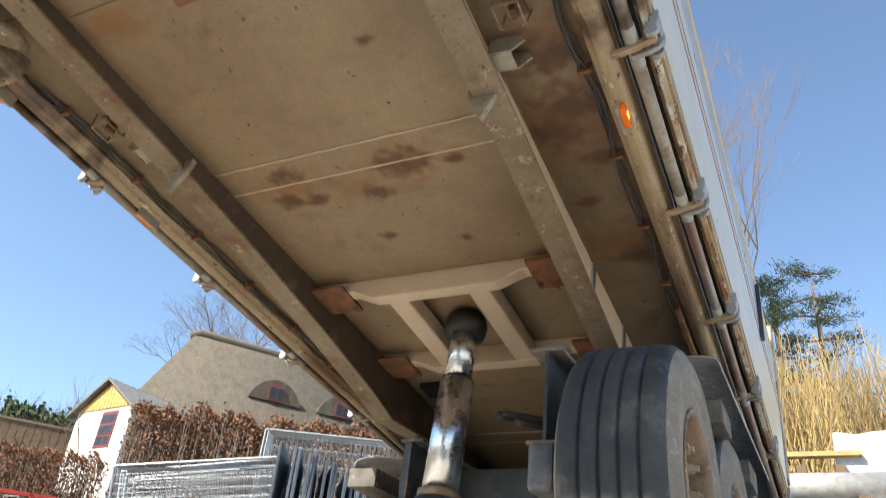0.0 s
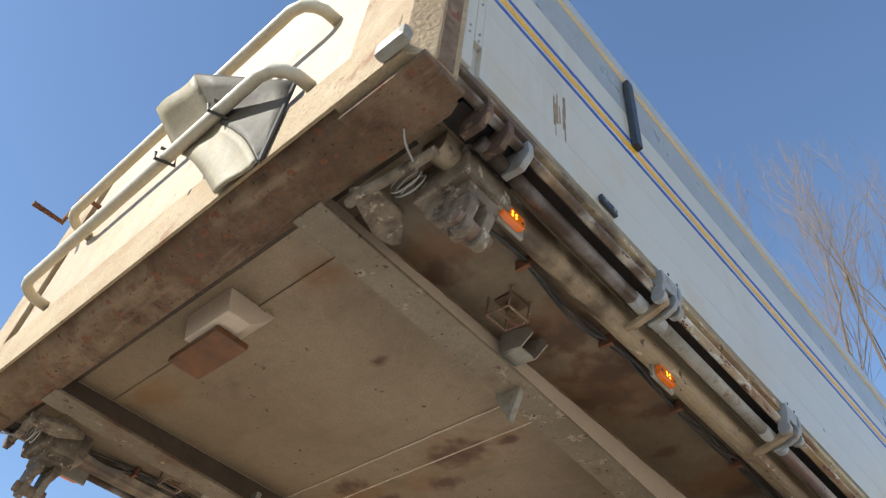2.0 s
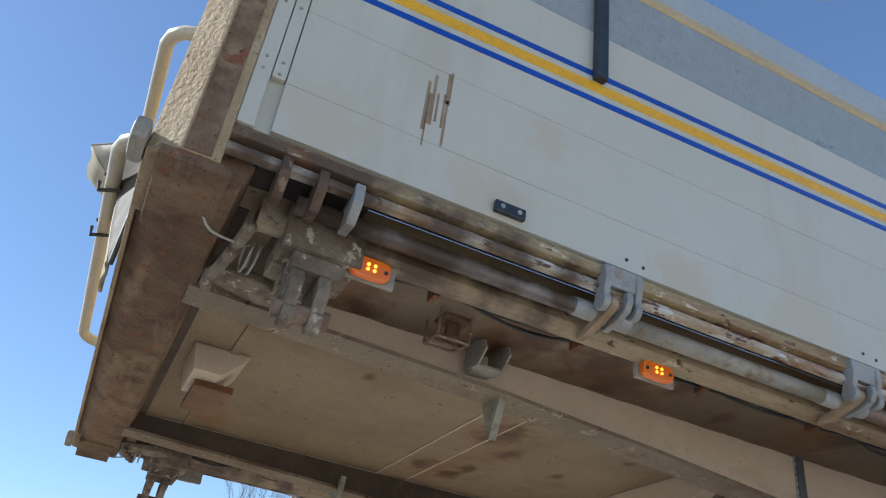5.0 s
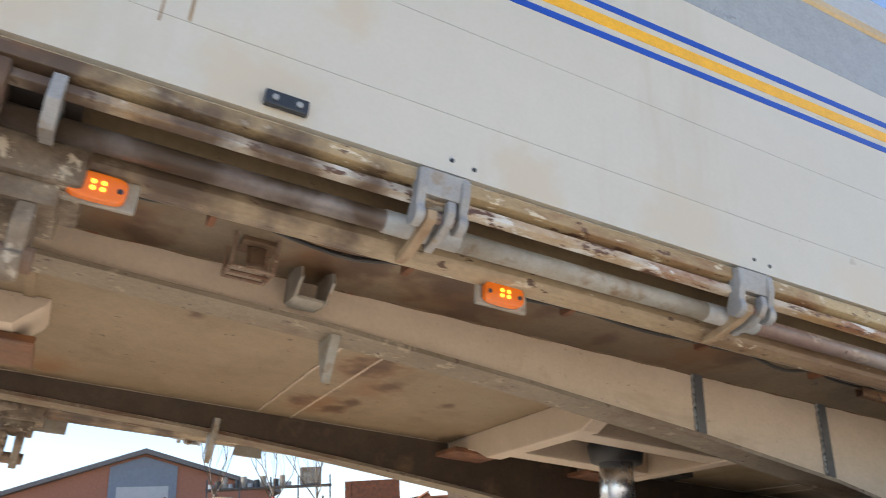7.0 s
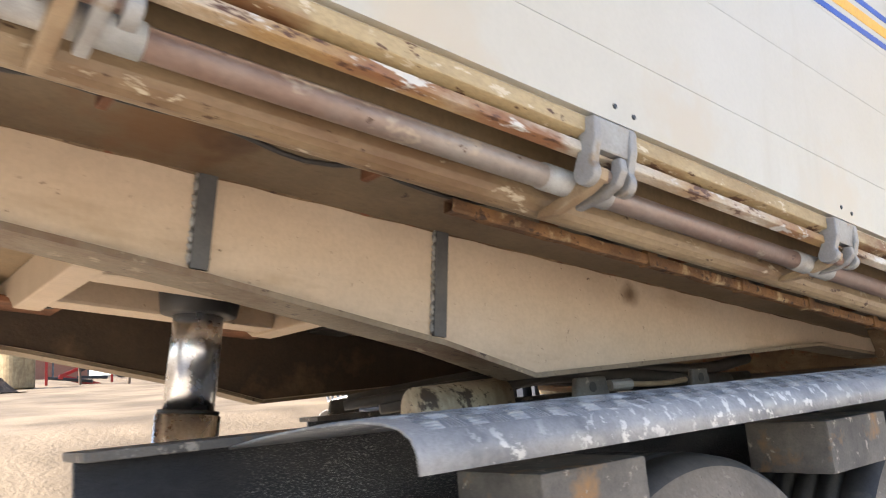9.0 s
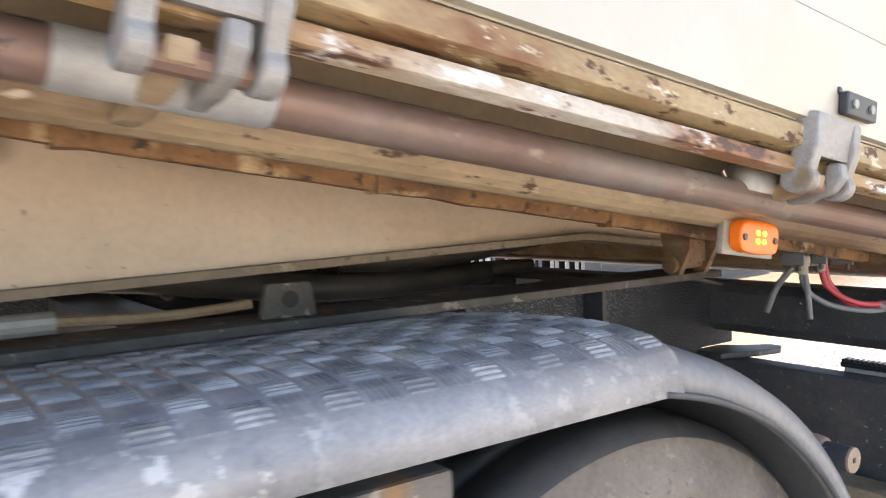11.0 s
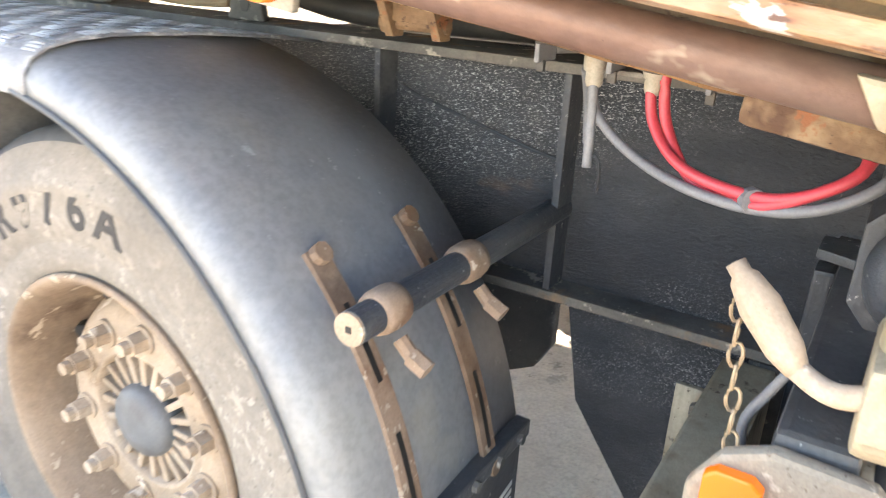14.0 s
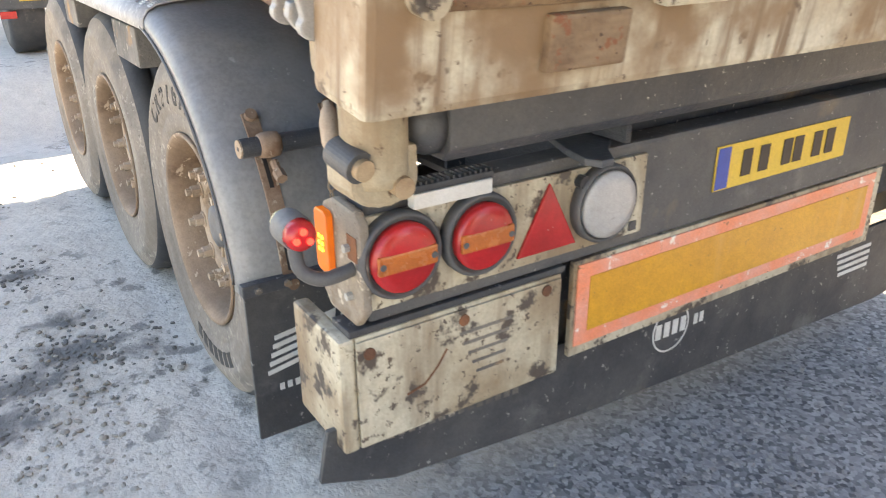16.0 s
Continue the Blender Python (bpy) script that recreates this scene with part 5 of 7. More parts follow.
def thing_strap(g, x, cy, cz):
    """A slotted rusty strap bent along the quarter mudguard, clamped to the rod."""
    bm = bmesh.new()
    def ring(a, w):
        c, sn = math.cos(a), math.sin(a)
        r0 = guard_radius(a) + 0.001
        r1 = r0 + 0.007
        return [bm.verts.new((x + dx, cy + r * c, cz + r * sn)) for dx, r in ((-w, r0), (w, r0), (w, r1), (-w, r1))]
    rs = [ring(radians(41 - 42 * i / 14), 0.018) for i in range(15)]
    for A, B in zip(rs, rs[1:]):
        for k in range(4):
            bm.faces.new((A[k], A[(k + 1) % 4], B[(k + 1) % 4], B[k]))
    bm.faces.new(rs[0][::-1])
    bm.faces.new(rs[-1])
    bmesh.ops.recalc_face_normals(bm, faces=bm.faces[:])
    st = part("strap", bm, M_STRAP, g, "rusty slotted strap")
    for a0, a1 in ((33, 22), (15, 3)):
        bm = bmesh.new()
        p = [(radians(a0 + (a1 - a0) * i / 6)) for i in range(7)]
        q = [[bm.verts.new((x + dx, cy + (guard_radius(a) + 0.0092) * math.cos(a), cz + (guard_radius(a) + 0.0092) * math.sin(a))) for dx in (-0.005, 0.005)] for a in p]
        for A, B in zip(q, q[1:]):
            bm.faces.new((A[0], A[1], B[1], B[0]))
        part("slot", bm, M_BLACKBAND, st)
    part("rod_clamp", lathe([(-0.024, 0.022), (-0.021, 0.027), (-0.008, 0.029), (0.012, 0.0285), (0.022, 0.026), (0.024, 0.022)], (x, 0.492, 0.862), "x", 24), M_STRAP, st, "dusty rod clamp", smooth=True)
    part("clamp_bolt", add_cyl(cyl((x, 0.515, 0.83), (x, 0.54, 0.805), 0.01, 8), (x, 0.532, 0.812), (x, 0.556, 0.8), 0.013, 6), M_STRAP, st)
    for a in (40, 0):
        c, sn = math.cos(radians(a)), math.sin(radians(a))
        g0 = guard_radius(radians(a)) + 0.006
        part("bolt", cyl((x, cy + g0 * c, cz + g0 * sn), (x, cy + (g0 + 0.015) * c, cz + (g0 + 0.015) * sn), 0.014, 10), M_STRAP, st)
    return st


for s in (1, -1):
    mudguard(s)

# ---- tail: lamp panel, bumper boxes, marker board, number plate ----
tail = part("lamp_bar", box(-1.16, 1.16, 0.93, 1.0, 0.66, 0.89, 0.01), M_CARRIER, chassis, "grey-black lamp carrier")
for s in (1, -1):
    pan = thing("rear_lamp_panel", pose(0, 0, 0), "muddy ivory lamp panel with round red lamps and a red triangle", "lamp panel", "rear lamp panels")
    pl = part("panel", box(*sorted((s * 0.5, s * 1.165)), 1.001, 1.012, 0.69, 0.865, 0.003), M_DIRTYWHITE, pan, "mud-splashed ivory panel")
    part("end_bracket", prism([(0.87, 0.69), (0.87, 0.825), (0.895, 0.866), (0.935, 0.884), (1.015, 0.88), (1.032, 0.862), (1.032, 0.7), (1.0, 0.662), (0.9, 0.662)], "x", *sorted((s * 1.166, s * 1.185)), 0.007), M_MUDSTEEL, pan, "mud-dusted steel end bracket")
    for x in (1.106, 0.94):
        lamp = part("tail_lamp", lathe([(1.012, 0.08), (1.03, 0.08), (1.036, 0.077), (1.037, 0.072), (1.031, 0.07), (1.032, 0.063)], (s * x, 0, 0.79), "y", 48), M_RING, pan, "round tail lamp in a rubber ring", smooth=True)
        part("red_lens", lathe([(1.03, 0.065), (1.044, 0.0635), (1.05, 0.057), (1.053, 0.04), (1.054, 0.01)], (s * x, 0, 0.79), "y", 48), M_LAMPRED, lamp, "red round lens", smooth=True)
        part("amber_band", box(*sorted((s * (x - 0.058), s * (x + 0.058))), 1.046, 1.0548, 0.772, 0.807, 0.004), M_LAMPAMBER, lamp, "amber lens band")
        for dx in (-0.05, 0.05):
            part("screw", cyl((s * (x + dx), 1.048, 0.789), (s * (x + dx), 1.0565, 0.789), 0.006, 8), M_RING, lamp)
    part("reflector", prism([(s * 0.845, 0.712), (s * 0.695, 0.712), (s * 0.77, 0.852)], "y", 1.0125, 1.02, 0.003), M_LAMPRED, pan, "red triangular reflector")
    wl = part("reversing_lamp", lathe([(1.012, 0.083), (1.03, 0.083), (1.036, 0.08), (1.037, 0.076), (1.032, 0.075), (1.033, 0.07)], (s * 0.628, 0, 0.785), "y", 48), M_RING, pan, "round clear lamp in a rubber ring", smooth=True)
    part("clear_lens", lathe([(1.032, 0.072), (1.043, 0.069), (1.047, 0.05), (1.048, 0.01)], (s * 0.628, 0, 0.785), "y", 40), M_LENSCLEAR, wl, "dusty clear lens", smooth=True)
    part("plate_lamp", box(*sorted((s * 0.92, s * 1.083)), 1.013, 1.036, 0.868, 0.896, 0.004), M_PRINT, pan, "white strip lamp below the sill")
    part("lamp_shell", box(*sorted((s * 0.917, s * 1.086)), 1.003, 1.034, 0.8962, 0.909, 0.003), M_BLACKPLASTIC, pan, "black finned lamp housing")
    for k in range(15):
        part("lamp_rib", box(*sorted((s * (0.919 + 0.0112 * k), s * (0.924 + 0.0112 * k))), 1.004, 1.032, 0.9085, 0.915, 0.001), M_BLACKPLASTIC, pan)
    part("cable_gland", cyl((s * 0.69, 1.012, 0.84), (s * 0.69, 1.03, 0.84), 0.014, 12), M_BLACKPLASTIC, pan)
    part("latch", box(*sorted((s * 0.52, s * 0.54)), 1.012, 1.016, 0.7, 0.72), M_RING, pan)
    # outreach marker lamp
    mk = part("outline_arm", tube(smooth_path([(s * 1.18, 1.0, 0.775), (s * 1.24, 1.0, 0.77), (s * 1.272, 0.985, 0.79), (s * 1.272, 0.968, 0.828)], 5), 0.0125, 10), M_RING, pan, "rubber arm of the outline lamp", smooth=True)
    part("outline_lamp", lathe([(0.935, 0.025), (0.943, 0.03), (0.984, 0.03), (0.992, 0.027)], (s * 1.272, 0, 0.855), "y", 28), M_LAMPGREY, mk, "grey outline lamp housing", smooth=True)
    part("red_lens", lathe([(0.991, 0.028), (1.004, 0.025), (1.011, 0.012)], (s * 1.272, 0, 0.855), "y", 28), M_LAMPRED, mk, smooth=True)
    part("front_lens", lathe([(0.936, 0.025), (0.924, 0.022), (0.918, 0.011)], (s * 1.272, 0, 0.855), "y", 28), M_YELLOWLENS, mk, smooth=True)
    for dx, dz in ((-0.01, -0.008), (0.012, -0.004), (0.0, 0.01)):
        part("led", cyl((s * (1.272 + dx), 1.006, 0.855 + dz), (s * (1.272 + dx), 1.013, 0.855 + dz), 0.006, 10), M_LEDRED, mk)
    sr = part("side_reflector", prism([(0.886, 0.748), (0.896, 0.74), (0.926, 0.74), (0.936, 0.748), (0.936, 0.85), (0.926, 0.858), (0.896, 0.858), (0.886, 0.85)], "x", *sorted((s * 1.1855, s * 1.2)), 0.003), M_LENSLIT, pan, "lit amber side lamp")
    for dz in (-0.012, 0.0, 0.012):
        for dy in (-0.006, 0.006):
            part("led", cyl((s * 1.2, 0.911 + dy, 0.795 + dz), (s * 1.2015, 0.911 + dy, 0.795 + dz), 0.004, 10), M_LED, sr)
    for k in range(2):
        part("bracket_bolt", cyl((s * 1.185, 0.99, 0.72 + 0.09 * k), (s * 1.196, 0.99, 0.72 + 0.09 * k), 0.008, 6), M_GALV, pan)
    part("rust_patch", box(*sorted((s * 1.1852, s * 1.1862)), 0.985, 1.02, 0.79, 0.835), M_RUST, pan)
    # bumper box under the lamps
    bp = thing("bumper_box", pose(0, 0, 0), "muddy ivory steel bumper box with screws", "bumper", "bumper boxes")
    part("channel", box(*sorted((s * 0.66, s * 1.12)), 0.806, 0.885, 0.42, 0.7, 0.006), M_POST, bp, "dusty steel channel behind the box")
    part("end_cap", box(*sorted((s * 1.189, s * 1.222)), 0.8, 1.0, 0.4, 0.64, 0.008), M_DIRTYWHITE, bp, "ivory end of the box")
    part("shell", box(*sorted((s * 0.71, s * 1.188)), 0.965, 1.0, 0.4, 0.64, 0.006), M_DIRTYWHITE, bp, "dented ivory box, mud-streaked")
    part("face_plate", box(*sorted((s * 0.715, s * 1.19)), 1.0005, 1.006, 0.41, 0.632, 0.002), M_DIRTYWHITE, bp)
    part("rubber_edge", box(*sorted((s * 0.7, s * 1.2)), 0.93, 1.0, 0.641, 0.655, 0.003), M_FLAP, bp)
    for k in range(5):
        part("emblem_bar", box(*sorted((s * (0.97 - 0.01 * k), s * (0.845 + 0.004 * k))), 1.0062, 1.0068, 0.578 - 0.024 * k, 0.585 - 0.024 * k), M_FLANGE, bp, "faded grey bar of a worn emblem")
    part("scratch", tube([(s * 1.09, 1.0066, 0.49), (s * 1.05, 1.0068, 0.5), (s * 1.02, 1.0066, 0.53), (s * 1.0, 1.0066, 0.56)], 0.0025, 5), M_RUST, bp)
    for x, z in ((1.165, 0.605), (0.96, 0.61), (0.755, 0.615)):
        part("screw", lathe([(1.006, 0.012), (1.009, 0.012), (1.01, 0.005)], (s * x, 0, z), "y", 14), M_RUST, bp)
    # body support post on the tail, with its pin and handle
    post = thing("body_support", pose(0, 0.02, 0.005), "ivory hinge post with pins and a chained handle", "hinge post", "hinge posts")
    part("post", lathe([(0.93, 0.05), (0.95, 0.053), (1.09, 0.054), (1.1, 0.06)], (s * 1.155, 1.02, 0), "z", 36), M_POST, post, "muddy ivory round post", smooth=True)
    part("fork", prism([(s * 1.095, 0.99), (s * 1.095, 0.93)] + [(s * (1.155 + 0.06 * math.cos(radians(a))), 0.935 + 0.04 * math.sin(radians(a))) for a in range(200, 341, 20)] + [(s * 1.215, 0.93), (s * 1.215, 0.99)], "y", 0.965, 1.052, 0.008), M_POST, post)
    part("head_block", prism([(0.965, 1.1), (1.09, 1.1), (1.1, 1.112), (1.1, 1.17), (0.91, 1.195), (0.93, 1.16), (0.958, 1.15), (0.958, 1.112)], "x", *sorted((s * 1.08, s * 1.225)), 0.005), M_POST, post)
    part("roller", cyl((s * 1.21, 1.0, 0.984), (s * 1.202, 1.062, 0.97), 0.0255, 28), M_RING, post, "grey worn hinge roller")
    part("pivot_bolt", cyl((s * 1.202, 1.06, 0.97), (s * 1.2, 1.074, 0.968), 0.017, 20), M_FINGER, post, "rusty bolt head")
    part("pivot_bolt", cyl((s * 1.135, 1.05, 0.932), (s * 1.135, 1.078, 0.93), 0.018, 20), M_FINGER, post, "rusty bolt head")
    hd = part("handle", tube(smooth_path([(s * 1.205, 1.0, 0.975), (s * 1.195, 0.95, 0.952), (s * 1.178, 0.915, 0.957)], 5), 0.01, 10), M_RIM, post, "worn pull handle", smooth=True)
    part("grip", lathe([(0.0, 0.01), (0.02, 0.016), (0.06, 0.018), (0.085, 0.013), (0.09, 0.009), (0.1, 0.009)], (0, 0, 0), "z", 16), M_RIM, hd, smooth=True).matrix_local = Matrix.Translation((s * 1.18, 0.918, 0.955)) @ Vector((s * -0.026, -0.06, 0.061)).to_track_quat("Z", "Y").to_matrix().to_4x4()
    for k in range(9):
        z = 1.03 - 0.02 * k
        m = Matrix.Translation((s * 1.154 + s * 0.002 * k, 0.858 + 0.003 * k, z - 0.025)) @ Matrix.Rotation(radians(90 * (k % 2)), 4, "Z")
        bm = bmesh.new()
        add_tube(bm, [(0.006 * math.cos(a), 0, 0.012 * math.sin(a)) for a in [j * math.tau / 10 for j in range(11)]], 0.0018, 5)
        o = part("chain_link", bm, M_FINGER, post)
        o.matrix_local = m
board = thing("marker_board", pose(0, 0, 0), "amber reflective rear board with a faded orange border", "warning board")
part("backing", box(-0.5, 0.675, 0.985, 0.999, 0.425, 0.655, 0.002), M_DIRTYWHITE, board, "white backing plate")
part("border", box(-0.465, 0.665, 0.9995, 1.003, 0.45, 0.645), M_BOARDRED, board, "faded orange border")
part("sheet", box(-0.43, 0.63, 1.0035, 1.005, 0.482, 0.613), M_BOARDYEL, board, "amber reflective sheet")
numb = thing("number_plate", pose(0, 0, 0), "yellow number plate with a blue band", "number plate")
part("plate", box(-0.265, 0.262, 1.001, 1.004, 0.728, 0.835, 0.001), M_PLATEYEL, numb)
part("band", box(0.215, 0.258, 1.0045, 1.006, 0.732, 0.831), M_PLATEBLUE, numb)
for x in (0.15, 0.085, -0.005, -0.05, -0.13, -0.185):
    part("bar", box(x - 0.018, x + 0.018, 1.0045, 1.006, 0.75, 0.815), M_DARKTXT, numb, "dark bar in place of a character")
sk = part("underrun_flap", prism([(-1.15, 0.44), (1.24, 0.44), (1.262, 0.33), (1.1, 0.27), (0.6, 0.22), (0.0, 0.19), (-0.7, 0.16), (-1.15, 0.2)], "y", 0.955, 0.967, 0.002), M_FLAP, chassis, "black rubber apron along the tail")
ring = part("round_mark", lathe([(0.9675, 0.066), (0.9685, 0.066), (0.9685, 0.061), (0.9675, 0.061)], (0.3, 0, 0.365), "y", 40, False), M_PRINT, sk, "white ring in place of a maker's mark")
for k in range(4):
    part("mark_bar", box(0.335 - 0.03 * k, 0.355 - 0.03 * k, 0.9675, 0.9685, 0.345, 0.387), M_PRINT, sk, "white bar in place of a maker's mark")
for k in range(2):
    part("mark_bar", box(0.2 - 0.022 * k, 0.214 - 0.022 * k, 0.9675, 0.9685, 0.35, 0.38), M_PRINT, sk, "white bar in place of a maker's mark")
for k in range(14):
    part("address_bar", box(1.1 - 0.024 * k, 1.115 - 0.024 * k, 0.9675, 0.9685, 0.372 - 0.001 * k, 0.392 - 0.001 * k), M_FLANGE, sk, "faded bar in place of an address")
for k in range(4):
    part("mark_bar", prism([(-0.42 - 0.008 * k, 0.385 - 0.022 * k), (-0.6, 0.385 - 0.022 * k), (-0.6, 0.373 - 0.022 * k), (-0.42 - 0.008 * k, 0.373 - 0.022 * k)], "y", 0.9675, 0.9685), M_PRINT, sk, "white bar in place of a maker's name")

# hoses hanging from the body's tail
air = thing("hanging_hoses", pose(0, 0, 0), "red and grey hoses looped under the body", "hoses")
def hose(pts, r, mt, lab):
    part("hose", tube(smooth_path(pts, 8), r, 10), mt, air, lab, smooth=True)
for d in (0.0, 0.014):
    hose([(1.014, 0.735 + d, 1.165), (1.02, 0.745 + d, 1.11), (1.05, 0.79 + d, 1.075 - d), (1.072, 0.863, 1.066 - d * 0.6), (1.075, 0.91, 1.078), (1.06, 0.945, 1.105), (1.02, 0.945 - d, 1.138), (0.985, 0.9 - d, 1.158), (0.97, 0.8, 1.172)], 0.0058, M_CABLERED, "red air hose")
hose([(1.01, 0.674, 1.16), (1.012, 0.68, 1.11), (1.03, 0.73, 1.075), (1.06, 0.8, 1.058), (1.073, 0.87, 1.055), (1.078, 0.925, 1.07), (1.065, 0.965, 1.1), (1.03, 0.97, 1.14)], 0.0055, M_CABLEGREY, "grey cable")
hose([(1.012, 0.672, 1.16), (1.018, 0.678, 1.11), (1.022, 0.681, 1.05)], 0.0055, M_CABLEGREY, "grey cable end")
hose([(1.0, 0.66, 1.15), (0.97, 0.655, 1.11), (0.95, 0.652, 1.06)], 0.006, M_CABLEGREY, "grey cable end")
for y in (0.674, 0.738):
    part("gland", lathe([(1.135, 0.0075), (1.14, 0.0095), (1.15, 0.0095), (1.152, 0.0125), (1.178, 0.0135)], (1.012, y, 0), "z", 16), M_GREYPLATE, air, "dusty cable gland", smooth=True)
part("tie", cyl((1.066, 0.858, 1.062), (1.074, 0.864, 1.062), 0.012, 10), M_CABLEGREY, air)
for k in range(9):
    rr = random.Random(20 + k)
    hose([(1.03 + 0.02 * rr.uniform(-1, 1), 0.62 + 0.012 * k, 1.178 + 0.008 * rr.uniform(-1, 1)), (1.02 + 0.02 * rr.uniform(-1, 1), 0.74, 1.17 + 0.008 * rr.uniform(-1, 1)), (1.03, 0.8, 1.165), (1.04 + 0.02 * rr.uniform(-1, 1), 1.0, 1.145)], rr.uniform(0.0035, 0.006), M_CABLEDUST, "dusty black cable bundle")
for y, z in ((0.62, 1.168), (0.7, 1.166), (0.8, 1.158), (0.87, 1.152)):
    part("cable_tie", box(1.0, 1.045, y - 0.003, y + 0.003, z - 0.012, z + 0.012, 0.002), M_CABLEGREY, air)
    part("tie_tail", box(1.03, 1.036, y - 0.004, y + 0.005, z - 0.022, z - 0.01, 0.001), M_CABLEDUST, air)
part("clip_plate", box(0.995, 1.02, 0.69, 0.735, 1.15, 1.156, 0.002), M_FLANGE, air)
bam = thing("edge_strip", pose(0, 0, 0), "weathered brown cable strip with clips", "cable strip")
c0, c1 = Vector((1.04, -1.5, 1.478)), Vector((1.045, 0.9, 1.152))
dirn = (c1 - c0).normalized()
upw = Vector((1, 0, 0)).cross(dirn).normalized()
bm = bmesh.new()
rings = []
for k in range(49):
    p = c0.lerp(c1, k / 48) + upw * 0.002 * noise.noise((k * 0.7, 3.0, 0.0))
    w = 0.011 + 0.003 * noise.noise((k * 0.9, 7.0, 0.0))
    rings.append([bm.verts.new(p + Vector((dx, 0, 0)) + upw * dz) for dx, dz in ((-0.012, -w), (0.008, -w), (0.012, -w * 0.6), (0.012, w), (-0.012, w))])
for A, B in zip(rings, rings[1:]):
    for k in range(5):
        bm.faces.new((A[k], A[(k + 1) % 5], B[(k + 1) % 5], B[k]))
bmesh.ops.recalc_face_normals(bm, faces=bm.faces[:])
part("strip", bm, M_RUSTPIPE, bam, "rust-crusted steel strip")
for y in (-0.95, -0.593, -0.272, 0.107, 0.42):
    p = c0.lerp(c1, (y + 1.5) / 2.4)
    part("clip", box(p.x - 0.015, p.x + 0.016, p.y - 0.016, p.y + 0.016, p.z - 0.013, p.z + 0.024, 0.003), M_RUSTPIPE, bam, "rusty clip")
hb = thing("rope_bracket", pose(0, 0, 0), "rusty folded bracket below the body sill", "bracket")
for y in (0.365, 0.437):
    part("cheek", prism([(0.92, 1.25), (0.985, 1.25), (0.985, 1.2), (0.962, 1.155), (0.94, 1.155)], "y", y, y + 0.012), M_RUSTBEAM, hb)
part("web", box(0.955, 0.965, 0.3771, 0.4369, 1.175, 1.25), M_RUSTBEAM, hb)
part("eye", add_cyl(cyl((0.95, 0.36, 1.172), (0.95, 0.453, 1.172), 0.009, 10), (0.95, 0.355, 1.172), (0.95, 0.363, 1.172), 0.015, 10), M_RUSTBEAM, hb)
# weld scars across the left web, and the thin drain hose hanging at the lamp carrier
part("weld_scar", tube(smooth_path([(0.6135, 0.14, 1.05), (0.6145, 0.17, 1.02), (0.6145, 0.3, 0.985), (0.6145, 0.42, 0.955), (0.6145, 0.5, 0.94)], 6), 0.004, 6), M_CHASSIS, chassis, "uneven weld scar", smooth=True)
part("weld_scar", tube(smooth_path([(0.6135, 0.52, 0.965), (0.6145, 0.545, 0.96), (0.6145, 0.552, 0.93), (0.6145, 0.55, 0.9)], 6), 0.0035, 6), M_CHASSIS, chassis, smooth=True)
drain = thing("drain_hose", pose(0, 0, 0), "thin grey hose with a brass tip hanging by the lamp carrier", "hose")
part("line", tube(smooth_path([(1.115, 0.93, 0.93), (1.118, 0.915, 0.9), (1.112, 0.9, 0.86), (1.098, 0.905, 0.8), (1.095, 0.91, 0.745)], 6), 0.005, 8), M_CABLEGREY, drain, smooth=True)
part("tip", cyl((1.095, 0.91, 0.748), (1.095, 0.91, 0.73), 0.008, 10), M_FINGER, drain, "worn brass tip")

# ---- ground, rising to the yard and the house ----
def step(a, b, v):
    t = min(max((v - a) / (b - a), 0.0), 1.0)
    return t * t * (3 - 2 * t)


def height(x, y):
    yard = 1.15 * step(-3.2, -7.5, x) + 0.065 * max(0.0, min(-7.5 - x, 60.0))
    back = 0.6 * step(3.2, 7.0, y) + 0.05 * max(0.0, min(y - 7.0, 40.0))
    dip = -0.5 * step(-5.0, -2.5, x) * step(-2.9, -3.8, y) * step(9.0, 4.0, x) * step(-6.5, -5.4, y)
    lump = 0.05 * noise.noise((x * 0.35, y * 0.35, 0.0)) * step(2.5, 6.0, abs(x) + abs(y) * 0.5)
    return max(yard, back) + dip + lump


def axis(fine0, fine1, fine, far):
    out = list(np.arange(fine0, fine1 + 1e-6, fine))
    d, v = fine, fine1
    while v < far:
        d *= 1.25
        v += d
        out.append(v)
    d, v = fine, fine0
    while v > -far:
        d *= 1.25
        v -= d
        out.insert(0, v)
    return out


gx, gy = axis(-3.0, 3.0, 0.06, 1500), axis(-5.0, 3.4, 0.06, 1500)
verts, faces = [], []
for y in gy:
    for x in gx:
        ruts = 0.012 * math.sin(x * 19.0 + 2.0 * noise.noise((x, y * 0.7, 4.0))) * max(0.0, noise.noise((x * 1.3, y * 0.6, 9.0)) + 0.15) if 1.2 < x < 3.0 else 0.0
        near = ruts + 0.008 * noise.noise((x * 3.0, y * 3.0, 2.0)) + 0.005 * noise.noise((x * 9.0, y * 9.0, 5.0)) if abs(x) < 5 and abs(y) < 7 else 0.0
        verts.append((x, y, height(x, y) + near))
for j in range(len(gy) - 1):
    for i in range(len(gx) - 1):
        a = j * len(gx) + i
        faces.append((a, a + 1, a + len(gx) + 1, a + len(gx)))
me = bpy.data.meshes.new("ground")
me.from_pydata(verts, [], faces)


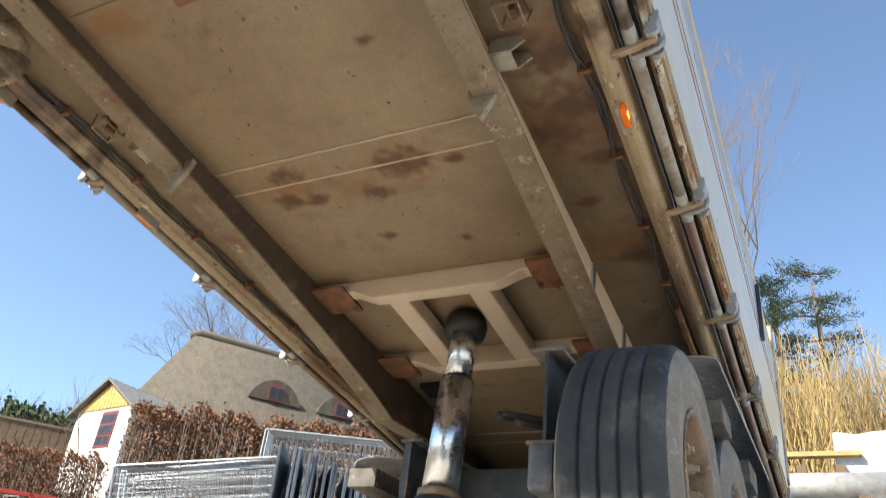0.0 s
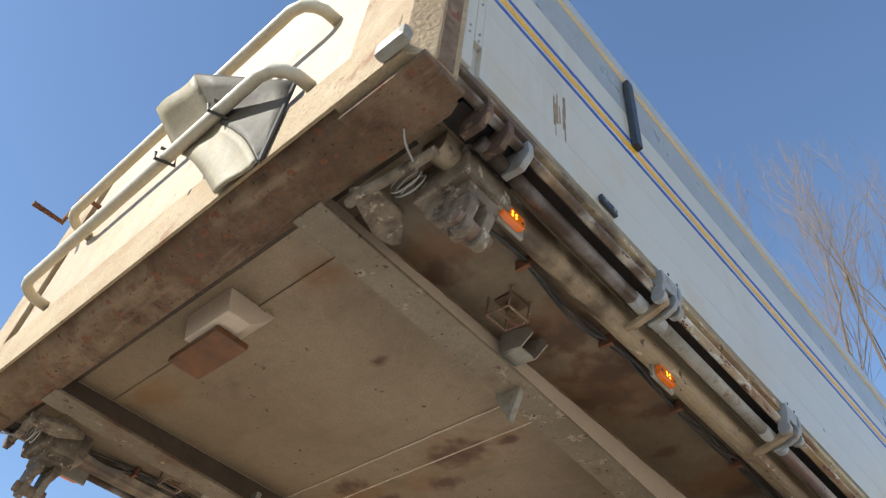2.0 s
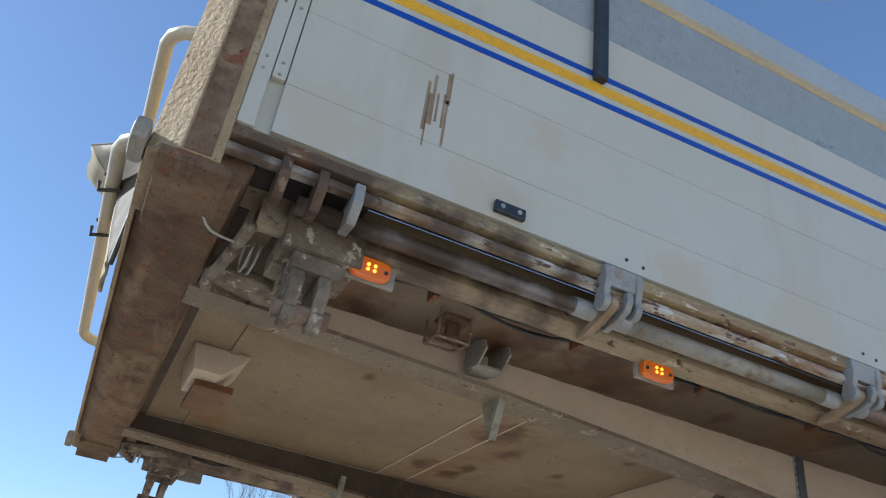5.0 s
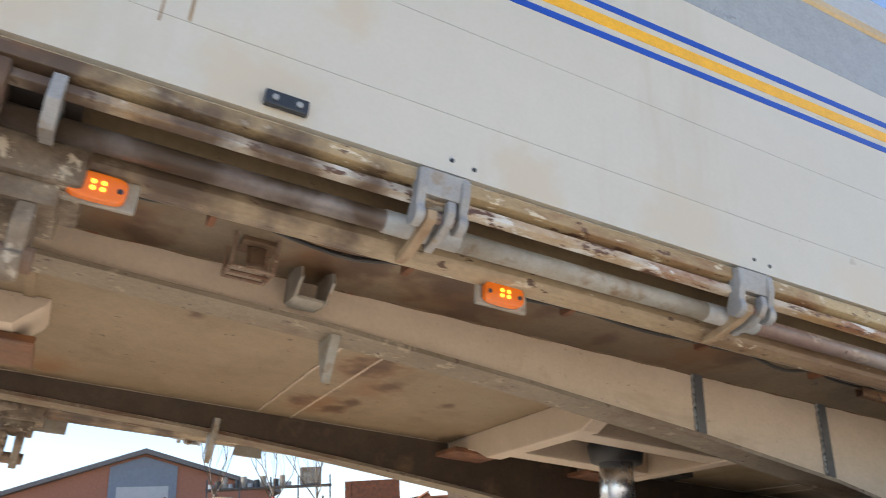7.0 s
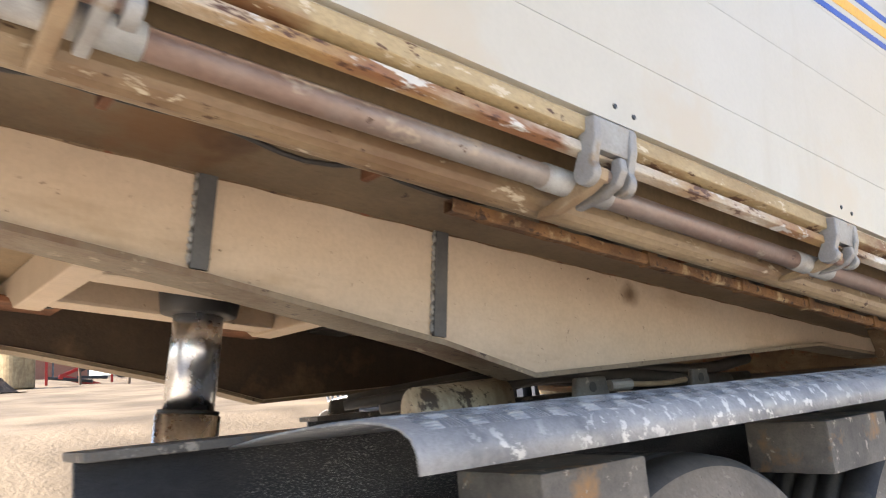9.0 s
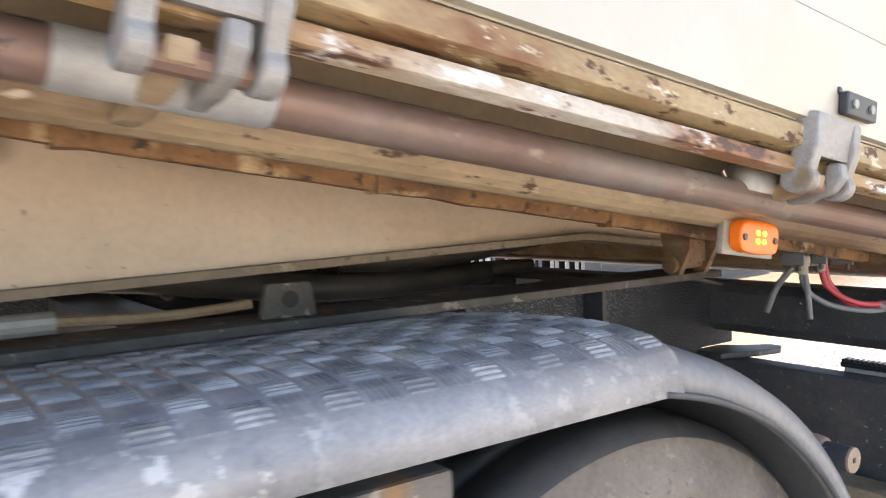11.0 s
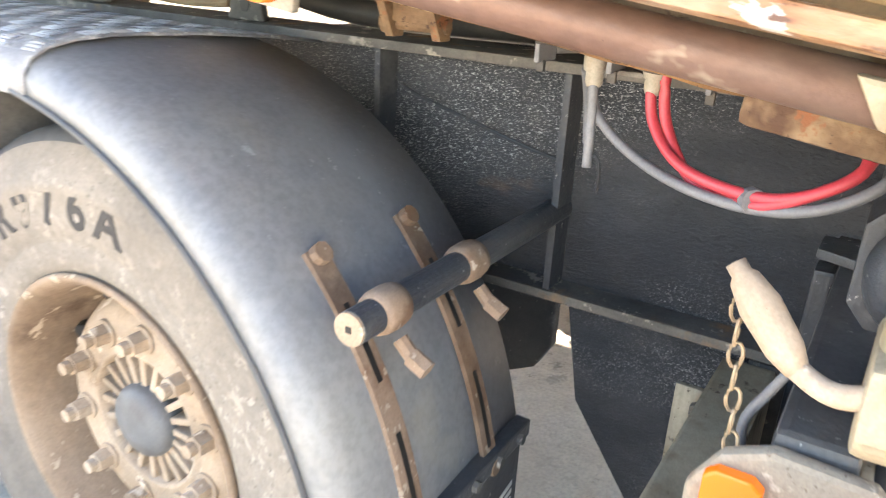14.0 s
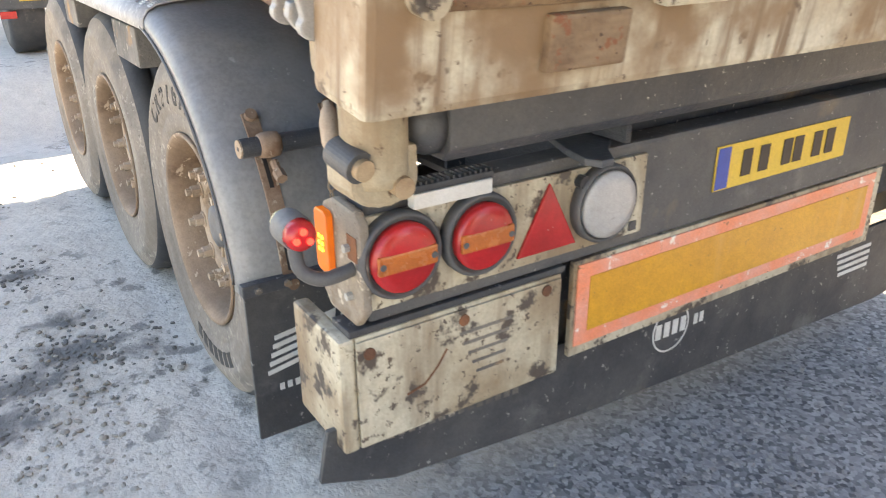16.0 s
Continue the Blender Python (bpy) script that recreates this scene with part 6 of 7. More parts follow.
def ground_material():
    m = material("dusty_yard_ground", (0.68, 0.62, 0.53), (0.57, 0.51, 0.425), 0.9, scale=0.9, amount=0.7, bump=5.0, bump_scale=16, stain=(0.32, 0.285, 0.235), stain_at=0.63, stain_scale=2.2, stain_soft=0.12, chips=(0.24, 0.22, 0.19), chips_at=0.6, chips_scale=9, spots=(0.2, 0.185, 0.16), spots_at=0.66, spots_scale=38, patchy=1.1, streak=(0.62, 0.565, 0.485), streak_at=0.56, streak_scale=(9, 1.2, 1))
    nt = m.node_tree
    n, ln = nt.nodes, nt.links
    bsdf = n["Principled BSDF"]
    old = bsdf.inputs["Base Color"].links[0].from_socket
    tc = n.new("ShaderNodeTexCoord")
    sep = n.new("ShaderNodeSeparateXYZ")
    ln.new(tc.outputs["Object"], sep.inputs[0])
    def rng(sock, a, b):
        r = n.new("ShaderNodeMapRange")
        r.interpolation_type = "SMOOTHSTEP"
        r.inputs["From Min"].default_value, r.inputs["From Max"].default_value = a, b
        ln.new(sock, r.inputs["Value"])
        return r.outputs[0]
    mul = n.new("ShaderNodeMath")
    mul.operation = "MULTIPLY"
    ln.new(rng(sep.outputs[0], 1.15, 0.8), mul.inputs[0])
    ln.new(rng(sep.outputs[1], 0.55, 0.95), mul.inputs[1])
    vor = n.new("ShaderNodeTexVoronoi")
    vor.inputs["Scale"].default_value = 75
    ln.new(tc.outputs["Object"], vor.inputs["Vector"])
    ramp = n.new("ShaderNodeValToRGB")
    ramp.color_ramp.elements[0].color, ramp.color_ramp.elements[1].color = (0.085, 0.085, 0.086, 1), (0.36, 0.35, 0.335, 1)
    sepc = n.new("ShaderNodeSeparateColor")
    ln.new(vor.outputs["Color"], sepc.inputs[0])
    ln.new(sepc.outputs[0], ramp.inputs[0])
    mx = n.new("ShaderNodeMix")
    mx.data_type = "RGBA"
    ln.new(mul.outputs[0], mx.inputs["Factor"])
    ln.new(old, mx.inputs[6])
    ln.new(ramp.outputs[0], mx.inputs[7])
    sand = n.new("ShaderNodeTexNoise")
    sand.inputs["Scale"].default_value, sand.inputs["Detail"].default_value = 0.8, 8.0
    ln.new(tc.outputs["Object"], sand.inputs["Vector"])
    tone = n.new("ShaderNodeValToRGB")
    tone.color_ramp.elements[0].position, tone.color_ramp.elements[1].position = 0.35, 0.65
    tone.color_ramp.elements[0].color, tone.color_ramp.elements[1].color = (0.115, 0.088, 0.056, 1), (0.25, 0.198, 0.13, 1)
    ln.new(sand.outputs["Fac"], tone.inputs[0])
    far = n.new("ShaderNodeMix")
    far.data_type = "RGBA"
    ln.new(rng(sep.outputs[0], -0.9, -1.9), far.inputs["Factor"])
    ln.new(mx.outputs[2], far.inputs[6])
    ln.new(tone.outputs[0], far.inputs[7])
    ln.new(far.outputs[2], bsdf.inputs["Base Color"])
    return m


gm = ground_material()
blots(gm, (0.15, 0.14, 0.125), [(1.7, -0.3, 0.22), (1.53, -0.45, 0.2), (1.41, -0.43, 0.1), (1.33, -0.34, 0.1), (1.52, -0.7, 0.14), (1.8, -0.1, 0.22), (1.9, -0.5, 0.16), (1.6, -1.2, 0.12), (1.75, -2.0, 0.2)])
me.materials.append(gm)
for p in me.polygons:
    p.use_smooth = True
tagged(new("ground", me), "pale dusty yard ground with a patch of dark gravel", "ground", kind="structure")

M_CLOD = material("dry_mud", (0.42, 0.38, 0.32), (0.3, 0.265, 0.22), 0.95, scale=20, bump=0.8)
M_STONE = material("dark_gravel", (0.2, 0.195, 0.19), (0.4, 0.385, 0.36), 0.8, scale=30)


def lumps(name, n, area, size, mat, label, seed, category):
    rnd = random.Random(seed)
    bm = bmesh.new()
    for _ in range(n):
        x, y = area(rnd)
        r = rnd.uniform(*size)
        res = bmesh.ops.create_icosphere(bm, subdivisions=1, radius=r)
        sc = (rnd.uniform(0.7, 1.4), rnd.uniform(0.7, 1.4), rnd.uniform(0.4, 0.8))
        a = rnd.uniform(0, 6.28)
        for v in res["verts"]:
            c = v.co * rnd.uniform(0.75, 1.2)
            v.co = Vector((x + math.cos(a) * c.x * sc[0] - math.sin(a) * c.y * sc[1], y + math.sin(a) * c.x * sc[0] + math.cos(a) * c.y * sc[1], height(x, y) + c.z * sc[2] + r * 0.2))
    return tagged(part(name, bm, mat), label, category, kind="stuff")


def mud_area(r):
    if r.random() < 0.6:
        return 1.62 + r.gauss(0, 0.12), 0.1 + r.gauss(0, 0.4)
    return r.uniform(1.25, 2.2), r.uniform(-3.5, 1.0)


lumps("mud_clods", 420, mud_area, (0.003, 0.012), M_CLOD, "crumbs of dry mud scattered by the wheels", 3, "mud")
def track_area(r):
    c = r.choice(((1.7, -0.3), (1.53, -0.5), (1.85, -0.1), (1.36, -0.36), (1.6, -1.2), (1.78, -2.0), (1.95, 0.3)))
    return c[0] + r.gauss(0, 0.09), c[1] + r.gauss(0, 0.12)


lumps("mud_crumbs", 620, track_area, (0.003, 0.011), material("damp_mud", (0.22, 0.2, 0.175), (0.13, 0.12, 0.105), 0.95, scale=20, bump=0.8), "dark damp crumbs in the tyre tracks", 9, "mud")
lumps("gravel", 2600, lambda r: (r.uniform(-1.6, 1.1), 0.85 + abs(r.gauss(0, 0.55))), (0.003, 0.008), M_STONE, "loose dark gravel behind the trailer", 5, "gravel")

# ---- background ----
def at(az, d, eye=(1.59, -4.743)):
    return eye[0] - math.sin(radians(az)) * d, eye[1] + math.cos(radians(az)) * d


M_HEDGE = material("brown_beech_leaves", (0.27, 0.12, 0.05), (0.16, 0.075, 0.035), 0.8, scale=4, per_object=0.0)
M_TWIG = material("grey_brown_bark", (0.19, 0.145, 0.105), (0.12, 0.09, 0.065), 0.9, scale=12)
M_PALEBARK = material("pale_brown_bark", (0.24, 0.18, 0.125), (0.17, 0.125, 0.09), 0.9, scale=12)
M_REED = material("straw_stems", (0.5, 0.36, 0.15), (0.36, 0.25, 0.1), 0.85, scale=6)
M_NEEDLE = material("dark_pine_needles", (0.045, 0.075, 0.035), (0.03, 0.05, 0.025), 0.8, scale=6)
M_EVER = material("evergreen_leaves", (0.06, 0.1, 0.03), (0.035, 0.065, 0.02), 0.8, scale=6)
M_THATCH = material("weathered_thatch", (0.13, 0.106, 0.076), (0.085, 0.071, 0.053), 0.95, scale=3, amount=0.7, bump=3.0, bump_scale=14, stretch=(1, 1, 0.25), streak=(0.105, 0.087, 0.06), streak_at=0.54, streak_scale=(4, 4, 0.7), chips=(0.205, 0.165, 0.112), chips_at=0.64, chips_scale=16)
M_RIDGE = material("dark_thatch_ridge", (0.17, 0.14, 0.105), (0.12, 0.1, 0.075), 0.95, scale=6, bump=1.0)
M_WHITEWALL = material("whitewashed_wall", (0.78, 0.76, 0.72), (0.7, 0.68, 0.62), 0.8, scale=4)
M_OCHRE = material("ochre_boards", (0.62, 0.4, 0.12), (0.52, 0.33, 0.1), 0.7, scale=5)
M_TINROOF = material("grey_corrugated_roof", (0.2, 0.19, 0.185), (0.14, 0.135, 0.13), 0.7, scale=4)
M_WINE = material("wine_red_frame", (0.22, 0.05, 0.05), None, 0.6, scale=6)
M_GLASS = material("dark_window_glass", (0.03, 0.035, 0.04), None, 0.3, scale=3)
M_FENCE = material("galvanised_mesh", (0.42, 0.44, 0.46), (0.3, 0.32, 0.33), 0.45, metal=0.6, scale=8)
M_FENCEDARK = material("dark_blue_panel_edges", (0.1, 0.12, 0.15), (0.2, 0.21, 0.23), 0.5, metal=0.3, scale=3, per_object=0.8)
M_RED = material("red_machine_paint", (0.55, 0.04, 0.025), (0.4, 0.035, 0.025), 0.5, scale=5)
M_BRICK = material("red_brick_wall", (0.42, 0.19, 0.12), (0.34, 0.15, 0.1), 0.85, scale=6)
M_BLUEGREY = material("blue_grey_cladding", (0.22, 0.26, 0.32), (0.19, 0.22, 0.27), 0.6, scale=4)
M_DOOR = material("pale_roller_door", (0.5, 0.52, 0.54), (0.44, 0.46, 0.47), 0.5, scale=4)
M_SCRAP = material("rusty_scrap", (0.36, 0.13, 0.055), (0.16, 0.08, 0.05), 0.8, scale=5)
M_WRAP = material("grey_plastic_wrap", (0.55, 0.57, 0.58), (0.42, 0.43, 0.43), 0.25, scale=4, bump=1.0, bump_scale=12)
M_BROWNWOOD = material("weathered_wood", (0.2, 0.13, 0.08), (0.12, 0.08, 0.05), 0.85, scale=6)


def leaf_cloud(bm, pts, size, rnd):
    for p in pts:
        a, b = Vector((rnd.gauss(0, 1), rnd.gauss(0, 1), rnd.gauss(0, 1))).normalized(), Vector((rnd.gauss(0, 1), rnd.gauss(0, 1), rnd.gauss(0, 1))).normalized()
        b = (b - a * a.dot(b)).normalized()
        s = size * rnd.uniform(0.6, 1.3)
        bm.faces.new([bm.verts.new(Vector(p) + q) for q in (a * s, b * s * 0.55, -a * s, -b * s * 0.55)])


def grow(bm, p, d, length, r, depth, rnd, spread=0.6, up=0.15, seg=5):
    """A limb with forks, thinner each time."""
    pts, q = [p.copy()], p.copy()
    dd = d.copy()
    for k in range(3):
        dd = (dd + Vector((rnd.gauss(0, 0.12), rnd.gauss(0, 0.12), rnd.gauss(0, 0.08) + up * 0.3))).normalized()
        q = q + dd * length / 3
        pts.append(q.copy())
    add_tube(bm, pts, r, seg if depth > 1 else 3, r * 0.62)
    if depth == 0:
        return
    for k in range(3 if depth > 1 else 6):
        side = Vector((rnd.gauss(0, 1), rnd.gauss(0, 1), rnd.gauss(0, 0.6))).normalized()
        nd = (dd + side * spread + Vector((0, 0, up))).normalized()
        start = pts[-1] if k < 2 else pts[rnd.choice((1, 2))]
        grow(bm, start, nd, length * rnd.uniform(0.6, 0.82), r * (0.55 if k < 2 else 0.42), depth - 1, rnd, spread, up, seg)


def bare_tree(name, x, y, h, r, seed, mat, label, depth=5, spread=0.55, up=0.12):
    rnd = random.Random(seed)
    z = height(x, y) - 0.2
    t = thing(name, pose(x, y, z), label, "tree")
    bm = bmesh.new()
    add_tube(bm, smooth_path([(0, 0, 0), (rnd.gauss(0, 0.1), rnd.gauss(0, 0.1), h * 0.15), (rnd.gauss(0, 0.15), rnd.gauss(0, 0.15), h * 0.3)], 4), r, 8, r * 0.75)
    part("trunk", bm, mat, t, "bare tapered trunk", smooth=True)
    bm = bmesh.new()
    for k in range(4):
        a = k * 1.6 + rnd.uniform(-0.4, 0.4)
        grow(bm, Vector((0, 0, h * rnd.uniform(0.24, 0.3))), Vector((math.cos(a) * 0.6, math.sin(a) * 0.6, 0.9)).normalized(), h * 0.26, r * 0.5, depth, rnd, spread, up)
    part("crown", bm, mat, t, "leafless twigs")
    return t


def pine(x, y, h, seed, label):
    rnd = random.Random(seed)
    t = thing("pine_tree", pose(x, y, height(x, y) - 0.2), label, "tree", "pines")
    part("trunk", tube([(0, 0, 0), (0.1, 0.05, h * 0.5), (0.0, 0.1, h * 0.96)], 0.28, 8, 0.05), M_TWIG, t, smooth=True)
    bl, bn = bmesh.new(), bmesh.new()
    for k in range(44):
        f = 0.34 + 0.64 * (k // 4) / 10 + rnd.gauss(0, 0.006)
        z = h * f
        L = h * 0.2 * (1.08 - f) ** 0.7 * rnd.uniform(0.5, 1.35) + 0.25
        a = rnd.uniform(0, 6.28)
        d = Vector((math.cos(a), math.sin(a), rnd.uniform(-0.08, 0.3)))
        tip = Vector((0, 0, z)) + d * L
        add_tube(bl, [(0, 0, z), (d * L * 0.6 + Vector((0, 0, z))), tip], 0.06, 4, 0.015)
        for j in range(5):
            c = Vector((0, 0, z)) + d * L * (0.4 + 0.15 * j) + Vector((rnd.gauss(0, 0.2), rnd.gauss(0, 0.2), rnd.gauss(0, 0.1)))
            for _ in range(46):
                e = c + Vector((rnd.gauss(0, 0.2), rnd.gauss(0, 0.2), rnd.gauss(0, 0.05)))
                w = (d * 0.5 + Vector((rnd.gauss(0, 0.6), rnd.gauss(0, 0.6), rnd.uniform(0.0, 0.8)))).normalized() * rnd.uniform(0.1, 0.2)
                v = w.cross(Vector((rnd.gauss(0, 1), rnd.gauss(0, 1), rnd.gauss(0, 1)))).normalized() * 0.014
                bn.faces.new([bn.verts.new(q) for q in (e - v, e + v, e + w + v * 0.5, e + w - v * 0.5)])
    part("limb", bl, M_TWIG, t)
    part("crown", bn, M_NEEDLE, t, "dark needle tufts")


def hedge(name, p, q, depth, h, n, size, mat, twig, label, seed, base=0.0):
    rnd = random.Random(seed)
    P, Q = Vector((*p, 0)), Vector((*q, 0))
    nrm = (Q - P).normalized().cross(Vector((0, 0, 1)))
    mid = (P + Q) / 2
    z0 = height(mid.x, mid.y)
    t = thing(name, pose(0, 0, 0), label, "hedge")
    pts = []
    for _ in range(n):
        u = rnd.random()
        b = P.lerp(Q, u) + nrm * rnd.gauss(0, depth * 0.4)
        top = h * (0.93 + 0.1 * noise.noise((u * 14, seed, 0)))
        pts.append((b.x, b.y, z0 + base + top * (1 - rnd.random() ** 1.6)))
    bm = bmesh.new()
    leaf_cloud(bm, pts, size, rnd)
    part("foliage", bm, mat, t)
    bm = bmesh.new()
    for _ in range(int(n / 30)):
        b = P.lerp(Q, rnd.random()) + nrm * rnd.gauss(0, depth * 0.3)
        add_tube(bm, [(b.x, b.y, z0 - 0.1), (b.x + rnd.gauss(0, 0.1), b.y + rnd.gauss(0, 0.1), z0 + h * rnd.uniform(0.6, 1.0))], 0.02, 3, 0.006)
    part("stem", bm, twig, t)
    return t


hedge("beech_hedge", at(57.3, 25.5), at(50.5, 24.5), 0.6, 3.0, 7000, 0.05, M_HEDGE, M_TWIG, "sparse brown winter beech hedge by the shed", 13)
hedge("beech_hedge", at(49.6, 17.5), at(30, 16.5), 0.7, 3.45, 28000, 0.045, M_HEDGE, M_TWIG, "brown winter beech hedge before the thatched house", 11)
hedge("evergreen_bush", at(57.6, 33), at(53.0, 33), 1.5, 5.6, 7000, 0.12, M_EVER, M_TWIG, "dark evergreen bushes beside the shed", 12)

# straw-coloured tall hedge of stems
rnd = random.Random(31)
t = thing("stem_thicket", pose(0, 0, 0), "tall straw-coloured thicket of bare stems", "thicket")
bm = bmesh.new()
for _ in range(2600):
    x, y = at(rnd.uniform(-14, 9), rnd.uniform(15.5, 19))
    z = height(x, y)
    H = rnd.uniform(4.2, 6.2)
    add_tube(bm, [(x, y, z - 0.1), (x + rnd.gauss(0, 0.18), y + rnd.gauss(0, 0.18), z + H * 0.55), (x + rnd.gauss(0, 0.5), y + rnd.gauss(0, 0.5), z + H)], 0.02, 3, 0.006)
part("stem", bm, M_REED, t)["kind"] = "stuff"
x, y = at(-0.3, 30)
pine(x, y, 14.6, 41, "tall dark pine behind the thicket")
x, y = at(2.6, 27)
pine(x, y, 12.6, 42, "dark pine behind the thicket")
x, y = at(13.0, 13.5, (2.2, -4.6))
bare_tree("bare_tree", x, y, 10.6, 0.12, 51, M_PALEBARK, "slender leafless tree behind the trailer", 6, 0.4, 0.3)
x, y = at(41.8, 47)
bare_tree("bare_tree", x, y, 18.5, 0.4, 52, M_TWIG, "wide leafless tree behind the thatched house", 7, 0.62, 0.06)
for k, az in enumerate((54.5, 57.0)):
    x, y = at(az, 42)
    bare_tree("bare_tree", x, y, 8.5, 0.16, 53 + k, M_TWIG, "leafless tree far behind the bushes", 4)
for k, (az, d, h) in enumerate(((72, 32, 5.5), (75, 34, 6.0), (79, 33, 6.0), (62, 34, 5.0), (57, 30, 5.5), (54, 28, 6.0))):
    x, y = at(az, d, (2.3, -3.3))
    bare_tree("bare_sapling", x, y, h, 0.06, 60 + k, M_TWIG if k < 3 else M_PALEBARK, "thin leafless sapling in the yard", 4, 0.4, 0.25)

# ---- thatched house and shed ----
hx, hy = at(40.0, 40)
house = thing("thatched_house", Matrix.Translation((hx, hy, height(hx, hy))) @ Matrix.Rotation(radians(54), 4, "Z"), "white farmhouse with a weathered thatched roof and dormers", "house")
Lh, Wd, EV, RG = 8.6, 5.2, 5.0, 12.2
part("wall", box(-Lh + 0.5, Lh - 0.5, -Wd + 0.5, Wd - 0.5, -1.0, EV), M_WHITEWALL, house, "whitewashed wall")
bm = bmesh.new()
N = 14
def roof_ring(f):
    z = EV - 0.3 + (RG - EV + 0.3) * f
    k = 1 - f ** 1.12
    return Lh - 3.6 * f, Wd * k + 0.12, z
rings = []
for i in range(N + 1):
    f = i / N
    hl, hw, z = roof_ring(f)
    ring = []
    for cx, cy in ((-1, -1), (0, -1), (1, -1), (1, 0), (1, 1), (0, 1), (-1, 1), (-1, 0)):
        ring.append(bm.verts.new((cx * hl, cy * hw, z + 0.08 * noise.noise((cx * 2 + i, cy, 1)))))
    rings.append(ring)
for A, B in zip(rings, rings[1:]):
    for k in range(8):
        bm.faces.new((A[k], A[(k + 1) % 8], B[(k + 1) % 8], B[k]))
bm.faces.new(rings[-1])
roof = part("roof", bm, M_THATCH, house, "grey-brown thatched hip roof", smooth=True)
part("ridge", tube([(-5.2, 0, RG - 0.15), (-4.8, 0, RG + 0.1), (0, 0, RG + 0.06), (4.8, 0, RG + 0.1), (5.2, 0, RG - 0.15)], 0.24, 10), M_RIDGE, roof, "dark rounded ridge", smooth=True)
for dx in (-0.9, 2.6):
    bm = bmesh.new()
    add_prism(bm, [(dx - 1.3, 8.9)] + [(dx + 1.3 * math.cos(radians(a)), 8.9 + 1.1 * math.sin(radians(a)) ** 1.4) for a in range(170, 9, -10)] + [(dx + 1.3, 8.9)], "y", -2.75, -0.6)
    d = part("dormer", bm, M_THATCH, house, "thatched eyebrow dormer", smooth=False)
    w = part("window_frame", prism([(dx - 0.42, 8.92)] + [(dx + 0.42 * math.cos(radians(a)), 9.4 + 0.36 * math.sin(radians(a))) for a in range(180, -1, -20)] + [(dx + 0.42, 8.92)], "y", -2.81, -2.755), M_WINE, d, "arched dark red window frame")
    for k in (-1, 1):
        part("pane", box(dx + k * 0.19 - 0.14, dx + k * 0.19 + 0.14, -2.825, -2.812, 9.0, 9.58), M_GLASS, w)
sx, sy = at(51.6, 27)
shed = thing("shed", Matrix.Translation((sx, sy, height(sx, sy))) @ Matrix.Rotation(radians(-8), 4, "Z"), "white shed with an ochre gable and corrugated roof", "shed")
RZ = 7.7 - height(sx, sy)
part("wall", box(-1.5, 1.5, 0.0, 6.2, -0.5, RZ - 1.0), M_WHITEWALL, shed, "whitewashed wall")
part("gable", prism([(-1.56, RZ - 0.999), (1.56, RZ - 0.999), (0, RZ - 0.08)], "y", -0.02, 0.1), M_OCHRE, shed, "ochre boarded gable")
for k in range(15):
    x0 = -1.33 + 0.19 * k
    part("board", box(x0 - 0.085, x0 + 0.085, -0.04, -0.021, RZ - 0.99, RZ - 0.14 - abs(x0) * 0.59), M_OCHRE, shed)
for s in (-1, 1):
    bm = bmesh.new()
    rows2 = []
    for k in range(57):
        yy = -0.2 + 6.6 * k / 56
        w = 0.02 * math.cos(k * math.pi)
        rows2.append([bm.verts.new((s * 0.0, yy, RZ + w)), bm.verts.new((s * 1.8, yy, RZ - 1.13 + w))])
    for A, B in zip(rows2, rows2[1:]):
        bm.faces.new((A[0], A[1], B[1], B[0]))
    o = part("roof", bm, M_TINROOF, shed, "grey corrugated roof sheet")
    sol = o.modifiers.new("thick", "SOLIDIFY")
    sol.thickness = 0.03
    part("verge", prism([(s * 0.0, RZ + 0.05), (s * 1.82, RZ - 1.1), (s * 1.82, RZ - 1.19), (s * 0.0, RZ - 0.04)], "y", -0.24, -0.2), M_TINROOF, shed)
w = part("window", box(0.0, 0.82, -0.03, -0.005, RZ - 2.3, RZ - 1.1, 0.01), M_WINE, shed, "wine-red barred window")
for k in range(2):
    for j in range(3):
        part("pane", box(0.06 + 0.37 * k, 0.38 + 0.37 * k, -0.037, -0.031, RZ - 2.22 + 0.36 * j, RZ - 1.94 + 0.36 * j), M_GLASS, w)
px, py = at(55.6, 29)
garden = thing("garden_fence", Matrix.Translation((px, py, height(px, py))) @ Matrix.Rotation(radians(50), 4, "Z"), "weathered boarded garden fence beside the shed", "fence")
for k in range(15):
    part("board", box(-1.95 + 0.26 * k, -1.71 + 0.26 * k, -0.02, 0.02, 2.0, 4.1), M_BROWNWOOD, garden)
part("plinth", box(-2.0, 2.0, -0.1, 0.1, -0.3, 2.0), M_BROWNWOOD, garden)
part("cap_rail", box(-2.0, 2.0, -0.06, 0.06, 4.101, 4.18), M_PALEBARK, garden, "pale rail along the top")

# ---- stacked site fences ----
def mesh_panel(name, m, w, h, label, n_v=24, n_h=7):
    t = thing(name, m, label, "fence panel", "stacked site fences")
    fr = bmesh.new()
    for a, b in (((0, 0, 0), (w, 0, 0)), ((0, 0, h), (w, 0, h)), ((0, 0, 0), (0, 0, h)), ((w, 0, 0), (w, 0, h))):
        add_cyl(fr, a, b, 0.021, 8)
    part("frame", fr, M_FENCE, t, "galvanised tube frame")
    ms = bmesh.new()
    for k in range(1, n_v):
        add_cyl(ms, (w * k / n_v, 0, 0), (w * k / n_v, 0, h), 0.004, 3)
    for k in range(1, n_h):
        add_cyl(ms, (0, 0, h * k / n_h), (w, 0, h * k / n_h), 0.004, 3)
    part("mesh", ms, M_FENCE, t, "wire mesh")
    return t


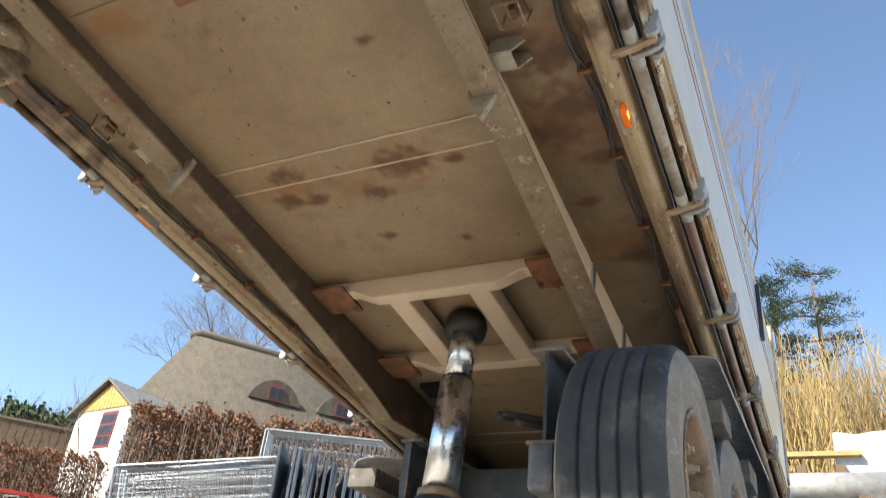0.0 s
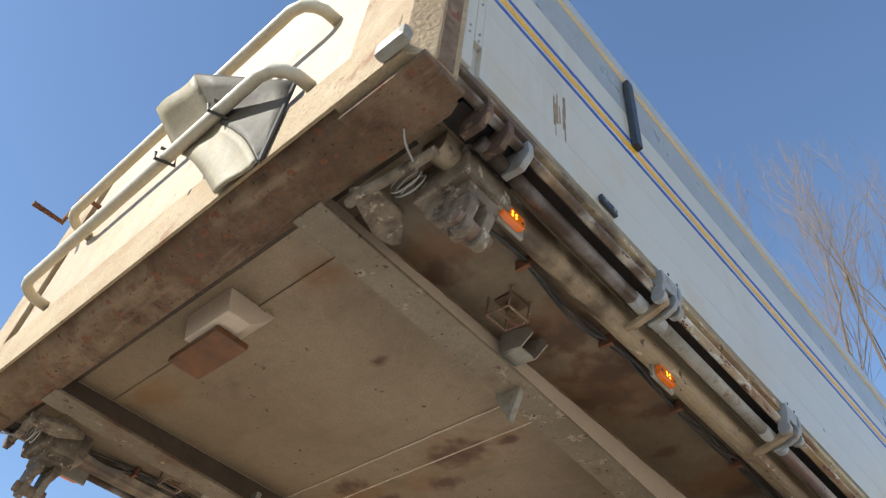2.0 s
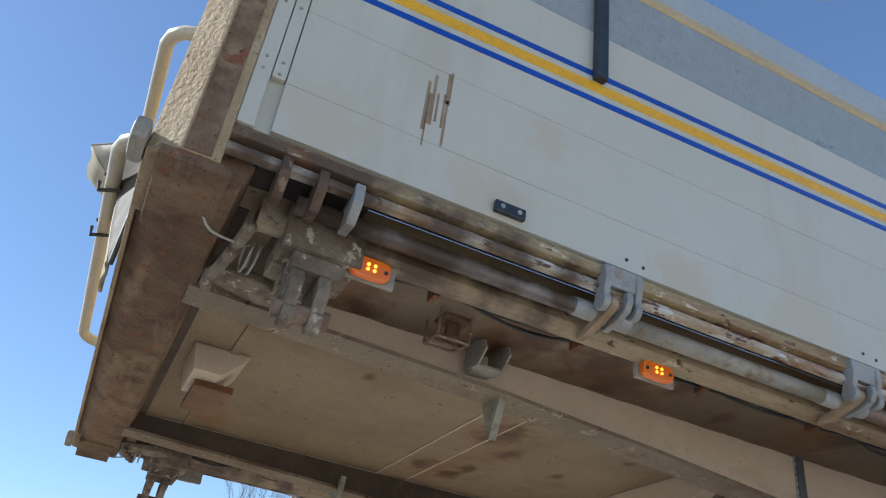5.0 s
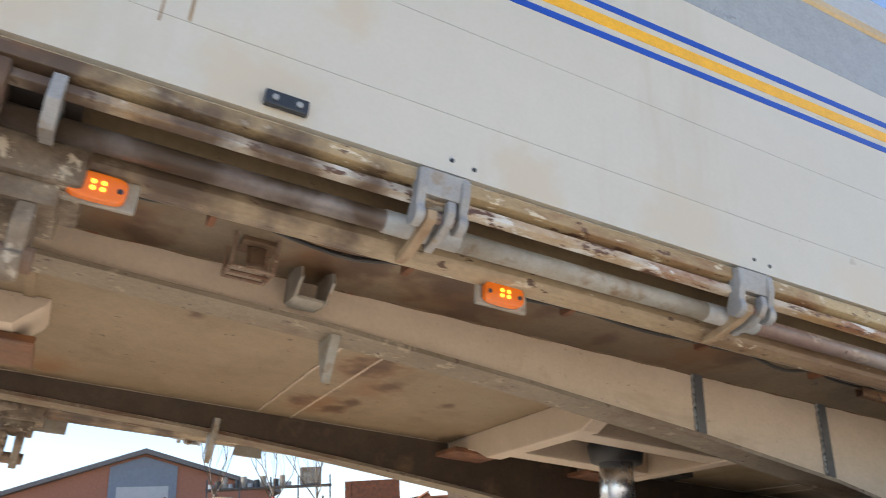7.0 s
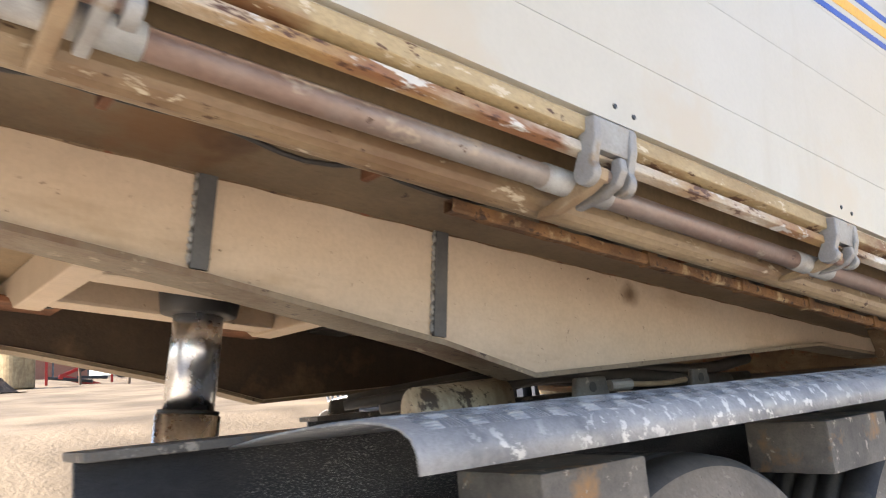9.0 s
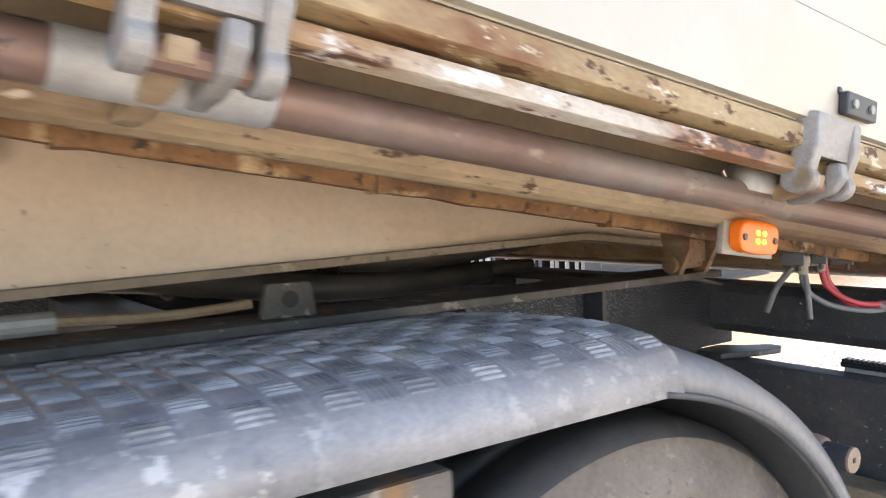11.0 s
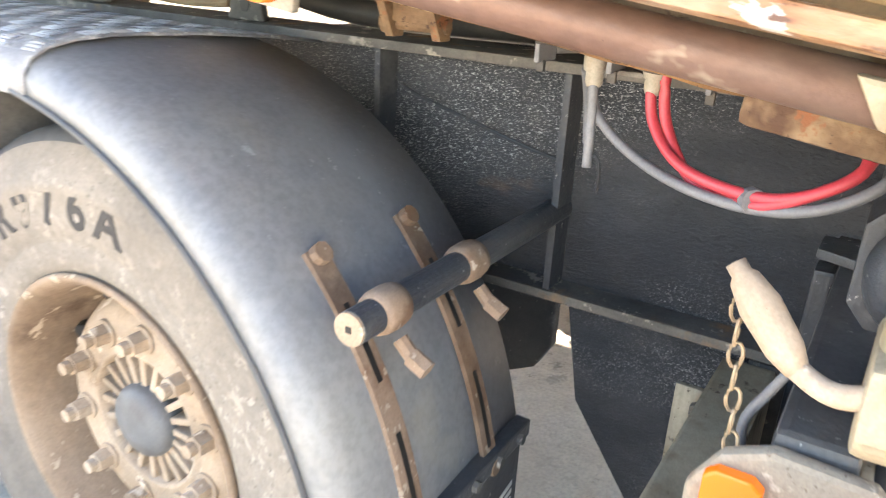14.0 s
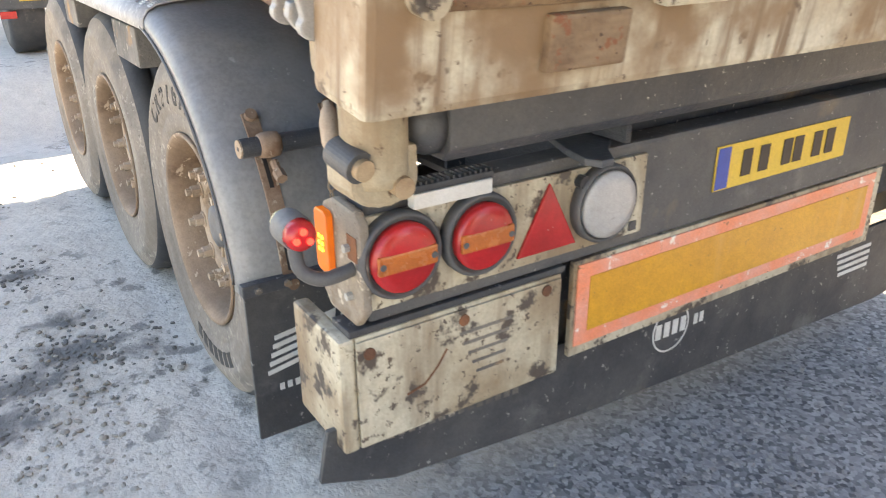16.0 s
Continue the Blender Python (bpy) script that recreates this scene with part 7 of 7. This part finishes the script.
fx, fy = at(49.2, 12.4)
zf = height(fx, fy)
ang = 27
proto = mesh_panel("site_fence", Matrix.Translation((fx, fy, zf)) @ Matrix.Rotation(radians(ang), 4, "Z") @ Matrix.Rotation(radians(-9), 4, "Y"), 2.4, 1.08, "galvanised mesh site fence leaning in a stack", 30, 8)
rnd = random.Random(71)
for k in range(7):
    copy_thing(proto, Matrix.Translation((fx - 0.05 * k * 0.6 + rnd.gauss(0, 0.03), fy + 0.09 * (k + 1), zf + rnd.uniform(-0.04, 0.04))) @ Matrix.Rotation(radians(ang + rnd.gauss(0, 1)), 4, "Z") @ Matrix.Rotation(radians(-9 + rnd.uniform(-2, 2)), 4, "Y") @ Matrix.Rotation(radians(rnd.uniform(-5, 5)), 4, "X"))
gx2, gy2 = at(40.5, 14.2)
tall = mesh_panel("site_fence", Matrix.Translation((gx2, gy2, height(gx2, gy2))) @ Matrix.Rotation(radians(ang), 4, "Z"), 3.0, 2.5, "tall galvanised mesh site fence before the hedge", 34, 9)
for k in range(4):
    copy_thing(tall, Matrix.Translation((gx2 - 0.04 * k, gy2 + 0.09 * (k + 1), height(gx2, gy2))) @ Matrix.Rotation(radians(ang + rnd.gauss(0, 1)), 4, "Z"))
# upright dark panels on edge
p0, p1 = at(38.7, 12.2), at(28.5, 11.8)
proto2 = None
for k in range(30):
    u = k / 29
    x, y = p0[0] + (p1[0] - p0[0]) * u, p0[1] + (p1[1] - p0[1]) * u
    m = Matrix.Translation((x, y, height(x, y))) @ Matrix.Rotation(radians(-52 + rnd.gauss(0, 4)), 4, "Z") @ Matrix.Rotation(radians(rnd.gauss(0, 1.5)), 4, "Y")
    if proto2 is None:
        proto2 = thing("barrier_panel", m, "dark steel barrier panel stored on edge", "barrier", "barrier panels on edge")
        part("plate", box(0, 1.2, -0.02, 0.02, 0, 1.84, 0.006), M_FENCEDARK, proto2)
        part("edge_tube", cyl((0, 0, 0), (0, 0, 1.86), 0.025, 8), M_FENCE, proto2, "galvanised edge tube")
    else:
        copy_thing(proto2, m)
bxx, byy = at(54.2, 24)
stand = thing("machine_stand", pose(bxx, byy, height(bxx, byy) + 0.35, 0, 0, 50), "red steel machine frame among scrap", "machine frame")
for z in (0.4, 0.75, 1.1):
    part("bar", box(-1.0, 1.9, -0.05, 0.05, z - 0.05, z + 0.05, 0.01), M_RED, stand)
for x in (-0.95, 0.0, 0.9, 1.85):
    part("leg", box(x - 0.05, x + 0.05, -0.05, 0.05, -0.4, 1.15, 0.01), M_RED, stand)
sc = thing("scrap_pile", pose(*at(54.0, 26), height(*at(54.0, 26))), "brown rusty scrap heap by the hedge", "scrap")
for k in range(16):
    bm = box(-1.2, 1.2, -0.12, 0.12, -0.03, 0.03)
    o = part("bar", bm, M_SCRAP, sc)
    o.matrix_local = Matrix.Translation((rnd.gauss(0, 0.8), rnd.gauss(0, 0.5), 0.1 + 0.11 * k)) @ Euler((rnd.gauss(0, 0.3), rnd.gauss(0, 0.4), rnd.uniform(0, 6))).to_matrix().to_4x4()

# ---- wrapped stack, pallets and pipe ----
x, y = at(-2.6, 9.7)
ws = thing("wrapped_stack", pose(x, y, height(x, y)), "building blocks wrapped in torn grey plastic", "wrapped pallet")
for k in range(4):
    bm = box(-0.42, 0.45, -0.5, 0.5, 0.62 * k + 0.02, 0.62 * k + 0.6, 0.05)
    bmesh.ops.subdivide_edges(bm, edges=bm.edges[:], cuts=3, use_grid_fill=True)
    for v in bm.verts:
        v.co += 0.05 * Vector(noise.noise_vector(v.co * 3.1 + Vector((k, 0, 0))))
    part("bundle", bm, M_WRAP, ws, "plastic-wrapped bundle")
x, y = at(2.0, 9.6)
pal = thing("pallet_pile", pose(x, y, height(x, y)), "pile of dark slatted pallets", "pallets")
for k in range(13):
    part("slat", box(-0.45, 0.42, -0.5, 0.5, 0.16 * k + 0.02, 0.16 * k + 0.1, 0.01), M_BLACKPLASTIC if k < 11 else M_BROWNWOOD, pal)
for xx in (-0.4, 0.0, 0.38):
    part("block", box(xx - 0.05, xx + 0.05, -0.49, 0.49, 0, 2.1), M_BROWNWOOD, pal)
part("plank", box(-0.7, 0.6, -0.52, -0.4, 2.19, 2.24), M_REED, pal, "pale plank on top")
pp = tagged(part("grey_pipe", cyl((-0.7, 0, 0), (0.7, 0, 0), 0.14, 24), M_GALV, smooth=True), "grey plastic pipe lying on blocks", "pipe")
x, y = at(1.6, 8.6)
pp.matrix_world = Matrix.Translation((x, y, 1.98))
stn = tagged(part("pipe_trestle", add_box(box(-0.5, -0.4, -0.1, 0.1, 0, 1.85), 0.4, 0.5, -0.1, 0.1, 0, 1.85), M_BROWNWOOD), "wooden trestle under the pipe", "trestle")
stn.matrix_world = Matrix.Translation((x, y, height(x, y)))

# ---- the yard across: barn, machines, mound ----
E8 = (2.2, -2.95)
M_BALE = material("weathered_bale_straw", (0.36, 0.285, 0.165), (0.25, 0.19, 0.105), 0.9, scale=5, amount=0.9, bump=2.0, bump_scale=30, streak=(0.19, 0.14, 0.08), streak_at=0.58, streak_scale=(6, 6, 1))
bx, by = at(83.5, 61, (2.3, -3.3))
barn = thing("barn", Matrix.Translation((bx, by, height(bx, by))) @ Matrix.Rotation(radians(84), 4, "Z"), "low brick barn with a blue-grey gable and roller door", "barn")
part("wall", box(-9, 9, 0, 14, -1, 2.6), M_BRICK, barn, "red brick wall")
part("gable", prism([(-9, 2.601), (9, 2.601), (0, 5.4)], "y", 0.01, 0.3), M_BRICK, barn)
part("cladding", prism([(-2.3, -1), (2.3, -1), (2.3, 4.5), (0, 5.2), (-2.3, 4.5)], "y", -0.08, 0.005), M_BLUEGREY, barn, "blue-grey cladding")
part("roller_door", box(-1.75, 1.75, -0.14, -0.085, -0.5, 3.1), M_DOOR, barn, "pale roller door")
for s in (-1, 1):
    part("roof", prism([(0, 5.75), (s * 9.8, 2.7), (s * 9.8, 2.4), (0, 5.4)], "y", -0.5, 14.5), M_TINROOF, barn, "grey roof slope")


def pile(x, y, r, h, name, mat, label, cat, seed):
    bm = bmesh.new()
    bmesh.ops.create_grid(bm, x_segments=28, y_segments=28, size=1.0)
    for v in bm.verts:
        d = v.co.length
        z = h * max(0.0, 1 - d) ** 0.8 + (0.09 * noise.noise(v.co * 11.0) if d < 1 else 0.0) + 0.12 * h * noise.noise(v.co * 4.3 + Vector((seed, 0, 0))) * (1 if d < 1 else 0)
        v.co = Vector((v.co.x * r, v.co.y * r, z - 0.1))
    o = tagged(part(name, bm, mat, smooth=True), label, cat)
    o.matrix_world = Matrix.Translation((x, y, height(x, y)))


pile(*at(83.0, 27, E8), 1.9, 1.45, "earth_mound", material("brown_earth", (0.15, 0.095, 0.056), (0.075, 0.048, 0.028), 0.95, scale=6, amount=1.0, bump=4.0, bump_scale=9, chips=(0.21, 0.15, 0.095), chips_at=0.6, chips_scale=7), "heap of brown earth in the yard", "earth heap", 4)
for k, az in enumerate((81.9, 81.0, 80.1, 79.1)):
    x, y = at(az, 33 - 0.6 * k, E8)
    tb = tagged(part("straw_bale", lathe([(0.0, 0.5), (0.03, 0.55), (1.35, 0.55), (1.4, 0.5)], (0, 0, 0), "z", 28), M_BALE, smooth=False), "upright round straw bale", "bale", "straw bales")
    tb.matrix_world = Matrix.Translation((x, y, height(x, y)))


def frame_machine(az, d, w, h, mat, name, label, seed, cat="farm machine"):
    rr = random.Random(seed)
    x, y = at(az, d, E8)
    t = thing(name, Matrix.Translation((x, y, height(x, y))) @ Matrix.Rotation(radians(az), 4, "Z"), label, cat)
    for k in range(9):
        bm = box(0, rr.uniform(0.3, 0.9) * w, -0.06, 0.06, 0, rr.uniform(0.08, 0.2), 0.02)
        o = part("member", bm, mat if rr.random() < 0.7 else M_BLACKPLASTIC, t)
        o.matrix_local = Matrix.Translation((rr.uniform(-w / 2, 0), rr.uniform(-0.5, 0.5), rr.uniform(0.1, h))) @ Euler((0, rr.gauss(0, 0.25), rr.gauss(0, 0.4))).to_matrix().to_4x4()
    for k in range(3):
        o = part("upright", box(-0.05, 0.05, -0.05, 0.05, 0, h * rr.uniform(0.7, 1.1), 0.01), mat, t)
        o.matrix_local = Matrix.Translation((-w / 2 + w * k / 2, rr.uniform(-0.4, 0.4), 0))
    return t


frame_machine(75.6, 35, 2.4, 1.25, M_RED, "cultivator", "red farm cultivator in the yard", 81)
wg = thing("farm_wagon", Matrix.Translation((*at(72.3, 46, E8), height(*at(72.3, 46, E8)))) @ Matrix.Rotation(radians(72), 4, "Z"), "red tipping farm wagon in the yard", "wagon")
part("body", prism([(-1.4, 0.75), (1.4, 0.75), (1.6, 1.45), (-1.6, 1.45)], "y", -0.9, 0.9, 0.02), M_RED, wg, "red wagon body")
for k in range(7):
    part("rib", box(-1.45 + 0.47 * k, -1.4 + 0.47 * k, -0.96, -0.9, 0.75, 1.45), M_RED, wg)
for xx in (-0.7, 0.5):
    part("wheel", lathe([(-1.05, 0.3), (-1.05, 0.38), (-0.85, 0.38), (-0.85, 0.3)], (xx, 0, 0.38), "y", 28), M_TREAD, wg)
part("frame", box(-1.5, 1.5, -0.5, 0.5, 0.55, 0.72), M_SCRAP, wg)
x, y = at(72.6, 54, E8)
ibc = thing("caged_tank", Matrix.Translation((x, y, height(x, y))) @ Matrix.Rotation(radians(70), 4, "Z"), "pale liquid tank in a cage on a rack", "tank")
part("tank", box(-0.7, 0.7, -0.5, 0.5, 2.75, 3.85, 0.06), M_DIRTYWHITE, ibc)
for xx in (-0.57, -0.19, 0.19, 0.57):
    part("cage_bar", box(xx - 0.015, xx + 0.015, -0.53, -0.5, 2.7, 3.88), M_FENCE, ibc)
part("rack_shelf", box(-6.8, 1.4, -0.6, 0.6, 2.62, 2.7), M_CHASSIS, ibc)
for xx in (-6.7, -4.6, -2.6, -0.8, 1.3):
    part("rack_post", box(xx - 0.05, xx + 0.05, -0.55, -0.45, 0, 3.3), M_CHASSIS, ibc)
for k in range(13):
    xx = -6.5 + 0.42 * k
    part("drum", cyl((xx, 0, 2.7), (xx, 0, 3.0 + 0.22 * (k * 7 % 3)), 0.2, 12), (M_FENCE, M_BLACKPLASTIC, M_GREYPLATE)[k % 3], ibc)
x, y = at(68.3, 44, E8)
ct = thing("rusty_container", Matrix.Translation((x, y, height(x, y))) @ Matrix.Rotation(radians(66), 4, "Z"), "open rusty steel container in the yard", "container")
part("shell", add_box(box(-1.5, 1.5, -0.6, -0.55, 0.1, 2.45, 0.01), -1.5, 1.5, 0.55, 0.6, 0.1, 2.45, 0.01), M_SCRAP, ct)
for xx in (-1.5, 1.45):
    part("end", box(xx, xx + 0.05, -0.549, 0.549, 0.1, 2.45), M_SCRAP, ct)
for xx in (-1.2, -0.8, -0.4, 0.0, 0.4, 0.8, 1.2):
    part("rib", box(xx - 0.04, xx + 0.04, -0.66, -0.601, 0.1, 2.45), M_SCRAP, ct)
frame_machine(65.4, 36, 2.4, 1.5, M_SCRAP, "old_plough", "brown rusty plough parts on the yard", 83)
frame_machine(69.6, 35, 2.0, 0.9, M_SCRAP, "scrap_heap", "brown rusty frame lying on the yard", 84)
for az, d, w, h, yaw in ((67.6, 32, 1.1, 0.85, 40), (66.4, 37, 1.9, 1.3, 80), (64.0, 38, 1.7, 1.4, 55)):
    x, y = at(az, d, E8)
    tr = thing("steel_trough", Matrix.Translation((x, y, height(x, y))) @ Matrix.Rotation(radians(yaw), 4, "Z"), "rust-brown open steel trough on the yard", "trough", "rusty troughs")
    for k in (-1, 1):
        part("side", box(-w / 2, w / 2, *sorted((k * 0.3, k * 0.34)), 0.0, h, 0.01), M_SCRAP, tr)
        part("end", box(*sorted((k * w / 2, k * (w / 2 - 0.04))), -0.299, 0.299, 0.0, h, 0.01), M_SCRAP, tr)
    part("base", box(-w / 2 + 0.041, w / 2 - 0.041, -0.299, 0.299, 0.0, 0.05), M_SCRAP, tr)
    part("lip", box(-w / 2 - 0.03, w / 2 + 0.03, -0.38, -0.341, h - 0.08, h + 0.01, 0.005), M_SCRAP, tr)
x, y = at(62.2, 21, E8)
M_CARTWHITE = material("dull_white_cart_paint", (0.62, 0.6, 0.55), (0.48, 0.45, 0.39), 0.5, scale=5, amount=0.8, stain=(0.3, 0.22, 0.14), stain_at=0.64, stain_scale=5)
bc = thing("bale_cart", Matrix.Translation((x, y, height(x, y))) @ Matrix.Rotation(radians(64), 4, "Z"), "small pale cart with a red-rimmed tyre", "cart")
ty = part("tyre", lathe([(-0.14, 0.22), (-0.15, 0.34), (-0.1, 0.4), (0.1, 0.4), (0.15, 0.34), (0.14, 0.22)], (-0.35, 0, 0.4), "y", 36), M_TREAD, bc, "dark cart tyre", smooth=True)
part("rim", lathe([(-0.16, 0.2), (-0.12, 0.21), (0.12, 0.21), (0.13, 0.2)], (-0.35, 0, 0.4), "y", 24), M_RED, bc, "red rim")
part("tub", prism([(-0.1, 0.35), (0.9, 0.3), (1.0, 0.75), (0.0, 0.8)], "y", -0.35, 0.35, 0.03), M_CARTWHITE, bc, "pale sheet tub")
part("drawbar", tube([(-0.4, 0, 0.55), (-0.1, 0, 0.65), (0.95, 0, 0.5), (1.35, 0, 0.55)], 0.035, 8), M_CARTWHITE, bc)
part("support_leg", box(0.8, 0.86, -0.03, 0.03, 0.0, 0.4), M_CARTWHITE, bc)
part("hoop", tube([(0.5, -0.3, 0.7), (0.5, -0.3, 1.05), (0.8, -0.3, 1.1), (0.9, -0.3, 0.7)], 0.018, 6), M_CARTWHITE, bc)

# a stacked row of site fences across the yard
for k in range(4):
    x, y = at(51.0 - 3.3 * k, 34, E8)
    copy_thing(proto, Matrix.Translation((x, y, height(x, y))) @ Matrix.Rotation(radians(46 + 2 * k), 4, "Z") @ Matrix.Rotation(radians(-4), 4, "X"))

# ---- towing lorry ahead of the trailer ----
lorry = thing("towing_lorry", pose(0, -7.0, 0), "rear of the dark towing lorry ahead of the trailer", "lorry")
for s in (-1, 1):
    part("wheel", lathe([(-0.16, 0.28), (-0.18, 0.42), (-0.14, 0.5), (0.14, 0.5), (0.18, 0.42), (0.16, 0.28)], (s * 0.8, -0.45, 0.5), "x", 40), M_TREAD, lorry, "dark lorry tyre", smooth=True)
    part("lamp", box(*sorted((s * 0.9, s * 1.05)), 0.1, 0.14, 0.4, 0.47, 0.01), M_LAMPRED, lorry, "red lorry lamp")
part("bumper", box(-1.1, 1.1, 0.02, 0.1, 0.48, 0.66, 0.01), M_CHASSIS, lorry, "black rear crossbar")
part("plate", box(0.45, 0.85, 0.1, 0.115, 0.56, 0.66), M_PLATEYEL, lorry, "yellow number plate")
for k in range(4):
    part("plate_bar", box(0.55 + 0.07 * k, 0.59 + 0.07 * k, 0.1155, 0.117, 0.58, 0.64), M_DARKTXT, lorry)
part("frame", box(-0.5, 0.5, -3.0, 0.02, 0.7, 0.95, 0.01), M_CHASSIS, lorry)
# Unseen box, raised so that its shadow covers ground beside the trailer.
part("load_box", box(-1.2, 1.2, -6.0, -0.15, 1.1, 3.7, 0.02), M_GREYBOARD, lorry, "unseen grey lorry box, made tall to shade the ground")
